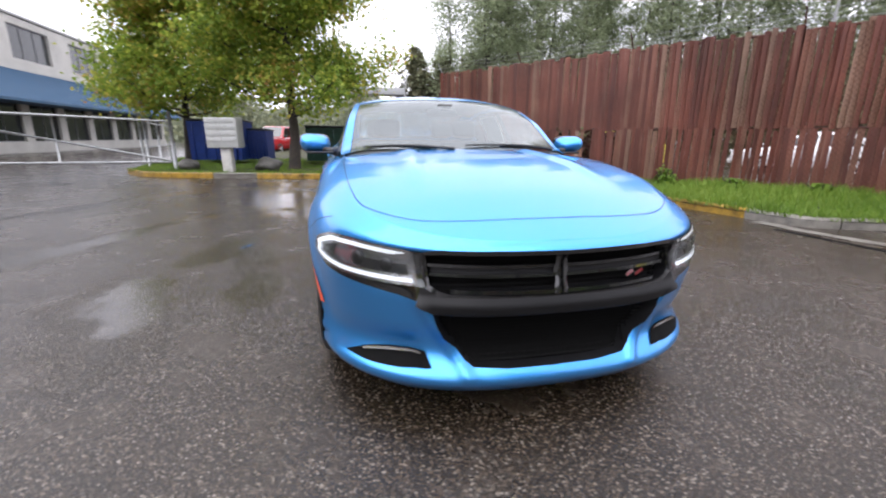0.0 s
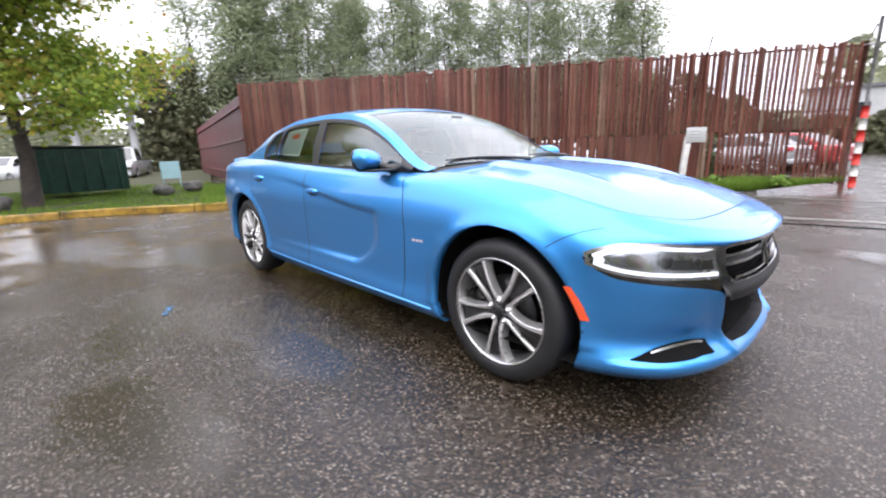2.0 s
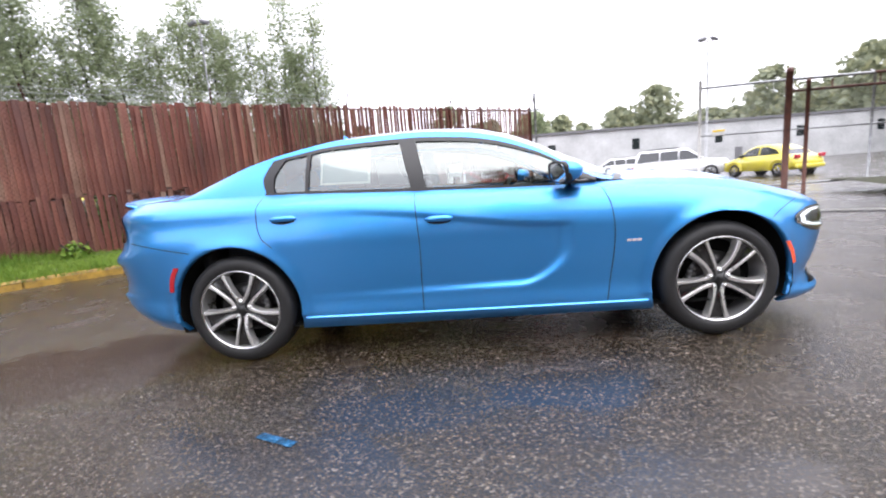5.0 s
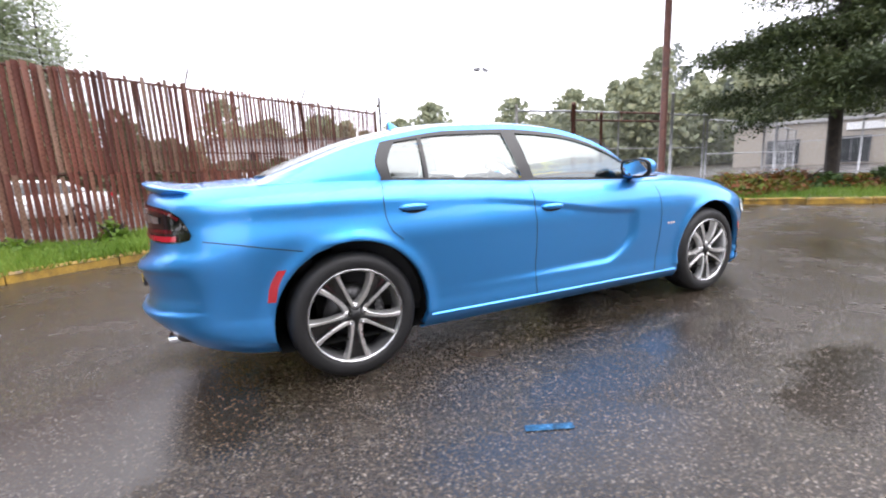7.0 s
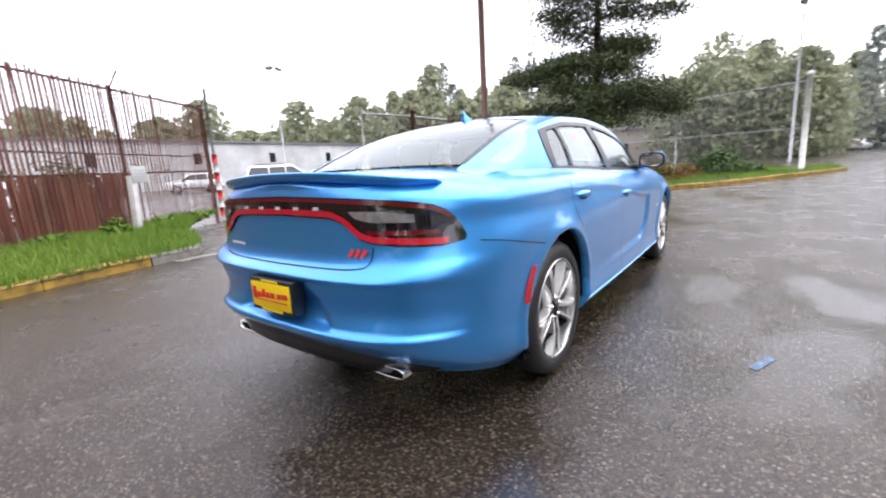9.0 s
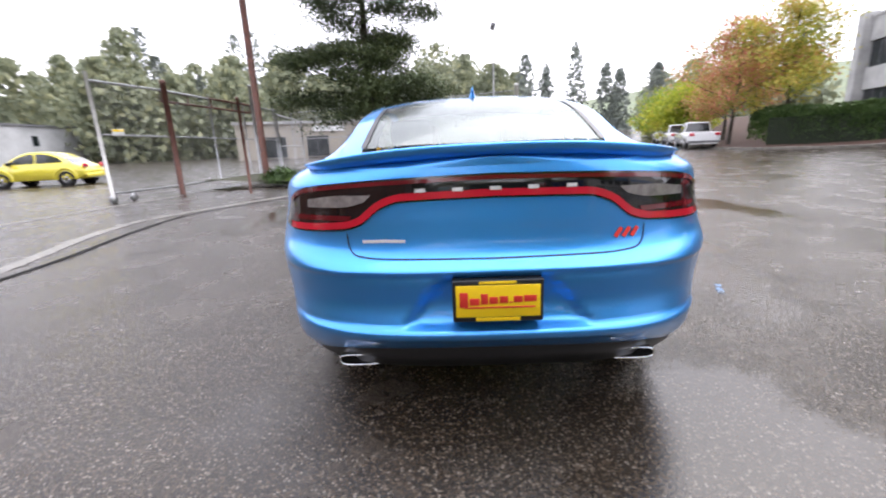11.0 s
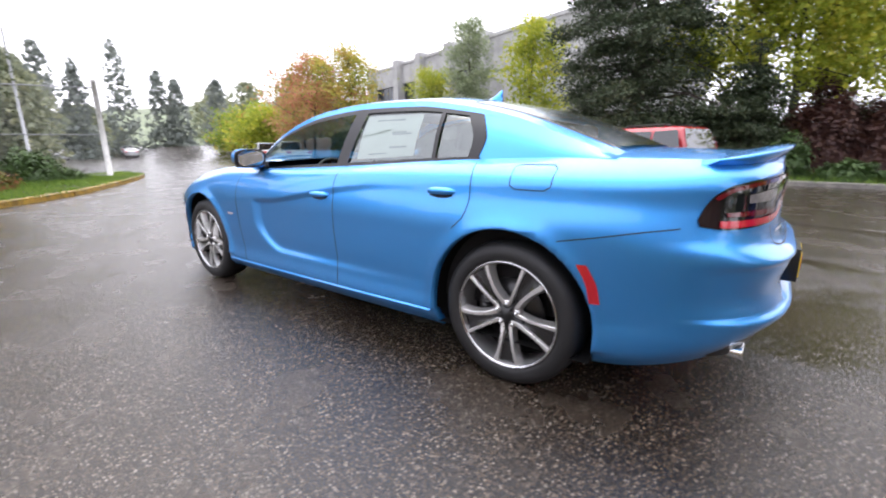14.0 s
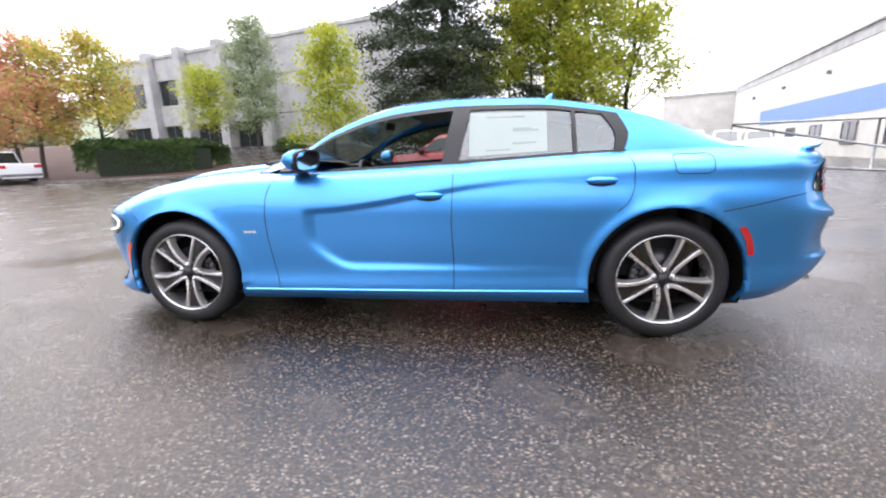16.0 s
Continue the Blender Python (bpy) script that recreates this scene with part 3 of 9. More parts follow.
def grass(name, label, near, far, z0, z1, count, seed, tall=0.13, mat=None):
    """Thousands of bent blades over a bank."""
    rng = np.random.default_rng(seed)
    n = len(near)
    u = rng.uniform(0, n - 1.001, count)
    i = u.astype(int)
    t = (u - i)[:, None]
    f = rng.uniform(0.0, 1.0, count)[:, None]
    p = (near[i] * (1 - t) + near[i + 1] * t)
    q = (far[i] * (1 - t) + far[i + 1] * t)
    xy = p + (q - p) * f
    patch = np.array([noise.noise(Vector((x * 0.8, y * 0.8, 3.0))) for x, y in xy])
    z = np.array([lift(x, y) for x, y in xy]) + z0 + (z1 - z0) * f[:, 0] - 0.01
    h = tall * (0.55 + 0.6 * rng.random(count)) * (1 + 0.9 * patch)
    a = rng.uniform(0, math.tau, count)
    w = 0.006 + 0.006 * rng.random(count)
    lean = rng.normal(0, 0.35, (count, 2)) * h[:, None]
    ca, sa = np.cos(a) * w, np.sin(a) * w
    verts = np.empty((count, 3, 3))
    verts[:, 0] = np.stack([xy[:, 0] - ca, xy[:, 1] - sa, z], 1)
    verts[:, 1] = np.stack([xy[:, 0] + ca, xy[:, 1] + sa, z], 1)
    verts[:, 2] = np.stack([xy[:, 0] + lean[:, 0], xy[:, 1] + lean[:, 1], z + h], 1)
    ob = new(name, raw_mesh(name, verts.reshape(-1, 3).tolist(), np.arange(count * 3).reshape(-1, 3).tolist(), mat or M_GRASS))
    return tagged(ob, label, "grass", kind="stuff")


FENCE_A, FENCE_B = np.array((-10.1, 2.3)), np.array((2.2, 10.3))
K1 = [(-11.2, -7.3), (-10.2, -6.6), (-9.6, -5.6), (-9.2, -4.0), (-8.9, -2.6), (-8.45, -1.2), (-7.75, -0.1), (-7.3, 0.85), (-6.9, 2.05), (-6.0, 2.95), (-4.8, 3.75), (-3.6, 4.5), (-2.4, 4.85), (-1.6, 5.0), (-1.0, 5.1), (-0.6, 5.3), (-0.35, 5.8), (-0.1, 6.6), (0.2, 7.6), (0.9, 9.0)]
K2 = [(8.9, 2.95), (9.8, 1.9), (10.8, 0.75), (12.7, -0.75), (16.0, -2.65), (19.3, -4.3), (20.7, -4.7), (21.4, -4.0), (21.6, -2.6)]
K3 = [(60.0, -27.5), (45.0, -23.0), (34.0, -19.4), (28.0, -17.6), (23.5, -16.6), (21.0, -17.3), (19.0, -19.5), (17.2, -22.6)]
K4 = [(8.6, -17.5), (7.6, -15.2), (0.0, -13.8), (-5.0, -13.0), (-7.3, -11.4), (-8.2, -9.8)]
line1 = kerb(K1, "concrete kerb with worn yellow paint along the grass", 1, painted=lambda x, y: x < -1.1 and not -4.8 < y < -3.1)
line2 = kerb(K2, "yellow-painted kerb round the shrub bed", 1, painted=lambda x, y: True)
line3 = kerb(K3, "wet concrete kerb round a bark bed", -1)
line4 = kerb(K4, "wet concrete kerb below the trees", 1)

# grass between kerb and fence
a = resample(line1[(line1[:, 0] > -8.75) & (line1[:, 1] > 0.2)], 60)
b = resample(np.array([FENCE_A + (-1.2, -0.9), FENCE_A, FENCE_B]), 60)
bank("bank_fence", "grassy bank between the kerb and the slatted fence", a, b, 0.11, 0.26, M_TURF)
grass("grass", "bright wet grass along the slatted fence", a, b, 0.11, 0.26, 42000, 1, 0.15)
a = resample(line1[line1[:, 1] < 0.6], 40)
b = np.stack([np.full(40, -30.0), np.linspace(-9, 7.0, 40)], 1)
bank("bank_west", "patchy lawn behind the yellow kerb", a, b, 0.11, 0.30, M_TURF, 24)
b2 = a + (b - a) * 0.35
grass("grass", "short lawn round the maple and mailbox", a, b2, 0.11, 0.18, 26000, 2, 0.09)
a = resample(line2, 50)
b = np.stack([np.linspace(9.5, 26.0, 50), np.linspace(8.6, 1.5, 50)], 1)
bank("bank_east", "planted bank inside the yellow kerb", a, b, 0.11, 0.30, M_TURF)
grass("grass", "grass and weeds inside the kerb of the shrub bed", a, a + (b - a) * 0.45, 0.11, 0.20, 20000, 3, 0.14)
a = resample(line3, 50)
b = np.stack([np.linspace(64.0, 20.5, 50), np.linspace(-37.0, -27.5, 50)], 1)
bank("bank_bark", "brown bark bed behind the parked pickups", a, b, 0.11, 0.55, M_BEDBARK)
a = resample(line4, 50)
b = np.stack([np.linspace(9.0, -15.0, 50), np.full(50, -24.0)], 1)
bank("bank_south", "rough ground under the conifer", a, b, 0.11, 0.35, M_TURF)
grass("grass", "rough grass under the trees", a, a + (b - a) * 0.4, 0.11, 0.2, 12000, 4, 0.22)

# concrete gutter strip along the yard entrance, and a tarred joint
def slab(name, label, pts, half, z, mat):
    line = chain(pts, 0.3)
    d = np.gradient(line, axis=0)
    d /= np.linalg.norm(d, axis=1)[:, None]
    nrm = np.stack([-d[:, 1], d[:, 0]], 1) * half
    bm = bmesh.new()
    rows = [[bm.verts.new((x - nx, y - ny, z)), bm.verts.new((x + nx, y + ny, z))] for (x, y), (nx, ny) in zip(line, nrm)]
    for r0, r1 in zip(rows, rows[1:]):
        bm.faces.new((r0[0], r1[0], r1[1], r0[1]))
    bmesh.ops.recalc_face_normals(bm, faces=bm.faces)
    if sum(f.normal.z for f in bm.faces) < 0:
        bmesh.ops.reverse_faces(bm, faces=bm.faces)
    return solo(name, bm, mat, label, "gutter", "structure")


slab("trim_gutter", "wet concrete gutter across the yard entrance", [(-1.1, 4.98), (-0.2, 5.02), (0.8, 5.3), (2.2, 5.75), (3.6, 5.85), (5.2, 5.2), (6.4, 4.5), (7.6, 3.75), (8.9, 2.9)], 0.10, 0.006, M_KERB)
slab("trim_gutter_edge", "second concrete strip of the entrance", [(0.9, 8.6), (3.0, 8.7), (5.5, 8.4), (8.0, 8.0)], 0.09, 0.006, M_KERB)
slab("trim_road_edge", "dark tarred joint along the road", [(-0.6, 4.72), (0.8, 4.85), (2.4, 5.2), (4.0, 5.3), (5.6, 4.6), (7.4, 3.5)], 0.05, 0.005, M_DARK)
slab("trim_paint", "pale blue survey mark sprayed on the asphalt", [(-1.03, -1.785), (-0.94, -1.82), (-0.83, -1.87)], 0.022, 0.004, M_BLUEMARK)

# ---- the blue sedan: nose along +x, left side along +y, wheels on z = 0 ----
AXLE_F, AXLE_R, HUB_Z, TYRE_R, ARCH_R = 1.526, -1.526, 0.362, 0.362, 0.428
NOSE_A, TAIL_A, NOSE_N, TAIL_N = 1.6, -1.6, 2.7, 3.5


def smooth(x, knots):
    """Monotone cubic through (x, value) knots."""
    xs = np.array([k[0] for k in knots], float)
    ys = np.array([k[1] for k in knots], float)
    h = np.diff(xs)
    d = np.diff(ys) / h
    m = np.zeros(len(xs))
    m[0], m[-1] = d[0], d[-1]
    for i in range(1, len(xs) - 1):
        m[i] = 0 if d[i - 1] * d[i] <= 0 else 2 * d[i - 1] * d[i] / (d[i - 1] + d[i])
    x = np.clip(np.asarray(x, float), xs[0], xs[-1])
    i = np.clip(np.searchsorted(xs, x) - 1, 0, len(h) - 1)
    t = (x - xs[i]) / h[i]
    return ((2 * t ** 3 - 3 * t ** 2 + 1) * ys[i] + (t ** 3 - 2 * t ** 2 + t) * h[i] * m[i] + (3 * t ** 2 - 2 * t ** 3) * ys[i + 1] + (t ** 3 - t ** 2) * h[i] * m[i + 1])


# body levels from the sill to the shoulder: height along x, half width along x, nose and tail reach
LEVELS = [
    ([(-2.55, 0.395), (-2.3, 0.300), (-1.97, 0.235), (-1.1, 0.205), (1.1, 0.195), (2.0, 0.18), (2.4, 0.158)], [(-1.6, 0.88), (0, 0.89), (1.6, 0.89)], 2.385, -2.50),
    ([(-2.57, 0.42), (-2.3, 0.375), (-1.97, 0.315), (-1.1, 0.29), (1.1, 0.265), (2.0, 0.24), (2.43, 0.225)], [(-1.6, 0.935), (0, 0.95), (1.6, 0.938)], 2.43, -2.55),
    ([(-2.62, 0.475), (-2.3, 0.49), (-1.97, 0.45), (-1.1, 0.40), (1.1, 0.39), (2.0, 0.36), (2.44, 0.315)], [(-1.6, 0.935), (0, 0.945), (1.6, 0.93)], 2.365, -2.605),
    ([(-2.6, 0.58), (-2.0, 0.58), (-1.1, 0.55), (1.1, 0.54), (2.0, 0.50), (2.44, 0.455)], [(-1.6, 0.945), (0, 0.955), (1.6, 0.938)], 2.40, -2.585),
    ([(-2.62, 0.69), (-2.35, 0.735), (-2.0, 0.72), (-1.1, 0.70), (1.1, 0.69), (2.0, 0.625), (2.44, 0.555)], [(-1.6, 0.955), (0, 0.96), (1.6, 0.946)], 2.425, -2.605),
    ([(-2.55, 0.77), (-2.35, 0.81), (-2.0, 0.82), (-1.1, 0.80), (1.1, 0.79), (1.6, 0.75), (2.0, 0.70), (2.44, 0.64)], [(-1.6, 0.958), (0, 0.962), (1.6, 0.946)], 2.405, -2.53),
    ([(-2.55, 0.90), (-2.0, 0.92), (-1.1, 0.905), (0.0, 0.89), (1.1, 0.885), (1.6, 0.835), (2.0, 0.765), (2.44, 0.695)], [(-1.6, 0.935), (0, 0.945), (1.6, 0.925)], 2.405, -2.515),
    ([(-2.55, 1.02), (-2.2, 1.03), (-1.3, 1.025), (0.0, 0.985), (1.1, 0.965), (1.6, 0.905), (2.0, 0.818), (2.43, 0.738)], [(-1.6, 0.910), (-0.8, 0.905), (0.5, 0.90), (1.6, 0.878)], 2.435, -2.51),
    ([(-2.53, 1.075), (-2.3, 1.095), (-1.8, 1.105), (-1.3, 1.095), (-0.3, 1.045), (0.8, 1.01), (1.1, 1.01), (1.4, 0.99), (1.7, 0.945), (2.0, 0.868), (2.2, 0.818), (2.4, 0.768)], [(-1.6, 0.785), (-1.3, 0.805), (-0.6, 0.835), (0.4, 0.835), (0.85, 0.81), (1.2, 0.80), (1.6, 0.79)], 2.395, -2.50),
]


def spline_weights(v):
    """Catmull-Rom weights of the levels at the height parameter v."""
    n = len(LEVELS) - 1
    i = min(int(v), n - 1)
    t = v - i
    w = np.zeros(n + 1)
    for k, c in ((i - 1, (-t + 2 * t * t - t ** 3) / 2), (i, (2 - 5 * t * t + 3 * t ** 3) / 2), (i + 1, (t + 4 * t * t - 3 * t ** 3) / 2), (i + 2, (t ** 3 - t * t) / 2)):
        w[min(max(k, 0), n)] += c
    return w


GRID_X = np.linspace(-2.7, 2.6, 2121)
TAB_Z = np.stack([smooth(GRID_X, lv[0]) for lv in LEVELS])
TAB_W = np.stack([smooth(np.clip(GRID_X, TAIL_A, NOSE_A), lv[1]) for lv in LEVELS])
TAB_NOSE = np.array([lv[2] for lv in LEVELS])
TAB_TAIL = np.array([lv[3] for lv in LEVELS])
FINE_V = np.linspace(0, 8, 65)
FINE_W = np.stack([spline_weights(v) for v in FINE_V])
FINE_NOSE, FINE_TAIL = FINE_W @ TAB_NOSE, FINE_W @ TAB_TAIL


def from_grid(tab, x):
    u = np.clip((np.asarray(x, float) + 2.7) * 400, 0, 2119.999)
    i = u.astype(int)
    return tab[..., i] + (tab[..., i + 1] - tab[..., i]) * (u - i)


def table(knots):
    """A quick look-up of a smooth curve along x."""
    vals = smooth(GRID_X, knots).tolist()

    def at(x):
        u = min(max((float(x) + 2.7) * 400, 0), 2119.999)
        i = int(u)
        return vals[i] + (vals[i + 1] - vals[i]) * (u - i)
    return at


def level_z(v, x):
    return np.tensordot(spline_weights(v), from_grid(TAB_Z, x), 1)


def level_w(v, x):
    return np.tensordot(spline_weights(v), from_grid(TAB_W, x), 1)


def level_nose(v):
    return float(spline_weights(v) @ TAB_NOSE)


def level_tail(v):
    return float(spline_weights(v) @ TAB_TAIL)


FINE_WN = FINE_W @ from_grid(TAB_W, NOSE_A)
FINE_WT = FINE_W @ from_grid(TAB_W, TAIL_A)


def scallop(x, z):
    """How deep the pressed scallop of the doors lies under the skin."""
    zu = 0.80 + 0.155 * bump01((0.62 - x) / 1.35) + 0.04 * np.clip((-x - 0.5), 0, 1)
    zl = 0.405 + 0.0 * x
    front = 0.655 - 0.30 * np.clip((0.66 - z) / 0.26, 0, 1) ** 2.2
    a = bump01((zu - z) / 0.040) * bump01((z - zl) / 0.045) * bump01((front - x) / 0.11)
    fade = 1 - 0.93 * bump01((0.45 - x) / 1.5)
    return 0.025 * a * fade


def wheel_flare(x, z):
    f = 0
    for ax in (AXLE_F, AXLE_R):
        r = np.hypot(x - ax, z - HUB_Z)
        f = f + 0.016 * np.exp(-((r - ARCH_R) / 0.045) ** 2) * (z > 0.3)
    return f


def nose_relief(y, z):
    """The pressed shapes of the front bumper: fog-lamp scoops and the creases beside the intake."""
    y = np.abs(y)
    scoop = bump01((y - 0.50) / 0.06) * bump01((0.90 - y) / 0.10) * bump01((0.44 - z) / 0.13) * bump01((z - 0.250) / 0.022)
    run = np.clip((0.52 - z) / 0.27, -0.2, 1.05)
    off = y - (0.522 - 0.165 * run)
    fang = np.exp(-(off / 0.022) ** 2) * bump01((0.60 - z) / 0.08) * bump01((z - 0.21) / 0.04)
    return 0.020 * fang - 0.024 * scoop


def tail_relief(y, z):
    """The undercut of the rear bumper and the recess round the plate."""
    y = np.abs(y)
    under = bump01((z - 0.483) / 0.020) * bump01((0.716 - z) / 0.020) * bump01((0.90 - y) / 0.10)
    half = 0.205 + 0.150 * np.clip((0.69 - z) / 0.20, 0, 1)
    plate = bump01((half - y) / 0.022) * bump01((z - 0.490) / 0.03) * bump01((0.695 - z) / 0.020)
    return 0.027 * under + 0.030 * plate


def body_grid(v, n_mid=240, n_cap=84):
    """Plan curve of the body at v, from tail centre to nose centre: x, y, z."""
    th = np.linspace(0, 1, n_cap)
    nose, tail = level_nose(v), level_tail(v)
    a = np.sin(th * math.pi / 2)
    xm = np.linspace(TAIL_A, NOSE_A, n_mid)

    def cap(n, base, tip):
        ang = th * math.pi / 2
        c, s = np.cos(ang) ** (2 / n), np.sin(ang) ** (2 / n)
        return base + (tip - base) * s, np.clip(c, 0, 1)
    xf, cf = cap(NOSE_N, NOSE_A, nose)
    xr, cr = cap(TAIL_N, TAIL_A, tail)
    x = np.concatenate([xr[::-1], xm[1:-1], xf])
    c = np.concatenate([cr[::-1], np.ones(n_mid - 2), cf])
    z = level_z(v, x)
    y = level_w(v, x) * c
    y = y - scallop(x, z) * (y > 0.5) + wheel_flare(x, z) * c
    x = x + np.where(x > 1.95, nose_relief(y, z), 0) + np.where(x < -2.2, tail_relief(y, z), 0)
    return x, y, z


def tail_x(v, y):
    k = min(abs(y) / float(np.interp(v, FINE_V, FINE_WT)), 0.999)
    return TAIL_A + (level_tail(v) - TAIL_A) * (1 - k ** TAIL_N) ** (1 / TAIL_N)


def on_end(y, z, off, base, tips, widths, n, way):
    y, z = float(y), float(z)
    k = np.minimum(abs(y) / widths, 0.999)
    xs = base + (tips - base) * (1 - k ** n) ** (1 / n)
    zs = np.maximum.accumulate((FINE_W * from_grid(TAB_Z, xs).T).sum(1))
    x = float(np.interp(z, zs, xs))
    k = min(float(np.interp(z, zs, k)), 0.995)
    lean = min(4.0, k ** (n - 1) / max(1e-3, 1 - k ** n) ** (1 - 1 / n) * 0.9)
    nrm = Vector((way, math.copysign(lean, y), 0.0)).normalized()
    return Vector((x, y, z)) + float(off) * nrm


def on_nose(y, z, off=0.0):
    return on_end(y, z, off, NOSE_A, FINE_NOSE, FINE_WN, NOSE_N, 1.0) + Vector((float(nose_relief(y, z)), 0, 0))


def on_tail(y, z, off=0.0):
    return on_end(y, z, off, TAIL_A, FINE_TAIL, FINE_WT, TAIL_N, -1.0) + Vector((float(tail_relief(y, z)), 0, 0))


def on_side(x, z, side, off=0.0):
    x, z = float(x), float(z)
    cap = np.ones(len(FINE_V))
    if x > NOSE_A:
        k = np.minimum((x - NOSE_A) / (FINE_NOSE - NOSE_A), 0.999)
        cap = (1 - k ** NOSE_N) ** (1 / NOSE_N)
    elif x < TAIL_A:
        k = np.minimum((x - TAIL_A) / (FINE_TAIL - TAIL_A), 0.999)
        cap = (1 - k ** TAIL_N) ** (1 / TAIL_N)
    zs = np.maximum.accumulate(FINE_W @ from_grid(TAB_Z, x))
    ys = (FINE_W @ from_grid(TAB_W, x)) * cap
    c = float(np.interp(z, zs, cap))
    y = float(np.interp(z, zs, ys)) - float(scallop(x, z)) + float(wheel_flare(x, z)) * c
    return Vector((x, side * (y + float(off)), z))


def curve_pts(knots, n):
    """n points along a smooth curve through 2D knots."""
    t = np.concatenate([[0], np.cumsum([math.dist(a, b) for a, b in zip(knots, knots[1:])])])
    s = np.linspace(0, t[-1], n)
    return np.stack([smooth(s, list(zip(t, [k[i] for k in knots]))) for i in (0, 1)], 1)


def strip(bm, lower, upper, place, nv=4, thick=0.0):
    """A skin between two curves of equal length, laid by place(a, b)."""
    rows = []
    for j in range(nv + 1):
        f = j / nv
        rows.append([bm.verts.new(place(*(p + f * (q - p)))) for p, q in zip(lower, upper)])
    for r0, r1 in zip(rows, rows[1:]):
        for i in range(len(r0) - 1):
            bm.faces.new((r0[i], r0[i + 1], r1[i + 1], r1[i]))
    bmesh.ops.recalc_face_normals(bm, faces=bm.faces)
    return bm


def ribbon(bm, pts, half, place):
    """A thin band along a 2D curve."""
    pts = np.asarray(pts, float)
    d = np.gradient(pts, axis=0)
    d /= np.maximum(1e-9, np.linalg.norm(d, axis=1))[:, None]
    n = np.stack([-d[:, 1], d[:, 0]], 1) * half
    return strip(bm, pts - n, pts + n, place, 1)


def in_loop(p, loop):
    inside = False
    for (ax, ay), (bx, by) in zip(loop, loop[1:] + loop[:1]):
        if (ay > p[1]) != (by > p[1]) and p[0] < (bx - ax) * (p[1] - ay) / (by - ay) + ax:
            inside = not inside
    return inside


# outlines on the nose and tail, in (y, z), right half mirrored
GRILLE = [(0.0, 0.732), (0.25, 0.736), (0.46, 0.738), (0.52, 0.730), (0.505, 0.61), (0.47, 0.585), (0.43, 0.573), (0.2, 0.563), (0.0, 0.559)]
INTAKE = [(0.0, 0.492), (0.3, 0.502), (0.492, 0.524), (0.472, 0.456), (0.441, 0.390), (0.392, 0.346), (0.358, 0.297), (0.325, 0.272), (0.19, 0.262), (0.0, 0.261)]
LAMP_TOP = [(0.0, 1.052), (0.35, 1.044), (0.6, 1.030), (0.74, 1.010), (0.80, 0.972), (0.842, 0.885)]
LAMP_LOW = [(0.0, 0.965), (0.33, 0.958), (0.41, 0.935), (0.50, 0.872), (0.56, 0.858), (0.78, 0.848), (0.842, 0.862)]


def mirror_loop(half):
    return half + [(-y, z) for y, z in half[::-1]]


deck_c = table([(-2.52, 1.105), (-2.2, 1.135), (-1.8, 1.15), (0.9, 1.075), (1.2, 1.055), (1.6, 1.015), (2.0, 0.925), (2.2, 0.855), (2.32, 0.805), (2.40, 0.768)])


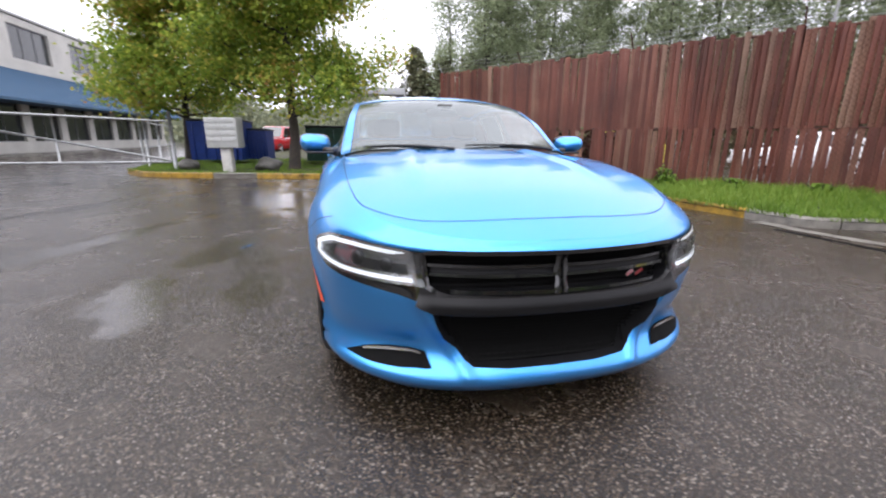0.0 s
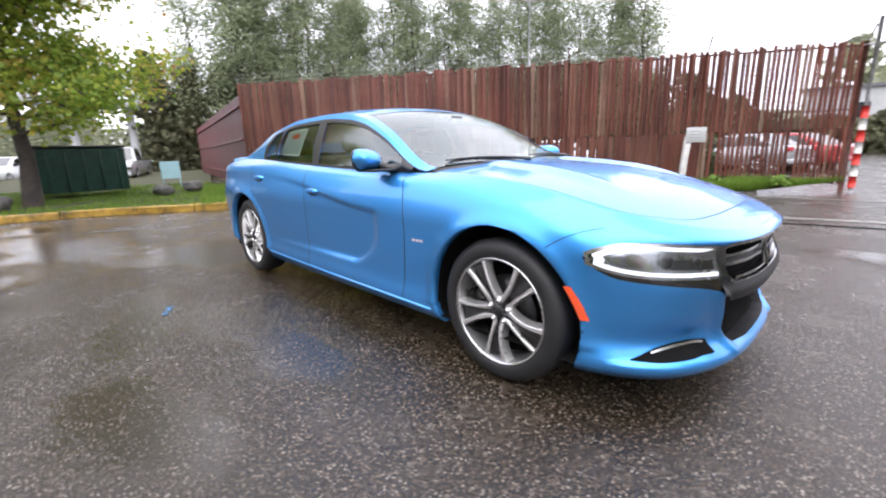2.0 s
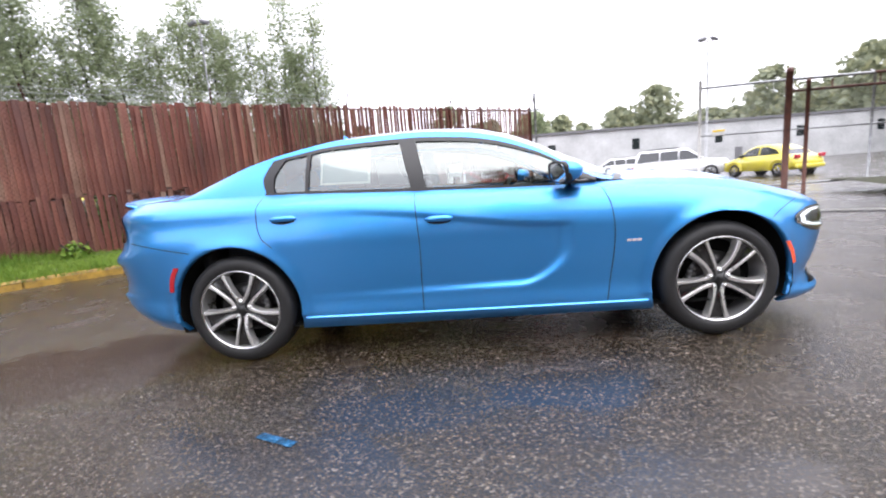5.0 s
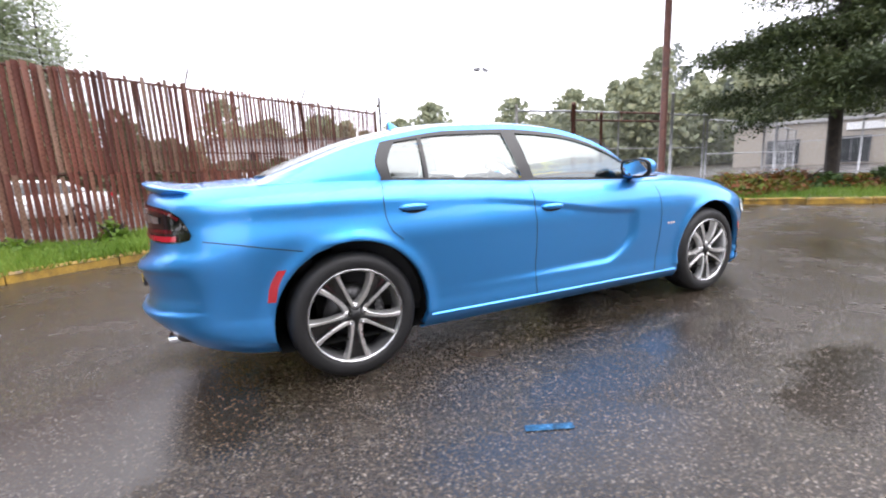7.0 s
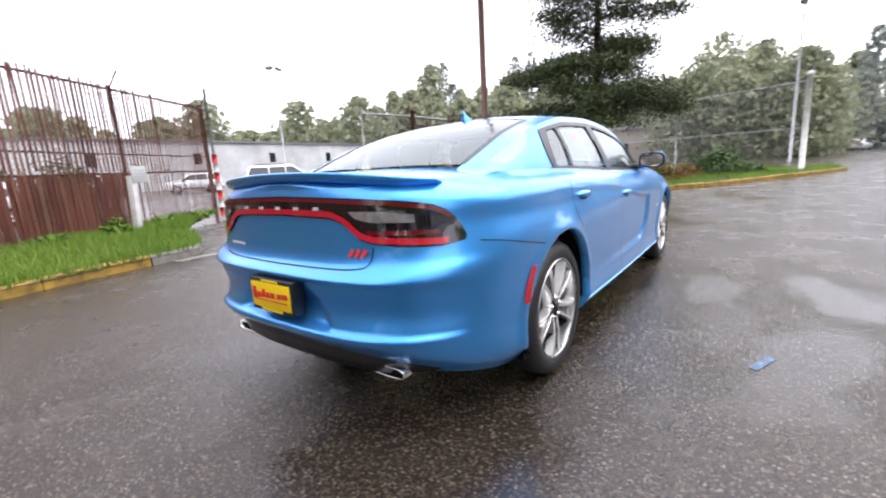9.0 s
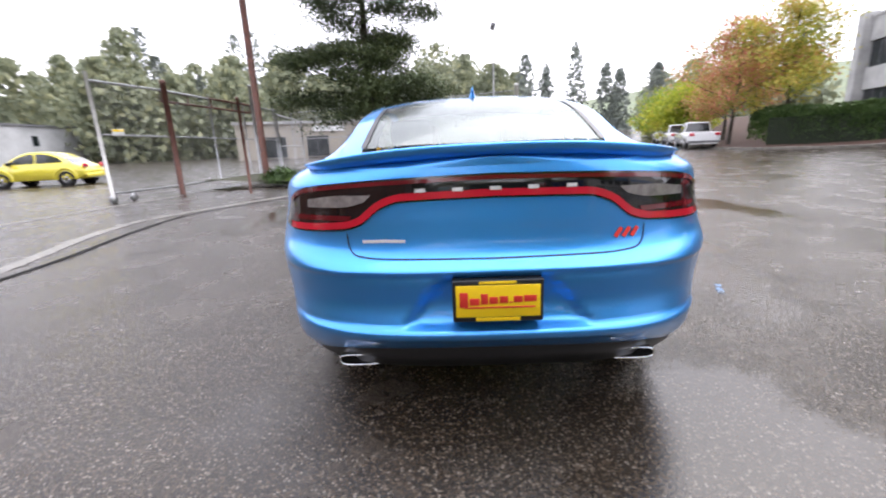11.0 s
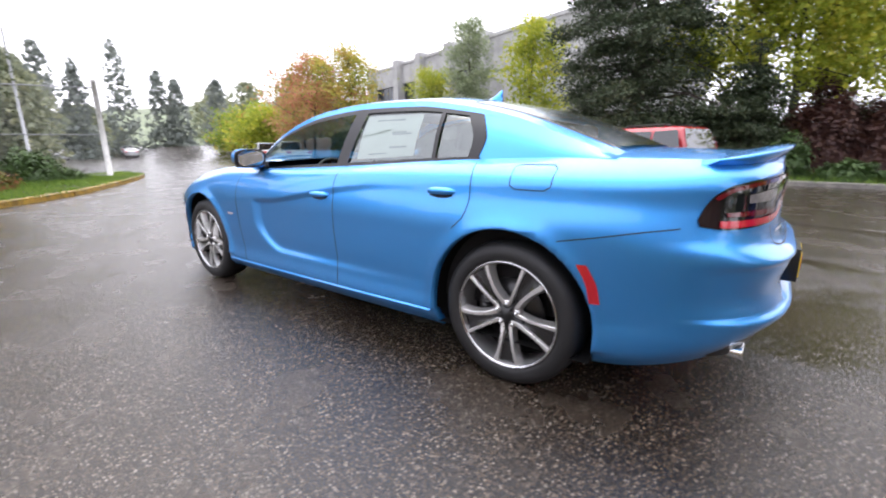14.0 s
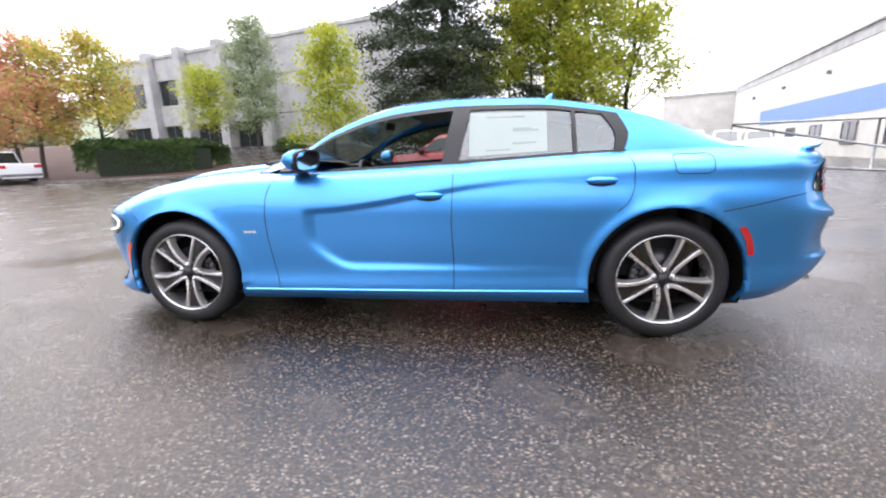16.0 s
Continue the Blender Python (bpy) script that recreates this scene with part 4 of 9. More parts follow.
def car_body(car):
    bm = bmesh.new()
    per = 10
    vs = [i / per for i in range(per * (len(LEVELS) - 1) + 1)]
    grids = [body_grid(v) for v in vs]
    n = len(grids[0][0])
    deck_n = 26
    xe, ye, ze = grids[-1]
    hood_c = np.array([deck_c(x) for x in xe])
    crown = np.maximum(hood_c - ze, 0.0)
    rows = []
    for x, y, z in grids:
        rows.append((x, y, z))
    for j in range(1, deck_n + 1):
        t = j / deck_n
        y = ye * (1 - t)
        z = ze + crown * (1 - (1 - t) ** 2.2)
        ridge = 0.34 + 0.10 * (xe - 1.0)
        z = z + 0.017 * bump01((y - ridge + 0.015) / 0.03) * bump01((ridge + 0.16 - y) / 0.14) * bump01((xe - 1.0) / 0.15) * bump01((2.05 - xe) / 0.45)
        rows.append((xe, y, z))
    grille, intake = mirror_loop(GRILLE), mirror_loop(INTAKE)
    inside = [np.minimum(np.hypot(x - AXLE_F, z - HUB_Z), np.hypot(x - AXLE_R, z - HUB_Z)) < ARCH_R for x, y, z in rows]
    rows = [tuple(c.tolist() for c in r) for r in rows]
    for side in (1, -1):
        vert = [[bm.verts.new((x[i], side * y[i], z[i])) for i in range(n)] for x, y, z in rows]
        for j in range(len(rows) - 1):
            x0, y0, z0 = rows[j]
            x1, y1, z1 = rows[j + 1]
            for i in range(n - 1):
                cx = (x0[i] + x0[i + 1] + x1[i] + x1[i + 1]) / 4
                cy = (y0[i] + y0[i + 1] + y1[i] + y1[i + 1]) / 4
                cz = (z0[i] + z0[i + 1] + z1[i] + z1[i + 1]) / 4
                if j >= len(grids) - 1 and -1.80 < cx < 1.0:
                    continue
                if cx > 1.9 and cy < 0.56 and (in_loop((cy, cz), grille) or in_loop((cy, cz), intake)):
                    continue
                if j < len(grids) - 1:
                    if cy > 0.6 and inside[j][i] and inside[j][i + 1] and inside[j + 1][i] and inside[j + 1][i + 1]:
                        continue
                f = (vert[j][i], vert[j][i + 1], vert[j + 1][i + 1], vert[j + 1][i])
                bm.faces.new(f if side < 0 else f[::-1])
        # pull the ragged edge of each wheel opening onto its circle
    bmesh.ops.delete(bm, geom=[v for v in bm.verts if not v.link_faces], context="VERTS")
    for v in bm.verts:
        if abs(v.co.y) < 0.6:
            continue
        for ax in (AXLE_F, AXLE_R):
            r = math.hypot(v.co.x - ax, v.co.z - HUB_Z)
            if r < ARCH_R:
                k = ARCH_R / max(r, 1e-6)
                v.co.x, v.co.z = ax + (v.co.x - ax) * k, HUB_Z + (v.co.z - HUB_Z) * k
    # the same for the openings of the nose, drawn onto their outlines
    seams = [np.array([np.linspace(p, q, 12) for p, q in zip(lp, lp[1:] + lp[:1])]).reshape(-1, 2) for lp in (grille, intake)]
    for v in {v for e in bm.edges if e.is_boundary for v in e.verts if v.co.x > 1.9 and 0.2 < v.co.z < 0.78}:
        for seam in seams:
            gap = np.hypot(seam[:, 0] - v.co.y, seam[:, 1] - v.co.z)
            if gap.min() < 0.03 and abs(v.co.y) > 1e-4:
                q = seam[int(gap.argmin())]
                v.co = on_nose(q[0], q[1])
                break
    bmesh.ops.remove_doubles(bm, verts=bm.verts, dist=0.0004)
    # lips of the wheel openings, turned inwards
    edges = [e for e in bm.edges if e.is_boundary and all(min(abs(math.hypot(v.co.x - ax, v.co.z - HUB_Z) - ARCH_R) for ax in (AXLE_F, AXLE_R)) < 0.004 and abs(v.co.y) > 0.6 for v in e.verts)]
    r = bmesh.ops.extrude_edge_only(bm, edges=edges)
    for v in [g for g in r["geom"] if isinstance(g, bmesh.types.BMVert)]:
        v.co.y -= math.copysign(0.05, v.co.y)
    bmesh.ops.recalc_face_normals(bm, faces=bm.faces)
    body = part("body", bm, M_BLUE, car, "bright metallic blue body shell beaded with rain")
    # dark tubs behind the wheels and a flat floor underneath
    for ax in (AXLE_F, AXLE_R):
        for side in (1, -1):
            bm = bmesh.new()
            lathe(bm, [(0.4295, 0.012), (0.4295, -0.30), (0.05, -0.30)], 40, Matrix.Translation((ax, side * 0.90, HUB_Z)) @ Matrix.Diagonal((1, side, 1, 1)))
            for v in bm.verts:
                v.co.z = max(v.co.z, 0.23)
            part("wheel_tub", bm, M_DARK, car, "black wheel-arch liner")
    bm = bmesh.new()
    box(bm, -2.05, 2.25, -0.58, 0.58, 0.21, 0.30)
    box(bm, -1.05, 1.05, -0.86, 0.86, 0.205, 0.30)
    part("underbody", bm, M_DARK, car)
    return body


# ---- the cabin ----
belt_y, belt_z = table(LEVELS[8][1]), table(LEVELS[8][0])


rail_y = table([(-1.95, 0.70), (-1.7, 0.695), (-1.4, 0.685), (-1.1, 0.672), (-0.8, 0.66), (-0.35, 0.652), (0.0, 0.668), (0.2, 0.69), (0.46, 0.735), (0.9, 0.795), (1.1, 0.81)])


rail_z = table([(-1.95, 1.105), (-1.7, 1.198), (-1.4, 1.305), (-1.1, 1.372), (-0.8, 1.415), (-0.35, 1.428), (0.0, 1.402), (0.2, 1.362), (0.46, 1.262), (0.9, 1.022), (1.1, 1.00)])


roof_c = table([(-2.0, 1.125), (-1.8, 1.215), (-1.4, 1.358), (-1.05, 1.437), (-0.7, 1.474), (-0.3, 1.484), (0.05, 1.467), (0.3, 1.418), (0.7, 1.250), (1.02, 1.105), (1.14, 1.055)])


def roof_pt(x, frac, off=0.0):
    """A point of the cabin's top; frac runs from the centre (0) to the rail (1)."""
    y = frac * float(rail_y(x))
    zr, zc = float(rail_z(x)), float(roof_c(x))
    return Vector((x, y, zr + (zc - zr) * (1 - abs(frac) ** 2.5) + off))


def cabin_side(x, f, side, off=0.0):
    """A point between the belt (f=0) and the roof rail (f=1)."""
    y0, z0, y1, z1 = float(belt_y(x)), float(belt_z(x)), float(rail_y(x)), float(rail_z(x))
    z1 = max(z1, z0 + 0.004)
    return Vector((x, side * (y0 + (y1 - y0) * f + 0.018 * math.sin(math.pi * f) + off), z0 + (z1 - z0) * f))


def top_patch(bm, xa, xb, f0, f1, nx, ny, off=0.0):
    rows = []
    for i in range(nx + 1):
        row = []
        for j in range(ny + 1):
            fr = f0 + (f1 - f0) * j / ny
            a, b = xa(fr), xb(fr)
            row.append(bm.verts.new(roof_pt(a + (b - a) * i / nx, fr, off)))
        rows.append(row)
    for r0, r1 in zip(rows, rows[1:]):
        for j in range(ny):
            bm.faces.new((r0[j], r0[j + 1], r1[j + 1], r1[j]))
    bmesh.ops.recalc_face_normals(bm, faces=bm.faces)


def side_patch(bm, xa, xb, f0, f1, side, nx=10, nf=8, off=0.0):
    """A patch of the cabin's side between x = xa(f) and xb(f)."""
    rows = []
    for i in range(nx + 1):
        row = []
        for j in range(nf + 1):
            f = f0 + (f1 - f0) * j / nf
            a, b = xa(f), xb(f)
            row.append(bm.verts.new(cabin_side(a + (b - a) * i / nx, f, side, off)))
        rows.append(row)
    for r0, r1 in zip(rows, rows[1:]):
        for j in range(nf):
            bm.faces.new((r0[j], r0[j + 1], r1[j + 1], r1[j]))
    bmesh.ops.recalc_face_normals(bm, faces=bm.faces)


WS_TOP = lambda fr: 0.27 - 0.14 * fr * fr
WS_LOW = lambda fr: 1.13 - 0.23 * abs(fr) ** 2.2
RW_TOP = lambda fr: -1.03 - 0.10 * fr * fr
RW_LOW = lambda fr: -1.93 + 0.07 * fr * fr
WIN_A = lambda f: 0.80 - 0.02 * f
WIN_B0 = lambda f: -0.235 - 0.075 * f
WIN_B1 = lambda f: -0.335 - 0.085 * f
WIN_S0 = lambda f: -1.005 + 0.01 * f
WIN_S1 = lambda f: -1.03 + 0.01 * f
WIN_C = lambda f: -1.285 - 0.03 * math.sin(math.pi * min(1, f * 1.1)) + 0.06 * max(0, f - 0.45)


def car_cabin(car):
    bm = bmesh.new()
    top_patch(bm, WS_TOP, RW_TOP, -1, 1, 60, 48)
    roof = part("roof", bm, M_BLUE, car)
    for s in (1, -1):
        bm = bmesh.new()
        top_patch(bm, lambda f: WS_LOW(f) + 0.02, WS_TOP, s * 0.93, s * 1.0, 40, 5)
        part("a_pillar", bm, M_BLUE, car)
        bm = bmesh.new()
        top_patch(bm, RW_TOP, lambda f: -1.96, s * 0.84, s * 1.0, 40, 8)
        side_patch(bm, WIN_C, lambda f: -1.95, 0.0, 1.0, s, 40, 12)
        part("c_pillar", bm, M_BLUE, car)
        # narrow painted band above the windows, then a black surround
        bm = bmesh.new()
        side_patch(bm, lambda f: 0.88, lambda f: -1.36, 0.90, 1.0, s, 80, 3, 0.002)
        part("roof_rail", bm, M_BLUE, car)
        bm = bmesh.new()
        side_patch(bm, lambda f: 0.78, lambda f: WIN_C(f), 0.83, 0.905, s, 80, 2, 0.004)
        side_patch(bm, lambda f: 0.82, lambda f: -1.30, 0.0, 0.05, s, 80, 1, 0.006)
        side_patch(bm, WIN_B0, WIN_B1, 0.0, 0.9, s, 3, 14, 0.005)
        side_patch(bm, WIN_S0, WIN_S1, 0.0, 0.86, s, 2, 14, 0.005)
        side_patch(bm, lambda f: WIN_C(f) + 0.055 + 0.05 * f, WIN_C, 0.0, 0.9, s, 4, 14, 0.005)
        side_patch(bm, lambda f: 0.82, lambda f: 0.715, 0.0, 0.9, s, 6, 8, 0.005)
        part("window_surround", bm, M_BLACK, car, "satin black window surround and centre pillar")
        for nm, a, b in (("front_window", WIN_A, WIN_B0), ("rear_window_pane", WIN_B1, WIN_S0), ("quarter_window", WIN_S1, WIN_C)):
            if nm == "front_window" and s > 0:
                continue
            bm = bmesh.new()
            side_patch(bm, a, b, 0.03, 0.88, s, 16, 10, -0.006)
            g = part(nm, bm, M_GLASS, car, "closed side window beaded with rain")
    bm = bmesh.new()
    top_patch(bm, WS_LOW, WS_TOP, -0.94, 0.94, 40, 40, -0.003)
    part("windscreen", bm, M_SHIELD, car, "windscreen covered with rain drops")
    bm = bmesh.new()
    top_patch(bm, lambda f: WS_LOW(f) + 0.10, WS_LOW, -0.95, 0.95, 3, 40, -0.012)
    part("cowl", bm, M_BLACK, car, "black plastic cowl below the windscreen")
    bm = bmesh.new()
    top_patch(bm, RW_TOP, RW_LOW, -0.85, 0.85, 40, 40, -0.003)
    part("rear_window", bm, M_REARGLASS, car, "rear window covered with rain drops")
    for s in (1, -1):
        bm = bmesh.new()
        top_patch(bm, RW_TOP, RW_LOW, s * 0.815, s * 0.855, 40, 2, 0.002)
        part("rear_window_seal", bm, M_BLACK, car)
    # wipers
    for y0, y1 in ((0.62, -0.02), (-0.10, -0.66)):
        bm = bmesh.new()
        p0 = roof_pt(WS_LOW(y0 / 0.8) + 0.02, y0 / 0.8, 0.012)
        p1 = roof_pt(WS_LOW(y1 / 0.8) - 0.045, y1 / 0.8, 0.010)
        mid = [p0.lerp(p1, k / 6) + Vector((0, 0, 0.014 * math.sin(math.pi * k / 6))) for k in range(7)]
        tube(bm, mid, [0.012, 0.010, 0.010, 0.009, 0.008, 0.007, 0.005], 6)
        part("wiper", bm, M_BLACK, car, "black wiper arm and blade")
    # antenna fin on the roof
    bm = bmesh.new()
    prof = [(0.10, 0.0, 0.020), (0.05, 0.012, 0.030), (0.0, 0.035, 0.028), (-0.045, 0.068, 0.014), (-0.06, 0.070, 0.006), (-0.055, 0.03, 0.018), (-0.05, 0.0, 0.024)]
    base = roof_pt(-0.90, 0)
    rings = []
    for x, h, w in prof:
        rings.append([bm.verts.new(base + Vector((x, sgn * w * k, h * q - 0.006))) for sgn, k, q in ((1, 1, 0), (1, 0.6, 0.7), (1, 0.0, 1.0), (-1, 0.6, 0.7), (-1, 1, 0))])
    for r0, r1 in zip(rings, rings[1:]):
        for k in range(4):
            bm.faces.new((r0[k], r0[k + 1], r1[k + 1], r1[k]))
    bmesh.ops.recalc_face_normals(bm, faces=bm.faces)
    part("antenna_fin", bm, M_BLUE, car)


def car_nose(car):
    # grille: recessed near-black sheet painted for shade, bars and surround
    bm = bmesh.new()
    for loop in (GRILLE, INTAKE):
        lo, hi = loop[len(loop) // 2 + 0:][::-1], loop[:len(loop) // 2]
        ys = np.linspace(-0.56, 0.56, 41)
        zz = [p[1] for p in loop]
        a = np.stack([ys, np.full(41, min(zz) - 0.02)], 1)
        b = np.stack([ys, np.full(41, max(zz) + 0.01)], 1)
        strip(bm, a, b, lambda y, z: on_nose(y, z, -0.07), 3)
    part("grille_back", bm, M_DARK, car, "near-black sheet for the shade behind the grille")
    for loop in (GRILLE, INTAKE):
        full = mirror_loop(loop)
        pts = np.array(full + [full[0]])
        seg = np.concatenate([np.stack([np.linspace(p[0], q[0], 9)[:-1], np.linspace(p[1], q[1], 9)[:-1]], 1) for p, q in zip(pts, pts[1:])] + [pts[-1:]])
        bm = bmesh.new()
        if loop is GRILLE:
            ribbon(bm, seg, 0.009, lambda y, z: on_nose(y, z, 0.005))
        deep = [bm.verts.new(on_nose(y * 0.98, z, -0.07)) for y, z in seg]
        front = [bm.verts.new(on_nose(y, z, 0.002)) for y, z in seg]
        for k in range(len(deep) - 1):
            bm.faces.new((deep[k], deep[k + 1], front[k + 1], front[k]))
        part("grille_surround" if loop is GRILLE else "intake_wall", bm, M_GLOSSBLACK if loop is GRILLE else M_FLATBLACK, car, "gloss black grille surround" if loop is GRILLE else "black wall of the lower intake")
    # the split bar across the grille, in two ridges with a web between, and the lowest ridge
    for z, half, deepest, fat in ((0.670, 0.503, -0.012, 0.006), (0.637, 0.497, -0.008, 0.006), (0.654, 0.495, -0.024, 0.014), (0.576, 0.425, -0.006, 0.008)):
        bm = bmesh.new()
        ys = np.linspace(-half, half, 61)
        bow = 0.012 * (ys / half) ** 2
        low, top = np.stack([ys, z + bow - fat], 1), np.stack([ys, z + bow + fat], 1)
        strip(bm, low, top, lambda y, q: on_nose(y, q, deepest), 1)
        for edge in (low, top):
            f = [bm.verts.new(on_nose(y, q, deepest)) for y, q in edge]
            b = [bm.verts.new(on_nose(y, q, deepest - 0.045)) for y, q in edge]
            for k in range(len(f) - 1):
                bm.faces.new((f[k], f[k + 1], b[k + 1], b[k]))
        bmesh.ops.recalc_face_normals(bm, faces=bm.faces)
        part("grille_bar", bm, M_GLOSSBLACK if fat < 0.01 else M_FLATBLACK, car, "black grille bar")
    # fine mesh of the grille and of the intake
    bm = bmesh.new()
    for z0, z1, half in ((0.585, 0.725, 0.49), (0.275, 0.485, 0.42)):
        for z in np.arange(z0, z1, 0.017):
            h = half if z0 > 0.5 else 0.335 + 0.13 * bump01((z - 0.27) / 0.2)
            ys = np.linspace(-h, h, 31)
            ribbon(bm, np.stack([ys, np.full(31, z)], 1), 0.0028, lambda y, q: on_nose(y, q, -0.045))
        for y in np.arange(-half, half, 0.03):
            ribbon(bm, np.array([[y, z0], [y, (z0 + z1) / 2], [y, z1]]), 0.0028, lambda a, q: on_nose(a, q, -0.046))
    part("grille_mesh", bm, M_DARK, car, "black honeycomb mesh")
    # upright in the middle of the grille, flaring at the crossing
    bm = bmesh.new()
    zz = np.linspace(0.568, 0.732, 15)
    hw = 0.020 + 0.012 * np.abs((zz - 0.654) / 0.08) ** 2 + 0.010 * np.exp(-((zz - 0.654) / 0.018) ** 2)
    for side in (1, -1):
        strip(bm, np.stack([side * hw * 0.25, zz], 1), np.stack([side * hw, zz], 1), lambda y, q: on_nose(y, q, 0.002 - 0.5 * max(0.0, abs(y) - 0.012)), 3)
    strip(bm, np.stack([-hw * 0.25, zz], 1), np.stack([hw * 0.25, zz], 1), lambda y, q: on_nose(y, q, -0.008), 2)
    part("grille_centre", bm, M_GLOSSBLACK, car)
    # satin bar between grille and intake, its upper face turned to the sky
    bm = bmesh.new()
    ys = np.linspace(-1, 1, 81)
    k = np.abs(ys)
    up = np.stack([ys * 0.53, 0.563 + 0.012 * k ** 2 + 0.030 * np.clip((k - 0.75) / 0.25, 0, 1)], 1)
    lo = np.stack([ys * 0.545, 0.486 + 0.018 * k ** 2 + 0.040 * np.clip((k - 0.86) / 0.14, 0, 1)], 1)
    strip(bm, lo, up, lambda y, z: on_nose(y, z, 0.003 + 0.020 * float(bump01((0.572 + 0.04 * y * y - z) / 0.05)) - 0.016 * float(bump01((0.494 + 0.05 * y * y - z) / 0.012))), 14)
    part("bumper_bar", bm, M_FLATBLACK, car, "satin black bumper bar below the grille")
    bm = bmesh.new()
    for y0, y1 in ((0.300, 0.335), (0.345, 0.385)):
        ribbon(bm, np.array([[y0, 0.610], [y1, 0.626]]), 0.007, lambda y, z: on_nose(y, z, -0.018))
    part("grille_emblem", bm, M_DIMRED, car, "small red emblem")
    for s in (1, -1):
        lamp_lo = curve_pts([(0.512, 0.610), (0.616, 0.614), (0.715, 0.620), (0.80, 0.628), (0.85, 0.642), (0.885, 0.668), (0.904, 0.697)], 33)
        lamp_hi = curve_pts([(0.528, 0.730), (0.611, 0.740), (0.70, 0.750), (0.77, 0.757), (0.825, 0.758), (0.868, 0.738), (0.904, 0.701)], 33)
        sg = np.array([s, 1])
        bm = bmesh.new()
        strip(bm, lamp_lo * sg, lamp_hi * sg, lambda y, z: on_nose(y, z, 0.003), 5)
        hl = part("headlight", bm, M_LAMPGREY, car, "smoky grey headlight housing with a white light tube round it")
        bm = bmesh.new()
        edge = np.concatenate([(lamp_hi * 0.89 + lamp_lo * 0.11)[3:-2], np.array([[0.886, 0.699]]), (lamp_lo * 0.86 + lamp_hi * 0.14)[::-1][2:-3]])
        ribbon(bm, edge * sg, 0.0075, lambda y, z: on_nose(y, z, 0.009))
        part("light_tube", bm, M_LED, hl, "white C-shaped daytime light tube")
        # wider satin band added to imitate the glow round the tube
        bm = bmesh.new()
        ribbon(bm, edge * sg, 0.019, lambda y, z: on_nose(y, z, 0.0065))
        part("tube_halo", bm, M_SATIN, hl, "added satin band for the halo round the light tube")
        bm = bmesh.new()
        ring = np.concatenate([lamp_hi, lamp_lo[::-1], lamp_hi[:1]])
        ribbon(bm, ring * sg, 0.0055, lambda y, z: on_nose(y, z, 0.0055))
        ribbon(bm, np.array([[0.520, 0.612], [0.528, 0.67], [0.540, 0.730]]) * sg, 0.016, lambda y, z: on_nose(y, z, 0.006))
        part("lamp_border", bm, M_GLOSSBLACK, hl, "black edge of the headlight")
        bm = bmesh.new()
        strip(bm, (lamp_lo * 0.72 + lamp_hi * 0.28)[4:18] * sg, (lamp_lo * 0.42 + lamp_hi * 0.58)[4:18] * sg, lambda y, z: on_nose(y, z, 0.007), 2)
        part("reflector", bm, M_GUN, hl, "dark ribbed reflector")
        for y, z, r in ((0.745, 0.690, 0.030), (0.645, 0.678, 0.026)):
            bm = bmesh.new()
            c = on_nose(s * y, z, 0.006)
            nrm = (on_nose(s * y, z, 0.05) - c).normalized()
            bmesh.ops.create_uvsphere(bm, u_segments=20, v_segments=10, radius=r, matrix=Matrix.Translation(c) @ nrm.to_track_quat("Z", "Y").to_matrix().to_4x4() @ Matrix.Diagonal((1, 1, 0.35, 1)))
            part("projector", bm, M_GUN, hl, "headlight projector lens")
        bm = bmesh.new()
        strip(bm, lamp_lo * sg, lamp_hi * sg, lambda y, z: on_nose(y, z, 0.016), 5)
        part("lens", bm, M_LENS, hl)
        # black corner between headlight and grille
        bm = bmesh.new()
        a = curve_pts([(0.530, 0.549), (0.617, 0.574), (0.736, 0.595), (0.819, 0.610), (0.865, 0.624), (0.895, 0.655)], 24)
        b = curve_pts([(0.505, 0.612), (0.616, 0.617), (0.715, 0.623), (0.80, 0.631), (0.85, 0.646), (0.892, 0.678)], 24)
        strip(bm, a * sg, b * sg, lambda y, z: on_nose(y, z, 0.002), 3)
        part("headlight_bezel", bm, M_GLOSSBLACK, car)
        # fog lamp on a dark patch that paints the shade of its pocket
        bm = bmesh.new()
        a = curve_pts([(0.484, 0.270), (0.60, 0.262), (0.71, 0.263), (0.80, 0.272)], 18)
        b = curve_pts([(0.505, 0.326), (0.61, 0.328), (0.70, 0.317), (0.80, 0.277)], 18)
        strip(bm, a * sg, b * sg, lambda y, z: on_nose(y, z, 0.006), 3)
        fog = part("fog_lamp_pocket", bm, M_DARK, car, "black patch for the shaded fog-lamp pocket")
        bm = bmesh.new()
        strip(bm, (b * 0.78 + a * 0.22)[1:-4] * sg, (b * 0.95 + a * 0.05)[1:-4] * sg, lambda y, z: on_nose(y, z, 0.012), 2)
        part("fog_lamp", bm, M_SATIN, fog, "slim clear fog lamp")
        bm = bmesh.new()
        a = curve_pts([(1.953, 0.43), (1.925, 0.50), (1.885, 0.575)], 10)
        b = curve_pts([(1.985, 0.43), (1.960, 0.50), (1.915, 0.575)], 10)
        strip(bm, a, b, lambda x, z: on_side(x, z, s, 0.004), 2)
        part("side_marker", bm, M_AMBER, car, "orange side marker lamp")


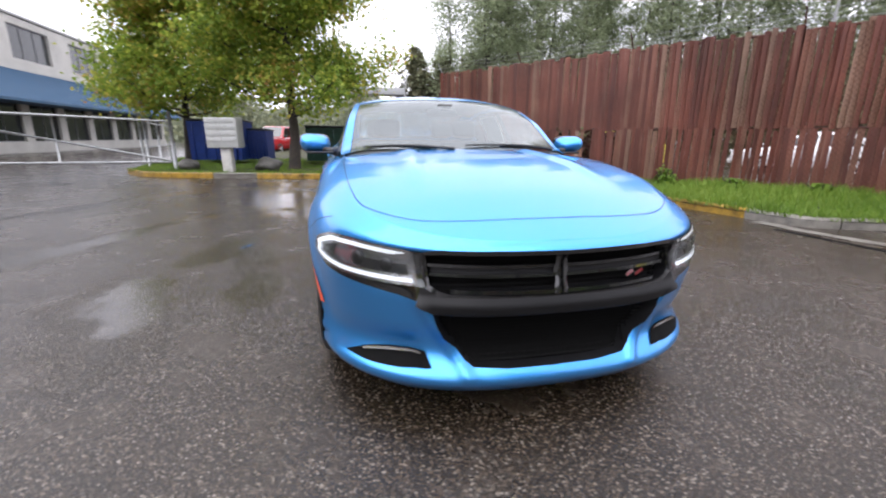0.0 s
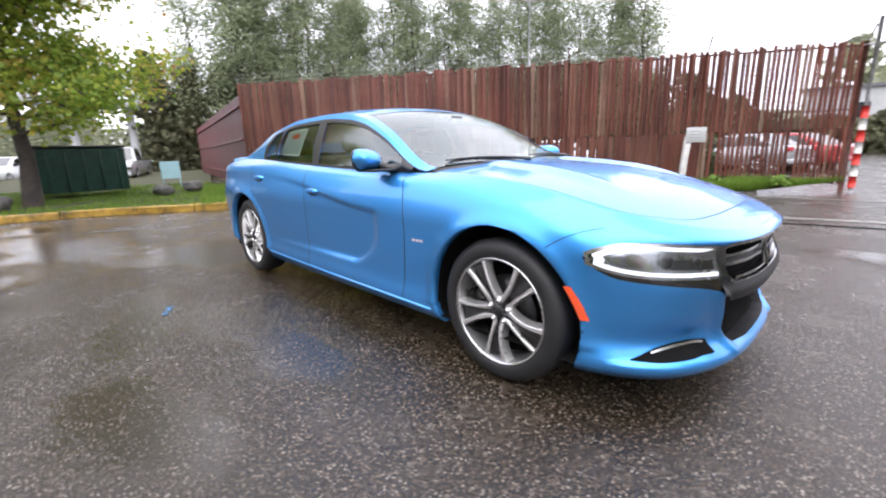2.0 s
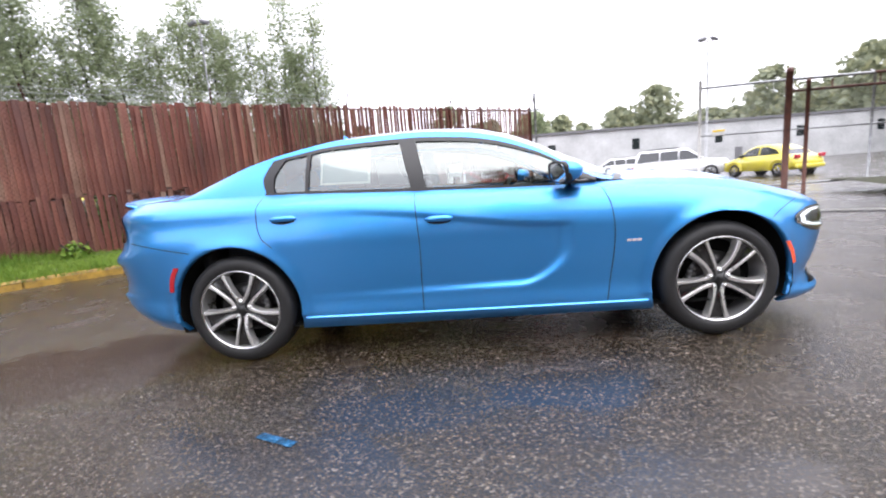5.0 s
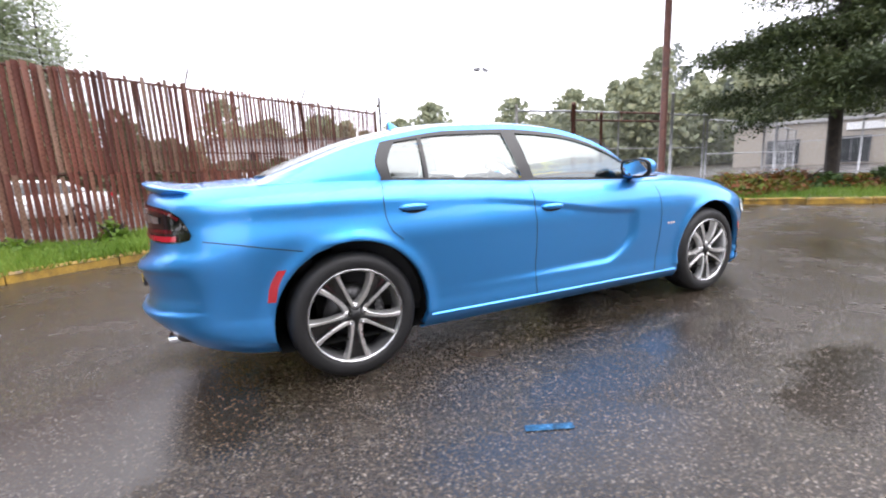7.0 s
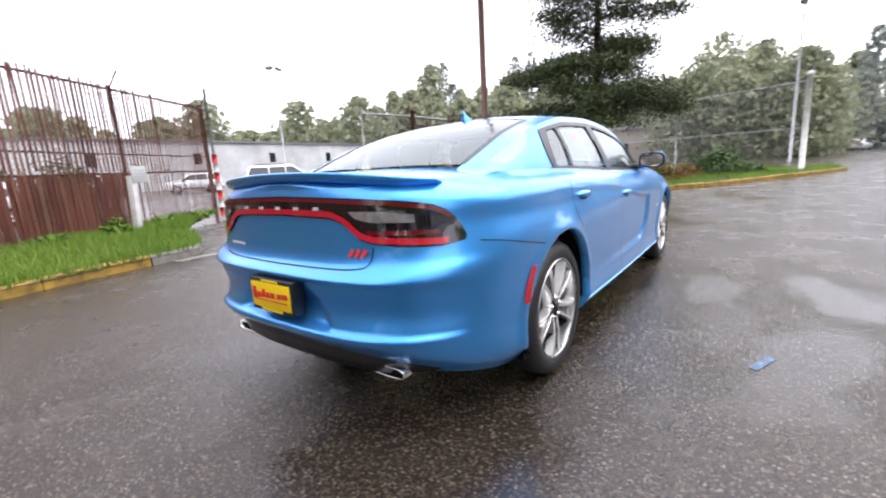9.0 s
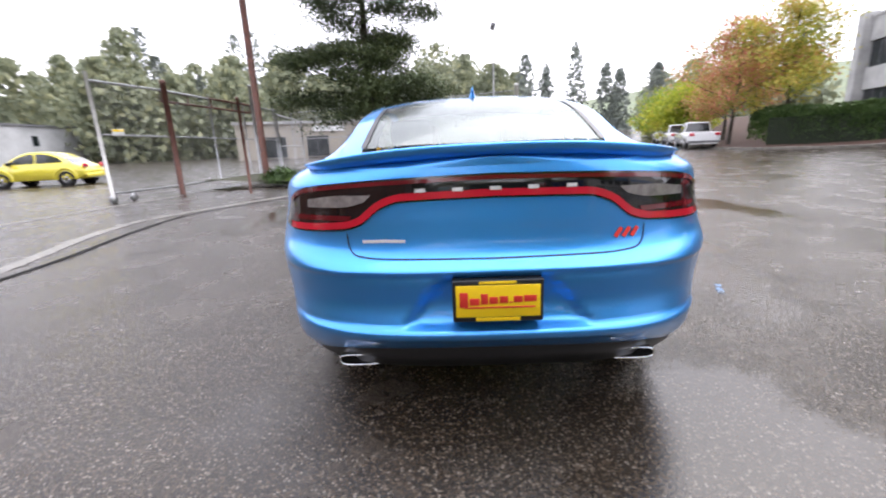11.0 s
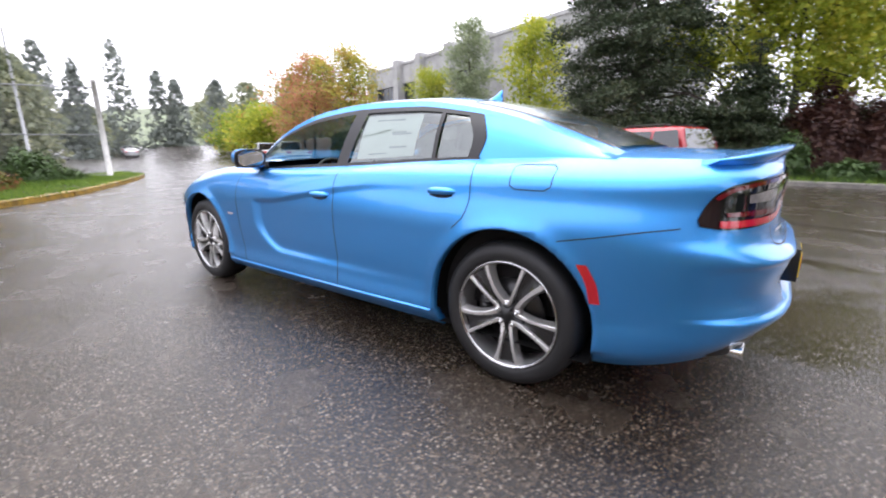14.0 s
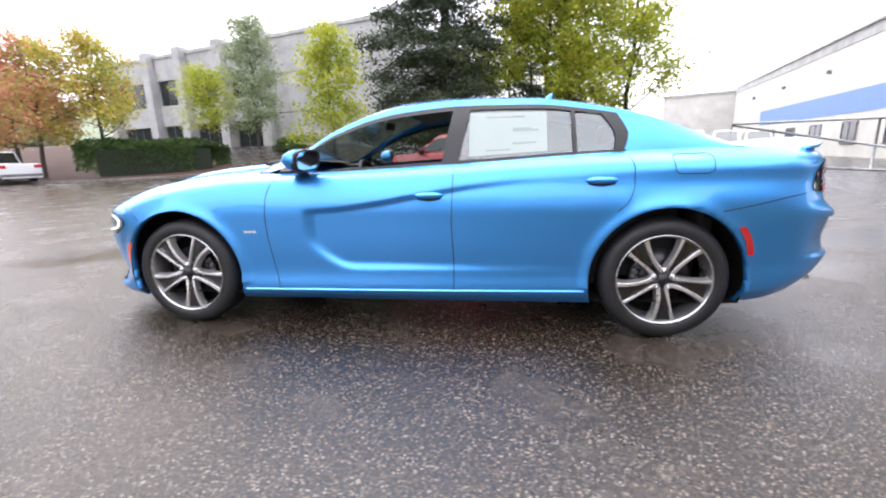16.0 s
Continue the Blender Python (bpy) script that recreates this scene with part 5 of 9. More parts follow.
def car_tail(car):
    lamp_lo, lamp_hi = curve_pts(LAMP_LOW, 60), curve_pts(LAMP_TOP, 60)
    lo = np.concatenate([(lamp_lo * [-1, 1])[::-1][:-1], lamp_lo])
    hi = np.concatenate([(lamp_hi * [-1, 1])[::-1][:-1], lamp_hi])
    hi[:, 0] = lo[:, 0]
    hi[:, 1] = smooth(np.abs(lo[:, 0]), LAMP_TOP)
    bm = bmesh.new()
    strip(bm, lo, hi, lambda y, z: on_tail(y, z, 0.004), 6)
    tl = part("tail_lamp", bm, M_GLOSSBLACK, car, "full-width smoked tail lamp")
    bm = bmesh.new()
    off = 0.02
    ribbon(bm, (lo + [0, off])[3:-3], 0.0125, lambda y, z: on_tail(y, z, 0.010))
    part("light_band", bm, M_RED, tl, "bright red light band along the lower edge")
    bm = bmesh.new()
    ribbon(bm, (hi - [0, 0.014])[3:-3], 0.007, lambda y, z: on_tail(y, z, 0.010))
    part("upper_band", bm, M_DIMRED, tl, "dim red band along the upper edge")
    for s in (1, -1):
        bm = bmesh.new()
        a = curve_pts([(0.47, 0.962), (0.55, 0.945), (0.70, 0.942)], 12) * [s, 1]
        b = curve_pts([(0.44, 0.988), (0.55, 0.988), (0.70, 0.972)], 12) * [s, 1]
        strip(bm, a, b, lambda y, z: on_tail(y, z, 0.010), 2)
        part("reverse_lamp", bm, M_SMOKEGREY, tl, "smoked grey reversing lamp")
        bm = bmesh.new()
        a = curve_pts([(0.53, 0.895), (0.65, 0.895), (0.775, 0.895)], 12) * [s, 1]
        b = curve_pts([(0.52, 0.912), (0.65, 0.914), (0.775, 0.910)], 12) * [s, 1]
        strip(bm, a, b, lambda y, z: on_tail(y, z, 0.009), 2)
        part("brake_lens", bm, M_DIMRED, tl)
    # five plain chrome marks across the lamp
    for k in range(5):
        bm = bmesh.new()
        y = 0.262 - k * 0.133
        a = np.array([[y + 0.019, 1.0], [y - 0.019, 1.0]])
        ribbon(bm, a, 0.0065, lambda q, z: on_tail(q, z, 0.013))
        part("badge_mark", bm, M_BADGE, car, "chrome badge mark")
    bm = bmesh.new()
    ribbon(bm, np.array([[0.485, 0.818], [0.40, 0.820], [0.325, 0.818]]), 0.0058, lambda q, z: on_tail(q, z, 0.005))
    part("model_badge", bm, M_BADGE, car, "slim chrome model badge")
    bm = bmesh.new()
    for y in (-0.445, -0.475, -0.505):
        ribbon(bm, np.array([[y + 0.012, 0.806], [y - 0.012, 0.838]]), 0.008, lambda q, z: on_tail(q, z, 0.005))
    part("trim_badge", bm, M_REDPRINT, car, "red slanted trim badge")
    # spoiler along the trunk edge
    bm = bmesh.new()
    ring_rows = []
    for y in np.linspace(-0.735, 0.735, 61):
        k = abs(y) / 0.735
        back = tail_x(7.6, y * 0.97) - 0.01 + 0.02 * k
        zt = 1.155 - 0.055 * k ** 2.4
        h = 0.030 * (1 - 0.75 * max(0, (k - 0.85) / 0.15))
        lead = back + 0.30 - 0.12 * k
        zl = zt - 0.030 * (1 - 0.3 * k)
        ring_rows.append([bm.verts.new(p) for p in ((lead, y, zl - 0.03), (lead, y, zl), (lead - 0.13, y, zl + 0.004), (back + 0.05, y, zt - 0.004), (back - 0.012, y, zt), (back - 0.018, y, zt - 0.006), (back - 0.004, y, zt - h), (back + 0.06, y, zt - h - 0.03))])
    for r0, r1 in zip(ring_rows, ring_rows[1:]):
        for k in range(7):
            bm.faces.new((r0[k], r0[k + 1], r1[k + 1], r1[k]))
    for r in (ring_rows[0], ring_rows[-1]):
        bm.faces.new(r)
    bmesh.ops.recalc_face_normals(bm, faces=bm.faces)
    part("spoiler", bm, M_BLUE, car, "blue lip spoiler on the trunk lid")
    # black valance below the bumper, round the exhausts
    bm = bmesh.new()
    rows = []
    for y in np.linspace(-0.74, 0.74, 49):
        k = abs(y) / 0.74
        xb = tail_x(1.0, y) + 0.03
        lo = 0.285 + 0.03 * k ** 4
        rows.append([bm.verts.new(p) for p in ((xb, y, 0.43 - 0.03 * k ** 3), (xb + 0.006, y, 0.375), (xb + 0.03, y, lo + 0.01), (xb + 0.07, y, lo + 0.01), (xb + 0.12, y, 0.36))])
    for r0, r1 in zip(rows, rows[1:]):
        for k in range(4):
            bm.faces.new((r0[k], r0[k + 1], r1[k + 1], r1[k]))
    bmesh.ops.recalc_face_normals(bm, faces=bm.faces)
    part("rear_valance", bm, M_BLACK, car, "black lower bumper valance")
    for s in (1, -1):
        bm = bmesh.new()
        loop = [(math.copysign(abs(math.cos(a)) ** 0.45, math.cos(a)), math.copysign(abs(math.sin(a)) ** 0.6, math.sin(a))) for a in np.linspace(0, math.tau, 33)[:-1]]
        rings = []
        for x, w, h in ((-2.33, 0.086, 0.022), (-2.458, 0.089, 0.025), (-2.463, 0.086, 0.0225), (-2.458, 0.082, 0.0185), (-2.40, 0.080, 0.017)):
            rings.append([bm.verts.new((x + 0.02 * s * 0, s * 0.545 + w * a, 0.316 + h * b)) for a, b in loop])
        for r0, r1 in zip(rings, rings[1:]):
            for k in range(32):
                bm.faces.new((r0[k], r0[(k + 1) % 32], r1[(k + 1) % 32], r1[k]))
        bmesh.ops.recalc_face_normals(bm, faces=bm.faces)
        ex = part("exhaust_tip", bm, M_CHROME, car, "polished rectangular exhaust tip")
        # near-black plate just inside the tip, painting the shade of the bore
        bm = bmesh.new()
        box(bm, -2.446, -2.442, s * 0.545 - 0.080, s * 0.545 + 0.080, 0.301, 0.331)
        part("exhaust_shade", bm, M_DARK, ex)
        bm = bmesh.new()
        a = curve_pts([(-1.932, 0.52), (-1.912, 0.60), (-1.868, 0.68)], 10)
        b = curve_pts([(-1.972, 0.52), (-1.954, 0.60), (-1.910, 0.68)], 10)
        strip(bm, a, b, lambda x, z: on_side(x, z, s, 0.004), 2)
        part("side_marker", bm, M_REDMARK, car, "red side marker lamp")
    # plate in its frame, with plain bars for its words
    pl = bmesh.new()
    box(pl, -2.612, -2.545, -0.160, 0.160, 0.535, 0.69, 0.004)
    plate = part("plate_frame", pl, M_BLACK, car, "black plate frame")
    bm = bmesh.new()
    box(bm, -2.616, -2.611, -0.148, 0.148, 0.555, 0.672, 0.001)
    part("plate", bm, M_YELLOW, plate, "yellow dealer plate")
    bm = bmesh.new()
    for y0, y1, z0, z1 in ((0.135, 0.105, 0.592, 0.648), (0.10, 0.065, 0.60, 0.626), (0.06, 0.035, 0.603, 0.642), (0.03, 0.0, 0.604, 0.630), (-0.005, -0.035, 0.606, 0.632), (-0.04, -0.05, 0.606, 0.612), (-0.055, -0.085, 0.608, 0.632), (-0.09, -0.135, 0.610, 0.634)):
        box(bm, -2.6185, -2.6155, min(y0, y1), max(y0, y1), z0, z1, 0.001)
    box(bm, -2.6185, -2.6155, -0.13, 0.12, 0.588, 0.594, 0.001)
    part("plate_print", bm, M_REDPRINT, plate, "red script reduced to bars")
    for z0, z1, w in ((0.538, 0.552, 0.078), (0.676, 0.686, 0.065)):
        bm = bmesh.new()
        box(bm, -2.6145, -2.611, -w, w, z0, z1, 0.001)
        part("frame_print", bm, M_YELLOW, plate)


def car_sides(car):
    """Panel gaps, handles, mirrors, badges and the sill line."""
    for s in (1, -1):
        lay = lambda x, z: on_side(x, z, s, 0.0012)
        gaps = {
            "front_door_gap": [(0.835, 0.285), (0.86, 0.45), (0.885, 0.70), (0.875, 0.85), (0.84, 0.96), (0.81, 1.005)],
            "centre_door_gap": [(-0.31, 0.285), (-0.31, 0.45), (-0.302, 0.70), (-0.31, 0.90), (-0.315, 1.03)],
            "rear_door_gap": [(-1.235, 0.765), (-1.30, 0.83), (-1.325, 0.92), (-1.325, 1.0), (-1.305, 1.075)],
            "bumper_gap": [(-1.78, 0.765), (-1.95, 0.80), (-2.1, 0.832), (-2.22, 0.852)],
            "fender_gap": [(1.80, 0.725), (1.86, 0.765), (1.93, 0.797), (2.0, 0.815)],
        }
        for nm, kn in gaps.items():
            bm = bmesh.new()
            ribbon(bm, curve_pts(kn, 40), 0.0018 if nm == "fender_gap" else 0.0026, lay)
            part(nm, bm, M_GAPSHADE, car)
        bm = bmesh.new()
        strip(bm, np.stack([np.linspace(-1.08, 1.08, 40), np.linspace(0.292, 0.268, 40)], 1), np.stack([np.linspace(-1.08, 1.08, 40), np.linspace(0.300, 0.276, 40)], 1), lambda x, z: on_side(x, z, s, 0.001 + 0.016 * (0.300 - 0.0111 * (x + 1.08) - z) / 0.014), 1)
        part("sill_line", bm, M_BLUE, car)
        for x, z in ((-0.17, 0.868), (-1.152, 0.94)):
            bm = bmesh.new()
            pts = [(-0.085, 0.0), (-0.06, 0.018), (0.0, 0.022), (0.06, 0.018), (0.085, 0.0)]
            rows = []
            for t in np.linspace(-1, 1, 15):
                px = x + 0.088 * t
                hh = 0.017 * (1 - abs(t) ** 4) + 0.003
                o = 0.030 * (1 - abs(t) ** 6)
                base = on_side(px, z, s)
                rows.append([bm.verts.new((px, base.y + s * q * o, z + dz * hh)) for q, dz in ((-0.2, 1), (0.8, 0.9), (1, 0.2), (0.9, -0.7), (-0.2, -1))])
            for r0, r1 in zip(rows, rows[1:]):
                for k in range(4):
                    bm.faces.new((r0[k], r0[k + 1], r1[k + 1], r1[k]))
            bmesh.ops.recalc_face_normals(bm, faces=bm.faces)
            h = part("door_handle", bm, M_BLUE, car)
            # dark strip laid on the skin, painting the shade in the handle's scoop
            bm = bmesh.new()
            strip(bm, np.stack([x + np.linspace(-0.07, 0.07, 13), z - 0.034 + 0.012 * np.linspace(-1, 1, 13) ** 2], 1), np.stack([x + np.linspace(-0.075, 0.075, 13), np.full(13, z - 0.010)], 1), lambda a, b: on_side(a, b, s, 0.0015), 2)
            part("handle_shade", bm, M_GAPSHADE, h)
        # mirror: stalk, shell, dark face
        bm = bmesh.new()
        rows = []
        for t in np.linspace(-1, 1, 17):
            y = 0.973 + 0.102 * t
            k = (1 - abs(t) ** 3.2)
            hz, hx = 0.066 * (0.25 + 0.75 * k ** 0.5) if abs(t) < 1 else 0.01, 0.062 * (0.2 + 0.8 * k ** 0.5)
            xc, zc = 0.625 + 0.028 * t, 1.088 + 0.008 * t
            rows.append([bm.verts.new((xc - 0.056 + hx * 1.75 * max(-0.02, math.cos(a)), s * y, zc + hz * math.sin(a))) for a in np.linspace(0, math.tau, 25)[:-1]])
        for r0, r1 in zip(rows, rows[1:]):
            for k in range(24):
                bm.faces.new((r0[k], r0[(k + 1) % 24], r1[(k + 1) % 24], r1[k]))
        for r in (rows[0], rows[-1]):
            bm.faces.new(r)
        bmesh.ops.recalc_face_normals(bm, faces=bm.faces)
        mir = part("door_mirror", bm, M_BLUE, car, "blue door mirror with a black back")
        def ringed(stages):
            bm = bmesh.new()
            rings = [[bm.verts.new((x - 0.20 * wz * math.sin(a) + 0.30 * s * wy * math.cos(a), s * 0.973 + wy * math.copysign(abs(math.cos(a)) ** 0.6, math.cos(a)), 1.089 + wz * math.copysign(abs(math.sin(a)) ** 0.6, math.sin(a)))) for a in np.linspace(0, math.tau, 33)[:-1]] for x, wy, wz in stages]
            for r0, r1 in zip(rings, rings[1:]):
                for k in range(32):
                    bm.faces.new((r0[k], r0[(k + 1) % 32], r1[(k + 1) % 32], r1[k]))
            bm.faces.new(rings[-1])
            bmesh.ops.recalc_face_normals(bm, faces=bm.faces)
            return bm
        part("mirror_back", ringed([(0.590, 0.092, 0.060), (0.574, 0.100, 0.066), (0.560, 0.100, 0.066), (0.546, 0.096, 0.063), (0.553, 0.088, 0.056)]), M_BLACK, mir)
        bm = ringed([(0.556, 0.088, 0.056), (0.551, 0.084, 0.053)])
        part("mirror_glass", bm, M_MIRROR, mir, "silvered mirror glass", smooth=False)
        bm = bmesh.new()
        tube(bm, [(0.68, s * 0.80, 1.03), (0.64, s * 0.87, 1.038), (0.63, s * 0.92, 1.045)], [0.035, 0.026, 0.024], 10)
        box(bm, 0.56, 0.72, s * 0.93 - 0.10, s * 0.93 + 0.08, 1.022, 1.036, 0.005)
        part("mirror_stalk", bm, M_BLACK, mir)
        bm = bmesh.new()
        for x0 in (0.955, 0.985, 1.015):
            ribbon(bm, np.array([[x0, 0.652], [x0 + 0.026, 0.652]]), 0.007, lambda x, z: on_side(x, z, s, 0.004))
        part("fender_badge", bm, M_BADGE, car, "small chrome fender badge")
    # fuel door on the left rear quarter
    bm = bmesh.new()
    loop = [(-1.53, 1.062), (-1.535, 0.985), (-1.56, 0.968), (-1.70, 0.968), (-1.73, 0.985), (-1.735, 1.06), (-1.71, 1.075), (-1.55, 1.075), (-1.53, 1.062)]
    pts = np.concatenate([np.stack([np.linspace(p[0], q[0], 7)[:-1], np.linspace(p[1], q[1], 7)[:-1]], 1) for p, q in zip(loop, loop[1:])] + [np.array([loop[-1]])])
    ribbon(bm, pts, 0.0025, lambda x, z: on_side(x, z, 1, 0.0012))
    part("fuel_door_gap", bm, M_GAPSHADE, car)
    # trunk lid gap on the tail, hood gaps on the deck
    bm = bmesh.new()
    loop = [(0.545, 0.845), (0.54, 0.80), (0.51, 0.768), (0.40, 0.757), (0.0, 0.752)]
    pts = curve_pts(loop, 40)
    full = np.concatenate([pts, (pts * [-1, 1])[::-1][1:]])
    ribbon(bm, full, 0.0026, lambda y, z: on_tail(y, z, 0.002))
    part("trunk_gap", bm, M_GAPSHADE, car)


def deck_z(x, y):
    ye = float(level_w(8, x))
    ze = float(level_z(8, x))
    if x > NOSE_A:
        k = min((x - NOSE_A) / (LEVELS[8][2] - NOSE_A), 0.9999)
        ye *= (1 - k ** NOSE_N) ** (1 / NOSE_N)
    zc = deck_c(x)
    t = 1 - min(abs(y) / max(ye, 1e-3), 1)
    return ze + max(zc - ze, 0) * (1 - (1 - t) ** 2.2)


def hood_gap(car):
    bm = bmesh.new()
    for s in (1, -1):
        pts = curve_pts([(1.03, 0.775), (1.376, 0.782), (1.7, 0.772), (1.915, 0.748), (2.03, 0.718), (2.075, 0.688), (2.12, 0.648), (2.175, 0.585), (2.22, 0.505), (2.245, 0.40), (2.262, 0.25), (2.268, 0.0)], 90)
        ribbon(bm, pts * [1, s], 0.0015, lambda x, y: Vector((x, y, deck_z(x, y) + 0.0025)))
    part("hood_gap", bm, M_GAPSHADE, car)


def wheel(car, ax, s):
    w = part("wheel", lathe(bmesh.new(), [(0.235, -0.20), (0.262, -0.215), (0.318, -0.225), (0.350, -0.205), (TYRE_R - 0.002, -0.17), (TYRE_R, -0.12), (TYRE_R - 0.002, -0.05), (0.350, -0.015), (0.320, 0.006), (0.285, 0.005), (0.269, -0.002), (0.262, -0.02)], 72), M_RUBBER, car, "low-profile black tyre on a five-twin-spoke alloy rim")
    w.matrix_basis = Matrix.Translation((ax, s * 0.925, HUB_Z)) @ Matrix.Diagonal((1, s, 1, 1))
    bm = bmesh.new()
    lathe(bm, [(0.270, -0.008), (0.267, 0.002), (0.262, 0.002), (0.256, -0.008)], 72)
    part("rim_lip", bm, M_SATIN, w, "polished alloy rim lip")
    bm = bmesh.new()
    lathe(bm, [(0.256, -0.006), (0.250, -0.03), (0.243, -0.09), (0.235, -0.17)], 72)
    part("rim", bm, M_BARREL, w, "grey alloy rim barrel")
    def axis_of(k, q, t):
        """Middle line of one spoke of the pair k, in the wheel's plane: one is straight, the other bows outwards."""
        base = math.radians(90 + 72 * k)
        r1, end = 0.262, q * math.radians(20 if q > 0 else 25)
        a, c = np.array((0.050, q * 0.010)), np.array((r1 * math.cos(end), r1 * math.sin(end)))
        b = (a + c) / 2 + (np.array((-0.006, 0.004)) if q > 0 else np.array((-0.022, -0.020)))
        p = (1 - t) ** 2 * a + 2 * t * (1 - t) * b + t * t * c
        return Vector((p[0] * math.cos(base) - p[1] * math.sin(base), 0, p[0] * math.sin(base) + p[1] * math.cos(base)))

    def spoke_depth(t):
        return -0.022 + 0.010 * math.sin(math.pi * t) + 0.016 * t

    for k in range(5):
        for q in (1, -1):
            bm = bmesh.new()
            rows = []
            for t in np.linspace(0, 1, 15):
                c = axis_of(k, q, t) + Vector((0, spoke_depth(t), 0))
                d = (axis_of(k, q, min(t + 0.02, 1)) - axis_of(k, q, max(t - 0.02, 0))).normalized()
                inner = Vector((-d.z, 0, d.x)) * -q
                half = float((0.0062 if q > 0 else 0.0085) + 0.004 * (1 - t) ** 3 + 0.004 * t ** 4)
                rows.append([bm.verts.new(c + inner * (half * a) + Vector((0, b, 0))) for a, b in ((-1.15, -0.016), (-1.0, -0.002), (-0.8, 0), (0.8, 0), (1.0, -0.002), (1.7 + 0.6 * t, -0.045))])
            for r0, r1 in zip(rows, rows[1:]):
                for j in range(5):
                    bm.faces.new((r0[j], r0[j + 1], r1[j + 1], r1[j]))
            bmesh.ops.recalc_face_normals(bm, faces=bm.faces)
            part("spoke", bm, M_POLISH, w, "polished spoke", smooth=False)
        # black flat pocket between this pair and the next
        bm = bmesh.new()
        rows = []
        for t in np.linspace(0, 0.97, 11):
            a, b = axis_of(k, 1, t), axis_of(k + 1, -1, t)
            rows.append([bm.verts.new(a.lerp(b, f) + Vector((0, spoke_depth(t) - 0.010 - 0.010 * math.sin(math.pi * f), 0))) for f in (0.04, 0.25, 0.5, 0.75, 0.96)])
        for r0, r1 in zip(rows, rows[1:]):
            for j in range(4):
                bm.faces.new((r0[j], r0[j + 1], r1[j + 1], r1[j]))
        bmesh.ops.recalc_face_normals(bm, faces=bm.faces)
        part("spoke_pocket", bm, M_GLOSSBLACK, w, "black painted pocket between the spokes")
    bm = bmesh.new()
    for k in range(5):
        a = math.radians(90 + 36 + 72 * k)
        d = Vector((math.cos(a), 0, math.sin(a)))
        tube(bm, [d * 0.012 + Vector((0, -0.024, 0)), d * 0.05 + Vector((0, -0.026, 0)), d * 0.09 + Vector((0, -0.03, 0))], [0.018, 0.012, 0.008], 6)
    lathe(bm, [(0.001, -0.006), (0.026, -0.008), (0.034, -0.018), (0.040, -0.05)], 24)
    part("hub_star", bm, M_BLACK, w, "black star-shaped hub centre")
    for k in range(5):
        a = math.radians(90 + 72 * k)
        bm = bmesh.new()
        lathe(bm, [(0.001, 0.004), (0.008, 0.002), (0.010, -0.02)], 8, Matrix.Translation((0.054 * math.cos(a), -0.012, 0.054 * math.sin(a))))
        part("lug_nut", bm, M_CHROME, w)
        bm = bmesh.new()
        lathe(bm, [(0.012, -0.006), (0.017, -0.008), (0.020, -0.04)], 14, Matrix.Translation((0.054 * math.cos(a), -0.012, 0.054 * math.sin(a))))
        part("spoke_root", bm, M_POLISH, w, "polished root of two spokes")
    bm = bmesh.new()
    lathe(bm, [(0.05, -0.085), (0.165, -0.085), (0.165, -0.11), (0.05, -0.11)], 40)
    part("brake_disc", bm, M_GUN, w)
    # near-black disc closing the wheel, for the shade behind the spokes
    bm = bmesh.new()
    lathe(bm, [(0.001, -0.125), (0.245, -0.125)], 40)
    part("rim_shade", bm, M_DARK, w)
    bm = bmesh.new()
    q = -1 if ax > 0 else 1
    for a in np.linspace(-0.5, 0.5, 5):
        ang = (math.pi if ax > 0 else 0) + a
        bmesh.ops.create_cube(bm, size=1, matrix=Matrix.Translation((0.15 * math.cos(ang), -0.08, 0.15 * math.sin(ang))) @ pose(0, 0, 0, 0, -math.degrees(ang), 0) @ Matrix.Diagonal((0.05, 0.05, 0.045, 1)))
    part("caliper", bm, M_GUN, w, "grey brake caliper")


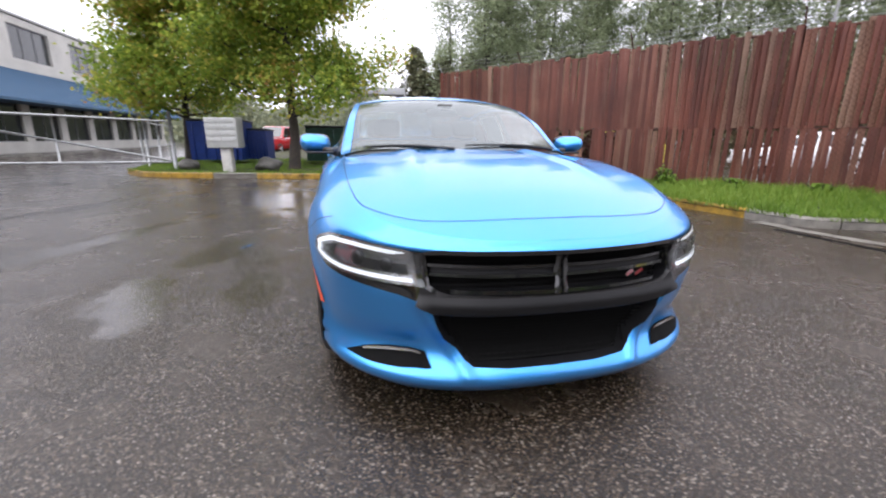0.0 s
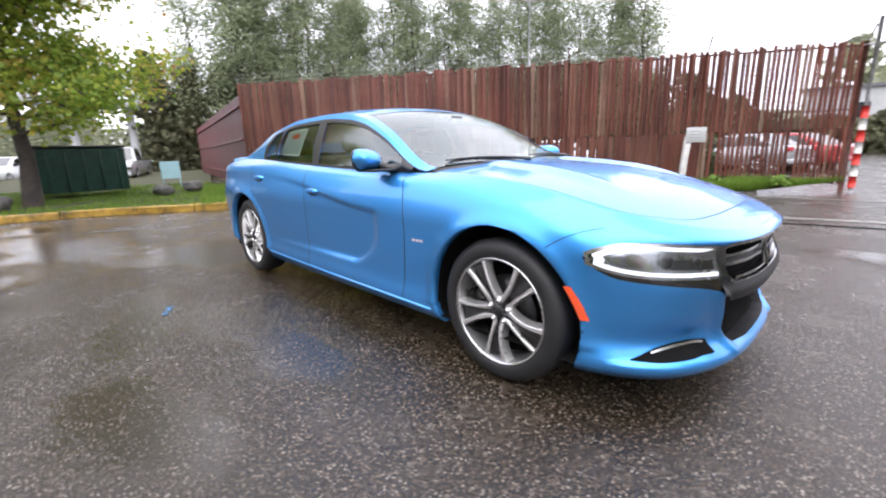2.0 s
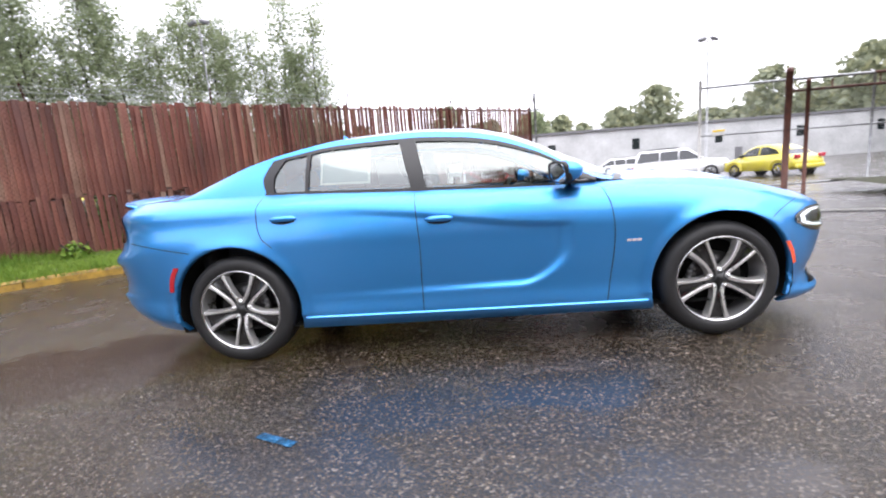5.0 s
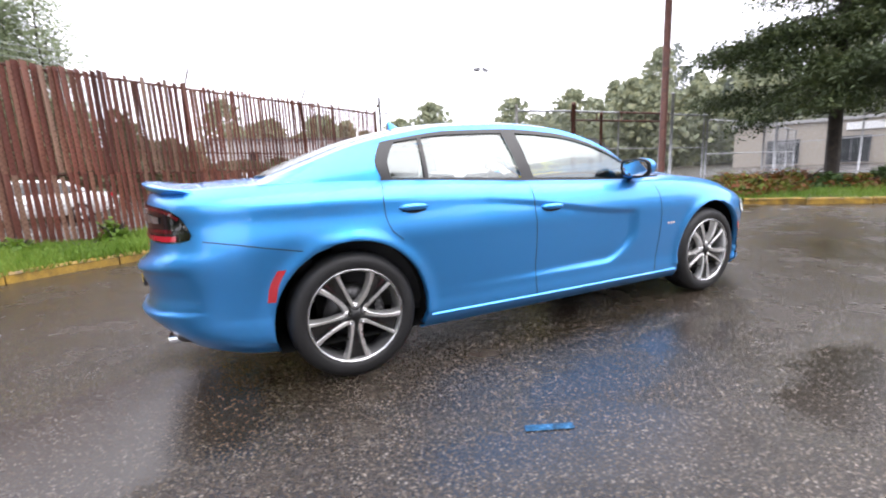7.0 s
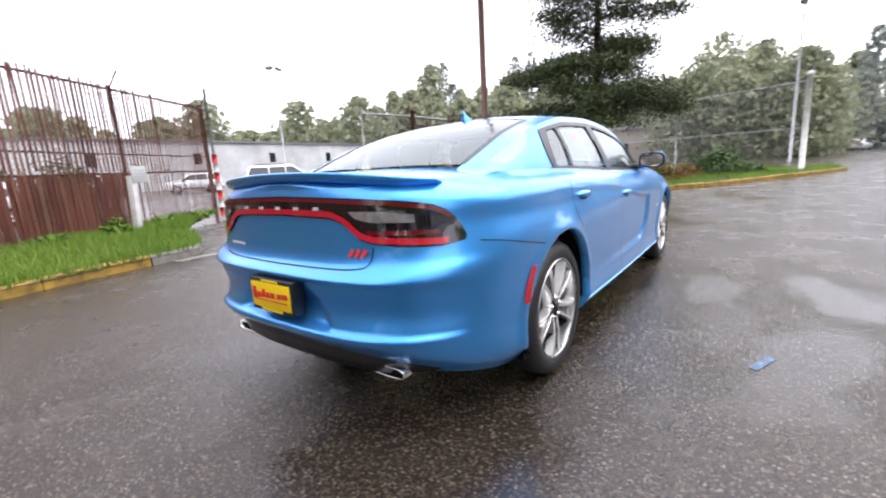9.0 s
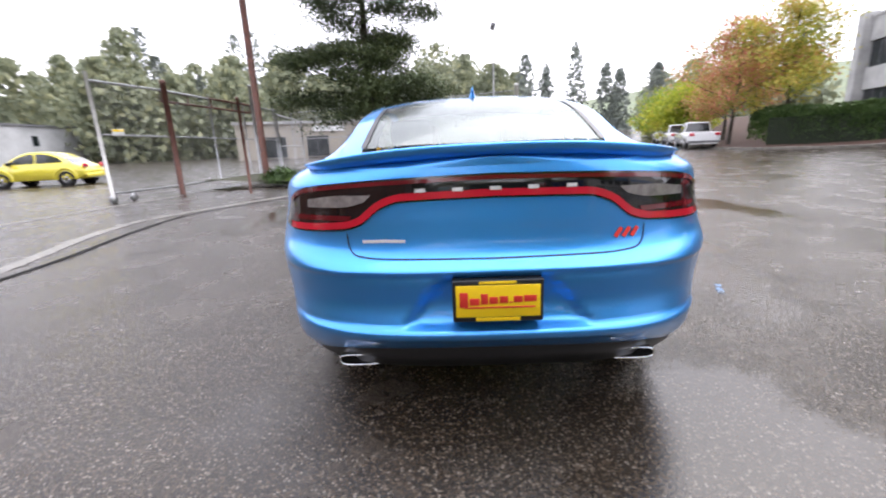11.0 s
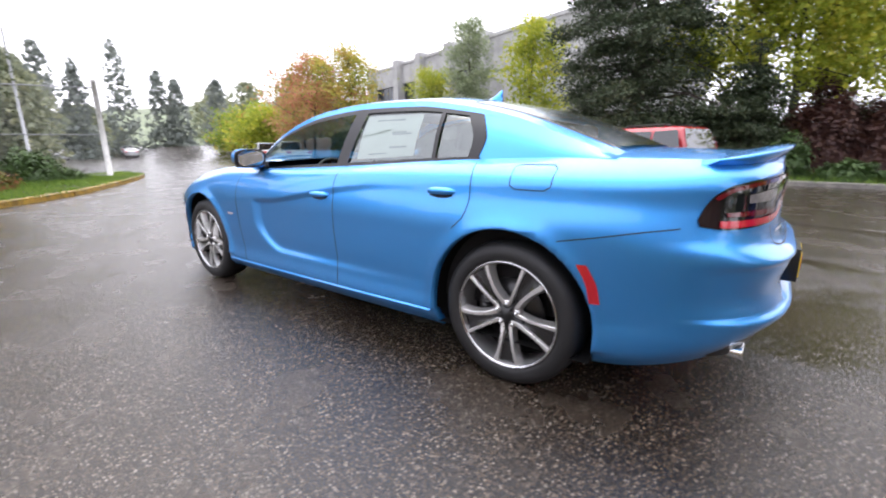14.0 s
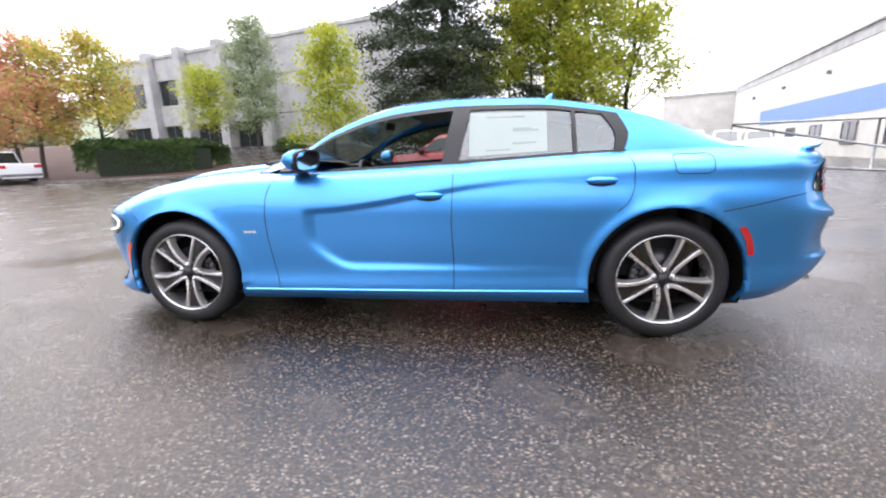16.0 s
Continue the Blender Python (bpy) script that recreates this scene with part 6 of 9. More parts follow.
def car_inside(car):
    bm = bmesh.new()
    box(bm, -1.75, 0.95, -0.80, 0.80, 0.30, 0.36)
    box(bm, -1.80, -1.72, -0.80, 0.80, 0.36, 1.06)
    box(bm, 0.93, 0.99, -0.80, 0.80, 0.36, 0.98)
    for s in (1, -1):
        box(bm, -1.6, 0.92, s * 0.80 - 0.02, s * 0.80 + 0.02, 0.36, 0.985)
    part("cabin_lining", bm, M_SEAT, car, "black cabin lining")
    bm = bmesh.new()
    top_patch(bm, lambda f: 0.20 - 0.1 * f * f, lambda f: -1.05, -0.95, 0.95, 20, 14, -0.03)
    part("headliner", bm, M_GREYLINER, car, "pale grey headliner")
    bm = bmesh.new()
    box(bm, 0.55, 0.98, -0.74, 0.74, 0.78, 0.99, 0.06)
    box(bm, 0.45, 0.60, 0.16, 0.60, 0.92, 1.02, 0.04)
    box(bm, -0.4, 0.6, -0.12, 0.12, 0.36, 0.66, 0.03)
    part("dashboard", bm, M_BLACK, car, "black dashboard and console")
    bm = bmesh.new()
    m = pose(0.33, 0.38, 0.90, 0, -65, 0)
    for k in range(28):
        a0, a1 = k * math.tau / 28, (k + 1) * math.tau / 28
        tube(bm, [m @ Vector((0.185 * math.cos(a0), 0.185 * math.sin(a0), 0)), m @ Vector((0.185 * math.cos(a1), 0.185 * math.sin(a1), 0))], 0.016, 8, False)
    for a in (0.1, math.pi - 0.1, -math.pi / 2):
        tube(bm, [m @ Vector((0, 0, -0.01)), m @ Vector((0.18 * math.cos(a), 0.18 * math.sin(a), 0))], [0.035, 0.014], 8)
    bmesh.ops.create_uvsphere(bm, u_segments=16, v_segments=8, radius=0.07, matrix=m @ Matrix.Diagonal((1, 1, 0.35, 1)))
    part("steering_wheel", bm, M_BLACK, car, "black three-spoke steering wheel")

    def seat(x, y, wide):
        bm = bmesh.new()
        box(bm, x - 0.26, x + 0.26, y - wide, y + wide, 0.36, 0.56, 0.06)
        mm = pose(x - 0.24, y, 0.52, 0, -14, 0)
        box(bm, -0.06, 0.07, -wide * 0.95, wide * 0.95, 0.0, 0.60, 0.05, mm)
        part("seat", bm, M_SEAT, car, "black cloth seat")
        for yy in ((y,) if wide < 0.4 else (-0.38, 0.38)):
            bm = bmesh.new()
            box(bm, -0.045, 0.05, -0.13, 0.13, 0.63, 0.80, 0.05, pose(x - 0.24, yy, 0.52, 0, -14, 0))
            part("head_restraint", bm, M_SEAT, car)
    seat(0.0, 0.38, 0.26)
    seat(0.0, -0.38, 0.26)
    seat(-1.0, 0.0, 0.66)
    bm = bmesh.new()
    p = roof_pt(0.32, 0, -0.02)
    box(bm, 0.28, 0.31, -0.12, 0.12, 1.295, 1.355, 0.012)
    tube(bm, [(0.36, 0, 1.39), (0.31, 0, 1.34)], 0.012, 8)
    box(bm, 0.36, 0.42, -0.06, 0.06, 1.355, 1.385, 0.01)
    part("rear_view_mirror", bm, M_BLACK, car)
    # price sheets behind the rear door windows
    for s, x0, x1, f0, f1 in ((1, -0.40, -0.86, 0.10, 0.78), (-1, -0.60, -0.93, 0.16, 0.76)):
        bm = bmesh.new()
        side_patch(bm, lambda f: x0, lambda f: x1, f0, f1, s, 6, 6, -0.014)
        sh = part("price_sheet", bm, M_PAPER if s > 0 else M_PRINT, car, "white price sheet stuck inside the window" if s > 0 else "grey sheet with a white border inside the window")
        bm = bmesh.new()
        if s > 0:
            for f in (0.70, 0.17):
                side_patch(bm, lambda q: -0.50, lambda q: -0.50 - 0.12 - 0.1 * ((f * 37) % 1), f - 0.012, f + 0.008, s, 2, 1, -0.0115)
            for f in (0.70, 0.50, 0.47, 0.26):
                side_patch(bm, lambda q: -0.66, lambda q: -0.72 - 0.10 * ((f * 53) % 1), f - 0.016, f + 0.016, s, 2, 1, -0.0115)
            part("print", bm, M_PRINT, sh, "grey lines of print reduced to bars")
        else:
            for a, b, c, d in ((x0, x0 - 0.014, f0, f1), (x1 + 0.014, x1, f0, f1), (x0, x1, f0, f0 + 0.035), (x0, x1, f1 - 0.035, f1)):
                side_patch(bm, lambda q: a, lambda q: b, c, d, s, 2, 2, -0.010)
            part("sheet_border", bm, M_PAPER, sh, "white border of the sheet")
            bm = bmesh.new()
            side_patch(bm, lambda q: -0.70, lambda q: -0.82, 0.55, 0.66, s, 2, 2, -0.010)
            part("red_mark", bm, M_REDPRINT, sh)


car = thing("sedan_car", "bright blue four-door sedan, wet with rain, standing on wet asphalt", "car")
car_body(car)
car_cabin(car)
car_nose(car)
car_tail(car)
car_sides(car)
hood_gap(car)
for ax in (AXLE_F, AXLE_R):
    for s in (1, -1):
        wheel(car, ax, s)
car_inside(car)

# ---- slatted fence along the yard ----
def wires(parent, p, q, z0, z1, gap, r, name="chain_link", mat=None):
    """Chain link as crossed slanting wires."""
    p, q = Vector((*p, 0)), Vector((*q, 0))
    run = (q - p).length
    d = (q - p) / run
    side = Vector((-d.y, d.x, 0)) * r
    h = z1 - z0
    verts, faces = [], []
    n = int((run + h) / gap)
    for k in range(n):
        s = k * gap - h
        for up in (1, -1):
            a0, a1 = max(s, 0), min(s + h, run)
            if a1 <= a0:
                continue
            za, zb = (z0 + (a0 - s), z0 + (a1 - s)) if up > 0 else (z1 - (a0 - s), z1 - (a1 - s))
            u, v = p + d * a0 + Vector((0, 0, za)), p + d * a1 + Vector((0, 0, zb))
            w = d * r * 1.2
            o = len(verts)
            verts += [u + side, u - side * 0.5 + w, u - side * 0.5 - w, v + side, v - side * 0.5 + w, v - side * 0.5 - w]
            faces += [(o, o + 1, o + 4, o + 3), (o + 1, o + 2, o + 5, o + 4), (o + 2, o, o + 3, o + 5)]
    ob = new(name, raw_mesh(name, [tuple(v) for v in verts], faces, mat or M_GALV))
    ob.parent = parent
    return tagged(ob, kind="stuff")


fence = thing("slatted_fence", "tall chain-link fence filled with wet red-brown wooden slats", "fence")
fdir = (FENCE_B - FENCE_A) / np.linalg.norm(FENCE_B - FENCE_A)
fnrm = np.array((fdir[1], -fdir[0]))
flen = float(np.linalg.norm(FENCE_B - FENCE_A))
FTOP, FMID, FBASE = 3.02, 1.36, 0.20
slat_meshes = []
for k in range(8):
    rng = random.Random(k)
    for hgt in (FTOP - FMID, FMID - FBASE):
        bm = bmesh.new()
        w = rng.uniform(0.036, 0.042)
        tip = rng.uniform(-0.05, 0.07)
        skew = rng.uniform(-0.012, 0.012)
        z0 = rng.uniform(-0.03, 0.05) * (1 if hgt > 1.5 else 0)
        rows = [[bm.verts.new((sx * w + skew * t, sy * 0.006 + 0.006 * math.sin(3 * t + k), (z0 if t == 0 else 0) + t * (hgt + tip))) for sx, sy in ((-1, -1), (1, -1), (1, 1), (-1, 1))] for t in (0, 0.5, 1)]
        for r0, r1 in zip(rows, rows[1:]):
            for j in range(4):
                bm.faces.new((r0[j], r0[(j + 1) % 4], r1[(j + 1) % 4], r1[j]))
        bm.faces.new(rows[0][::-1])
        bm.faces.new(rows[-1])
        bmesh.ops.recalc_face_normals(bm, faces=bm.faces)
        slat_meshes.append(link_mesh("slat", bm, M_SLAT, False))
rng = random.Random(11)
ang = math.degrees(math.atan2(fdir[1], fdir[0]))
count = 0
rest = bmesh.new()
s = 0.05
while s < flen - 0.04:
    x, y = FENCE_A + fdir * s
    fx = s / flen
    sparse = fx > 0.44
    close = 0.60 < fx < 0.80
    gap = 0.096
    for tier in (0, 1):
        if rng.random() < (0.012 if tier == 0 or close else 0.04 + 0.06 * (0.28 < fx < 0.5)):
            continue
        z = (FMID if tier == 0 else FBASE) + rng.uniform(-0.015, 0.02)
        m = pose(x, y, z, rng.uniform(-0.6, 0.6), rng.uniform(-1.1, 1.1), ang + (10 if tier and close else 29 if sparse else 24) + rng.uniform(-5, 5))
        sc = rng.uniform(1.22, 1.30) if tier and close else rng.uniform(1.02, 1.14) if tier else rng.uniform(1.16, 1.28) if sparse else rng.uniform(1.22, 1.32)
        m = m @ Matrix.Diagonal((sc, 1, 1, 1))
        me = slat_meshes[2 * rng.randrange(8) + tier]
        if count < 300 and (tier == 0 or fx > 0.35):
            ob = new("slat", me)
            ob.parent = fence
            ob.matrix_basis = m
            count += 1
        else:
            o = [rest.verts.new(m @ v.co) for v in me.vertices]
            for f in me.polygons:
                rest.faces.new([o[i] for i in f.vertices])
    s += gap
tagged(part("slats", rest, M_SLAT, fence, smooth=False), kind="stuff")
wires(fence, FENCE_A + fnrm * 0.02, FENCE_B + fnrm * 0.02, FBASE - 0.05, FTOP, 0.085, 0.0030, mat=M_RUST)
for k in range(6):
    sx = 0.02 + k * (flen - 0.04) / 5
    x, y = FENCE_A + fdir * sx - fnrm * 0.05
    bm = bmesh.new()
    tube(bm, [(x, y, 0.0), (x, y, FTOP + 0.05)], 0.035 if 0 < k < 5 else 0.05, 12)
    ax, ay = np.array((x, y)) + fnrm * 0.22
    tube(bm, [(x, y, FTOP), (ax, ay, FTOP + 0.32)], 0.016, 6)
    part("fence_post", bm, M_GALV if k == 0 else M_RUST, fence, "steel post with a slanted arm for barbed wire")
for z, r in ((FTOP - 0.02, 0.022), (1.74, 0.016), (FMID, 0.018)):
    bm = bmesh.new()
    tube(bm, [(*(FENCE_A - fnrm * 0.05), z), (*(FENCE_B - fnrm * 0.05), z)], r, 8)
    part("fence_rail", bm, M_RUST, fence)
for k, (o, z) in enumerate(((0.03, 3.10), (0.10, 3.19), (0.17, 3.27))):
    bm = bmesh.new()
    pts = [(*(FENCE_A + fdir * flen * t + fnrm * o), z + 0.012 * math.sin(t * 63 + k)) for t in np.linspace(0, 1, 40)]
    tube(bm, pts, 0.004, 5, False)
    part("barbed_wire", bm, M_GALV, fence, "thin barbed wire")

# dark red board fence that runs on behind
red = thing("board_fence", "dark red painted board fence", "fence")
r0, r1 = FENCE_A + (-0.05, 0.02), FENCE_A + np.array((-0.98, 0.20)) * 17
rd = (r1 - r0) / np.linalg.norm(r1 - r0)
n = 70
bmb = bmesh.new()
box(bmb, -0.118, 0.118, -0.011, 0.011, 0, 2.55, 0.004)
board = link_mesh("board", bmb, M_REDBOARD, False)
for k in range(n):
    p = r0 + rd * (0.13 + k * 17.0 / n)
    ob = new("board", board)
    ob.parent = red
    ob.matrix_basis = pose(p[0], p[1], 0.25 + 0.01 * math.sin(k * 2.1), 0, 0, math.degrees(math.atan2(rd[1], rd[0])))
for z in (0.6, 1.6, 2.5):
    bm = bmesh.new()
    tube(bm, [(*(r0 - (0.02, 0.05)), z), (*(r1 - (0.02, 0.05)), z)], 0.03, 6)
    part("fence_rail", bm, M_REDBOARD, red)

# candy-striped end post
post = thing("striped_post", "steel post wrapped in red and white bands at the fence end", "post", pose(2.32, 10.3, 0))
bm = bmesh.new()
tube(bm, [(0, 0, 0), (0, 0, 3.5)], 0.035, 12)
tube(bm, [(-0.3, 0.0, 3.0), (0.3, 0, 3.02)], 0.02, 8)
part("pole", bm, M_GALV, post)
for k in range(7):
    bm = bmesh.new()
    tube(bm, [(0, 0, 0.12 + k * 0.24), (0.0, 0, 0.12 + (k + 1) * 0.24)], 0.065, 14)
    part("band", bm, M_REDPRINT if k % 2 == 0 else M_WHITEPOST, post)

# small sign on a white post in the grass
sg = thing("post_sign", "white wooden post with a small blank pale sign", "sign", pose(-0.45, 8.2, 0.0, 0, 0, 35))
bm = bmesh.new()
box(bm, -0.06, 0.06, -0.06, 0.06, 0.05, 1.30, 0.008, pose(0, 0, 0, 0, 4, 0))
part("post", bm, M_WHITEPOST, sg)
bm = bmesh.new()
box(bm, 0.02, 0.42, -0.085, -0.068, 1.16, 1.48, 0.004)
part("panel", bm, M_MAILBOX, sg)
bm = bmesh.new()
for z in (1.40, 1.34, 1.28):
    box(bm, 0.08, 0.36, -0.089, -0.084, z - 0.012, z + 0.008)
part("print", bm, M_PRINT, sg, "grey unreadable lines")


# ---- yard gate posts and chain-link to the east ----
def steel_post(x, y, h, r, mat, label, z=0.0, lean=0.0, wide=0.0):
    bm = bmesh.new()
    tube(bm, [(0, 0, 0), (0, 0, h)], r, 12)
    bmesh.ops.create_uvsphere(bm, u_segments=10, v_segments=6, radius=r * 1.15, matrix=Matrix.Translation((0, 0, h)))
    return solo("fence_post", bm, mat, label, "post", smooth=True, at=pose(x, y, z, 0, lean, 0))


slide = thing("sliding_gate", "galvanised sliding gate of pipe and chain link", "gate")
GA, GB, GC = np.array((6.5, 8.8)), np.array((8.3, 8.25)), np.array((14.5, 7.6))
bm = bmesh.new()
tube(bm, [(*GA, 0.12), (*GA, 3.15)], 0.04, 12)
part("post", bm, M_WHITEPOST, slide, "white end post with a painted foot")
bm = bmesh.new()
tube(bm, [(*GA, 2.95), (*GB, 2.9), (*GC, 2.75)], 0.032, 8)
part("top_rail", bm, M_GALV, slide)
bm = bmesh.new()
tube(bm, [(*GA, 0.25), (*GB, 0.25), (*GC, 0.3)], 0.028, 8)
part("bottom_rail", bm, M_GALV, slide)
bm = bmesh.new()
tube(bm, [(*GA, 1.7), (*GC, 1.55)], 0.022, 8)
part("middle_rail", bm, M_GALV, slide)
for t in (0.32, 0.62, 0.97):
    bm = bmesh.new()
    p = GB + (GC - GB) * t
    tube(bm, [(*p, 0.2), (*p, 2.9)], 0.028, 8)
    part("upright", bm, M_GALV, slide)
for p in (GA, GA + (0.5, -0.15)):
    bm = bmesh.new()
    lathe(bm, [(0.001, -0.03), (0.11, -0.03), (0.11, 0.03), (0.001, 0.03)], 16, Matrix.Translation((*p, 0.115)))
    part("roller", bm, M_GALV, slide)
wires(slide, GA, GB, 0.25, 2.9, 0.1, 0.0018)
wires(slide, GB, GC, 0.25, 2.75, 0.1, 0.0018)
bm = bmesh.new()
box(bm, -0.15, 0.15, -0.01, 0.01, -0.08, 0.08, 0.003, pose(6.9, 8.62, 1.75, 0, 0, -17))
pl = part("sign_plate", bm, M_WHITEPOST, slide, "small white warning plate")
bm = bmesh.new()
box(bm, -0.14, 0.14, -0.014, 0.014, 0.02, 0.07, 0.002, pose(6.9, 8.62, 1.75, 0, 0, -17))
part("band", bm, M_YELLOW, pl, "yellow band")
steel_post(8.35, 8.2, 3.1, 0.075, M_RUST, "rusty brown steel gate post", lean=0.5)
bm = bmesh.new()
for z in (2.9, 2.62):
    tube(bm, [(8.4, 8.35, z), (12.4, 7.7, z - 0.1)], 0.035, 8)
for t in np.linspace(0, 1, 5):
    tube(bm, [(8.4 + 4 * t, 8.35 - 0.65 * t, 2.9 - 0.1 * t), (8.4 + 4 * t, 8.35 - 0.65 * t, 2.62 - 0.1 * t)], 0.02, 6)
solo("gate_track", bm, M_RUST, "dark overhead track of the sliding gate", "gate track", smooth=True)
steel_post(10.9, 6.75, 11.0, 0.11, M_RUST, "tall rusty red utility pole", z=0.1)
steel_post(12.6, 7.7, 3.4, 0.05, M_GALV, "galvanised fence post in the verge", z=0.1)
steel_post(6.7, 5.35, 2.3, 0.035, M_RUST, "thin rusty post beside the kerb", z=0.1)


def mesh_fence(pts, h, label, gap=0.16, r=0.0026, posts=3.0, mat=None):
    f = thing("chain_link_fence", label, "fence")
    for (p, q) in zip(pts, pts[1:]):
        p, q = np.array(p, float), np.array(q, float)
        wires(f, p, q, 0.15, h, gap, r, mat=mat)
        n = max(1, int(np.linalg.norm(q - p) / posts))
        for k in range(n + 1):
            x, y = p + (q - p) * k / n
            bm = bmesh.new()
            tube(bm, [(x, y, 0), (x, y, h + 0.05)], 0.04, 8)
            part("fence_post", bm, M_GALV, f)
        for z in (h, h * 0.5, 0.2):
            bm = bmesh.new()
            tube(bm, [(*p, z), (*q, z)], 0.026, 6)
            part("fence_rail", bm, M_GALV, f)
    return f


mesh_fence([(14.5, 7.6), (20.0, 8.5), (30.0, 12.0)], 2.6, "galvanised chain-link fence of the car yard")
mesh_fence([(27.0, 11.6), (19.3, -3.1)], 3.6, "tall pale chain-link fence behind the pine", 0.12, 0.003, 4.2)
steel_post(19.3, -3.15, 3.75, 0.10, M_WHITEPOST, "thick white-grey corner post", z=0.1)

# long pipe gate by the mailbox
pg = thing("pipe_gate", "galvanised swing gate of pipe with a slanting brace, standing open", "gate")
P0, P1 = np.array((-11.1, -5.9)), np.array((-6.6, -9.4))
bm = bmesh.new()
tube(bm, [(*P0, 0.1), (*P0, 1.85)], 0.055, 12)
part("post", bm, M_GALV, pg)
bm = bmesh.new()
q = P0 + (P1 - P0) * 0.02
tube(bm, [(*q, 0.35), (*q, 1.55), (*P1, 1.62), (*P1, 0.55), (*q, 0.35)], 0.03, 8)
tube(bm, [(*q, 0.40), (*P1, 1.58)], 0.028, 8)
tube(bm, [(*(q + (P1 - q) * 0.5), 0.45), (*(q + (P1 - q) * 0.5), 1.58)], 0.025, 8)
part("gate_frame", bm, M_GALV, pg)
for k, (a, b) in enumerate(((-18.5, -9.0), (-15.0, -8.3), (-12.6, -7.2))):
    steel_post(a, b, 2.1, 0.045, M_GALV, "galvanised post of the low fence", z=0.1)
bm = bmesh.new()
tube(bm, [(-22, -9.5, 1.6), (-18.5, -9.0, 1.6), (-12.6, -7.2, 1.6)], 0.028, 8)
tube(bm, [(-22, -9.5, 0.75), (-12.6, -7.2, 0.75)], 0.024, 8)
solo("pipe_rail", bm, M_GALV, "galvanised pipe rails of the low fence", "rail", smooth=True)

# yellow hydrant between two grey posts below the trees
hy = thing("fire_hydrant", "yellow fire hydrant in the rough grass", "hydrant", pose(-7.0, -16.2, 0.14))
bm = bmesh.new()
for prof in ([(0.001, 0.0), (0.15, 0.0), (0.15, 0.04), (0.105, 0.06), (0.10, 0.50), (0.13, 0.52), (0.13, 0.57), (0.10, 0.60), (0.07, 0.68), (0.025, 0.71), (0.025, 0.76), (0.001, 0.76)],):
    lathe(bm, prof, 20, Matrix.Rotation(radians(90), 4, "X"))
part("barrel", bm, M_YELLOW, hy)
for a in (0, 90, 180):
    bm = bmesh.new()
    lathe(bm, [(0.05, 0.09), (0.05, 0.15), (0.065, 0.155), (0.065, 0.18), (0.001, 0.185)], 12, Matrix.Translation((0, 0, 0.42)) @ Matrix.Rotation(radians(a), 4, "Z"))
    part("outlet", bm, M_YELLOW, hy)
for x, y, h in ((-6.7, -14.6, 1.45), (-7.5, -18.0, 1.9)):
    bm = bmesh.new()
    box(bm, -0.10, 0.10, -0.10, 0.10, 0, h, 0.02)
    solo("bollard", bm, M_CONC, "grey square post beside the hydrant", "post", at=pose(x, y, 0.12, 0, 1.5, 20))

# cluster mailbox on its pedestal
mb = thing("mailbox", "pale grey cluster mailbox on a concrete pedestal", "mailbox", pose(-9.75, -4.05, 0.12, 0, 2, -12))
bm = bmesh.new()
box(bm, -0.22, 0.22, -0.44, 0.44, 0.70, 1.52, 0.02)
part("cabinet", bm, M_MAILBOX, mb)
bm = bmesh.new()
box(bm, -0.11, 0.11, -0.14, 0.14, 0.0, 0.70, 0.015)
part("pedestal", bm, M_WHITEPOST, mb)
for r in range(4):
    for c in range(2):
        bm = bmesh.new()
        box(bm, 0.222, 0.232, -0.40 + c * 0.41, -0.02 + c * 0.41, 1.38 - r * 0.17, 1.49 - r * 0.17, 0.004)
        part("mail_door", bm, M_MAILBOX, mb)
bm = bmesh.new()
for c in range(5):
    box(bm, 0.231, 0.236, -0.2 + c * 0.09, -0.14 + c * 0.09, 1.29, 1.31)
part("print", bm, M_PRINT, mb, "small grey number bars")


# bins beyond the lawn
def bin_box(name, label, x, y, rz, w, d, h, mat, z=0.2):
    t = thing(name, label, "bin", pose(x, y, z, 0, 0, rz))
    bm = bmesh.new()
    prism(bm, [(-d / 2, 0.1), (d / 2, 0.1), (d / 2 + 0.08, h), (-d / 2, h)], -w / 2, w / 2)
    part("body", bm, mat, t, smooth=False)
    bm = bmesh.new()
    box(bm, -d / 2 - 0.03, d / 2 + 0.10, -w / 2 - 0.03, w / 2 + 0.03, h, h + 0.06, 0.015, pose(0, 0, 0, 0, -2, 0))
    part("lid", bm, M_BLACK, t)
    for k in np.linspace(-0.8, 0.8, 5):
        bm = bmesh.new()
        box(bm, d / 2 + 0.0, d / 2 + 0.08, k * w / 2 - 0.025, k * w / 2 + 0.025, 0.12, h - 0.03, 0.005)
        part("rib", bm, mat, t)
    return t


bin_box("dumpster", "dark green steel dumpster on the lawn edge", -13.2, -1.2, 5, 1.9, 1.3, 1.25, M_GREENBIN)
bin_box("recycling_bin", "dark blue recycling bin", -14.0, -5.2, -10, 1.8, 1.2, 1.45, M_BIN)
bin_box("recycling_bin", "smaller dark blue recycling bin", -14.3, -3.9, -10, 0.7, 0.8, 1.15, M_BIN)


def boulder(x, y, z, r, seed):
    bm = bmesh.new()
    bmesh.ops.create_icosphere(bm, subdivisions=3, radius=r)
    for v in bm.verts:
        v.co *= 1 + 0.35 * noise.noise(v.co * (1.4 / r) + Vector((seed, 0, 0))) + 0.08 * noise.noise(v.co * (5 / r))
        v.co.z *= 0.62
    solo("boulder", bm, M_STONE, "grey garden boulder in the grass", "rock", group="boulders", smooth=True, at=pose(x, y, z, 0, 0, seed * 50))


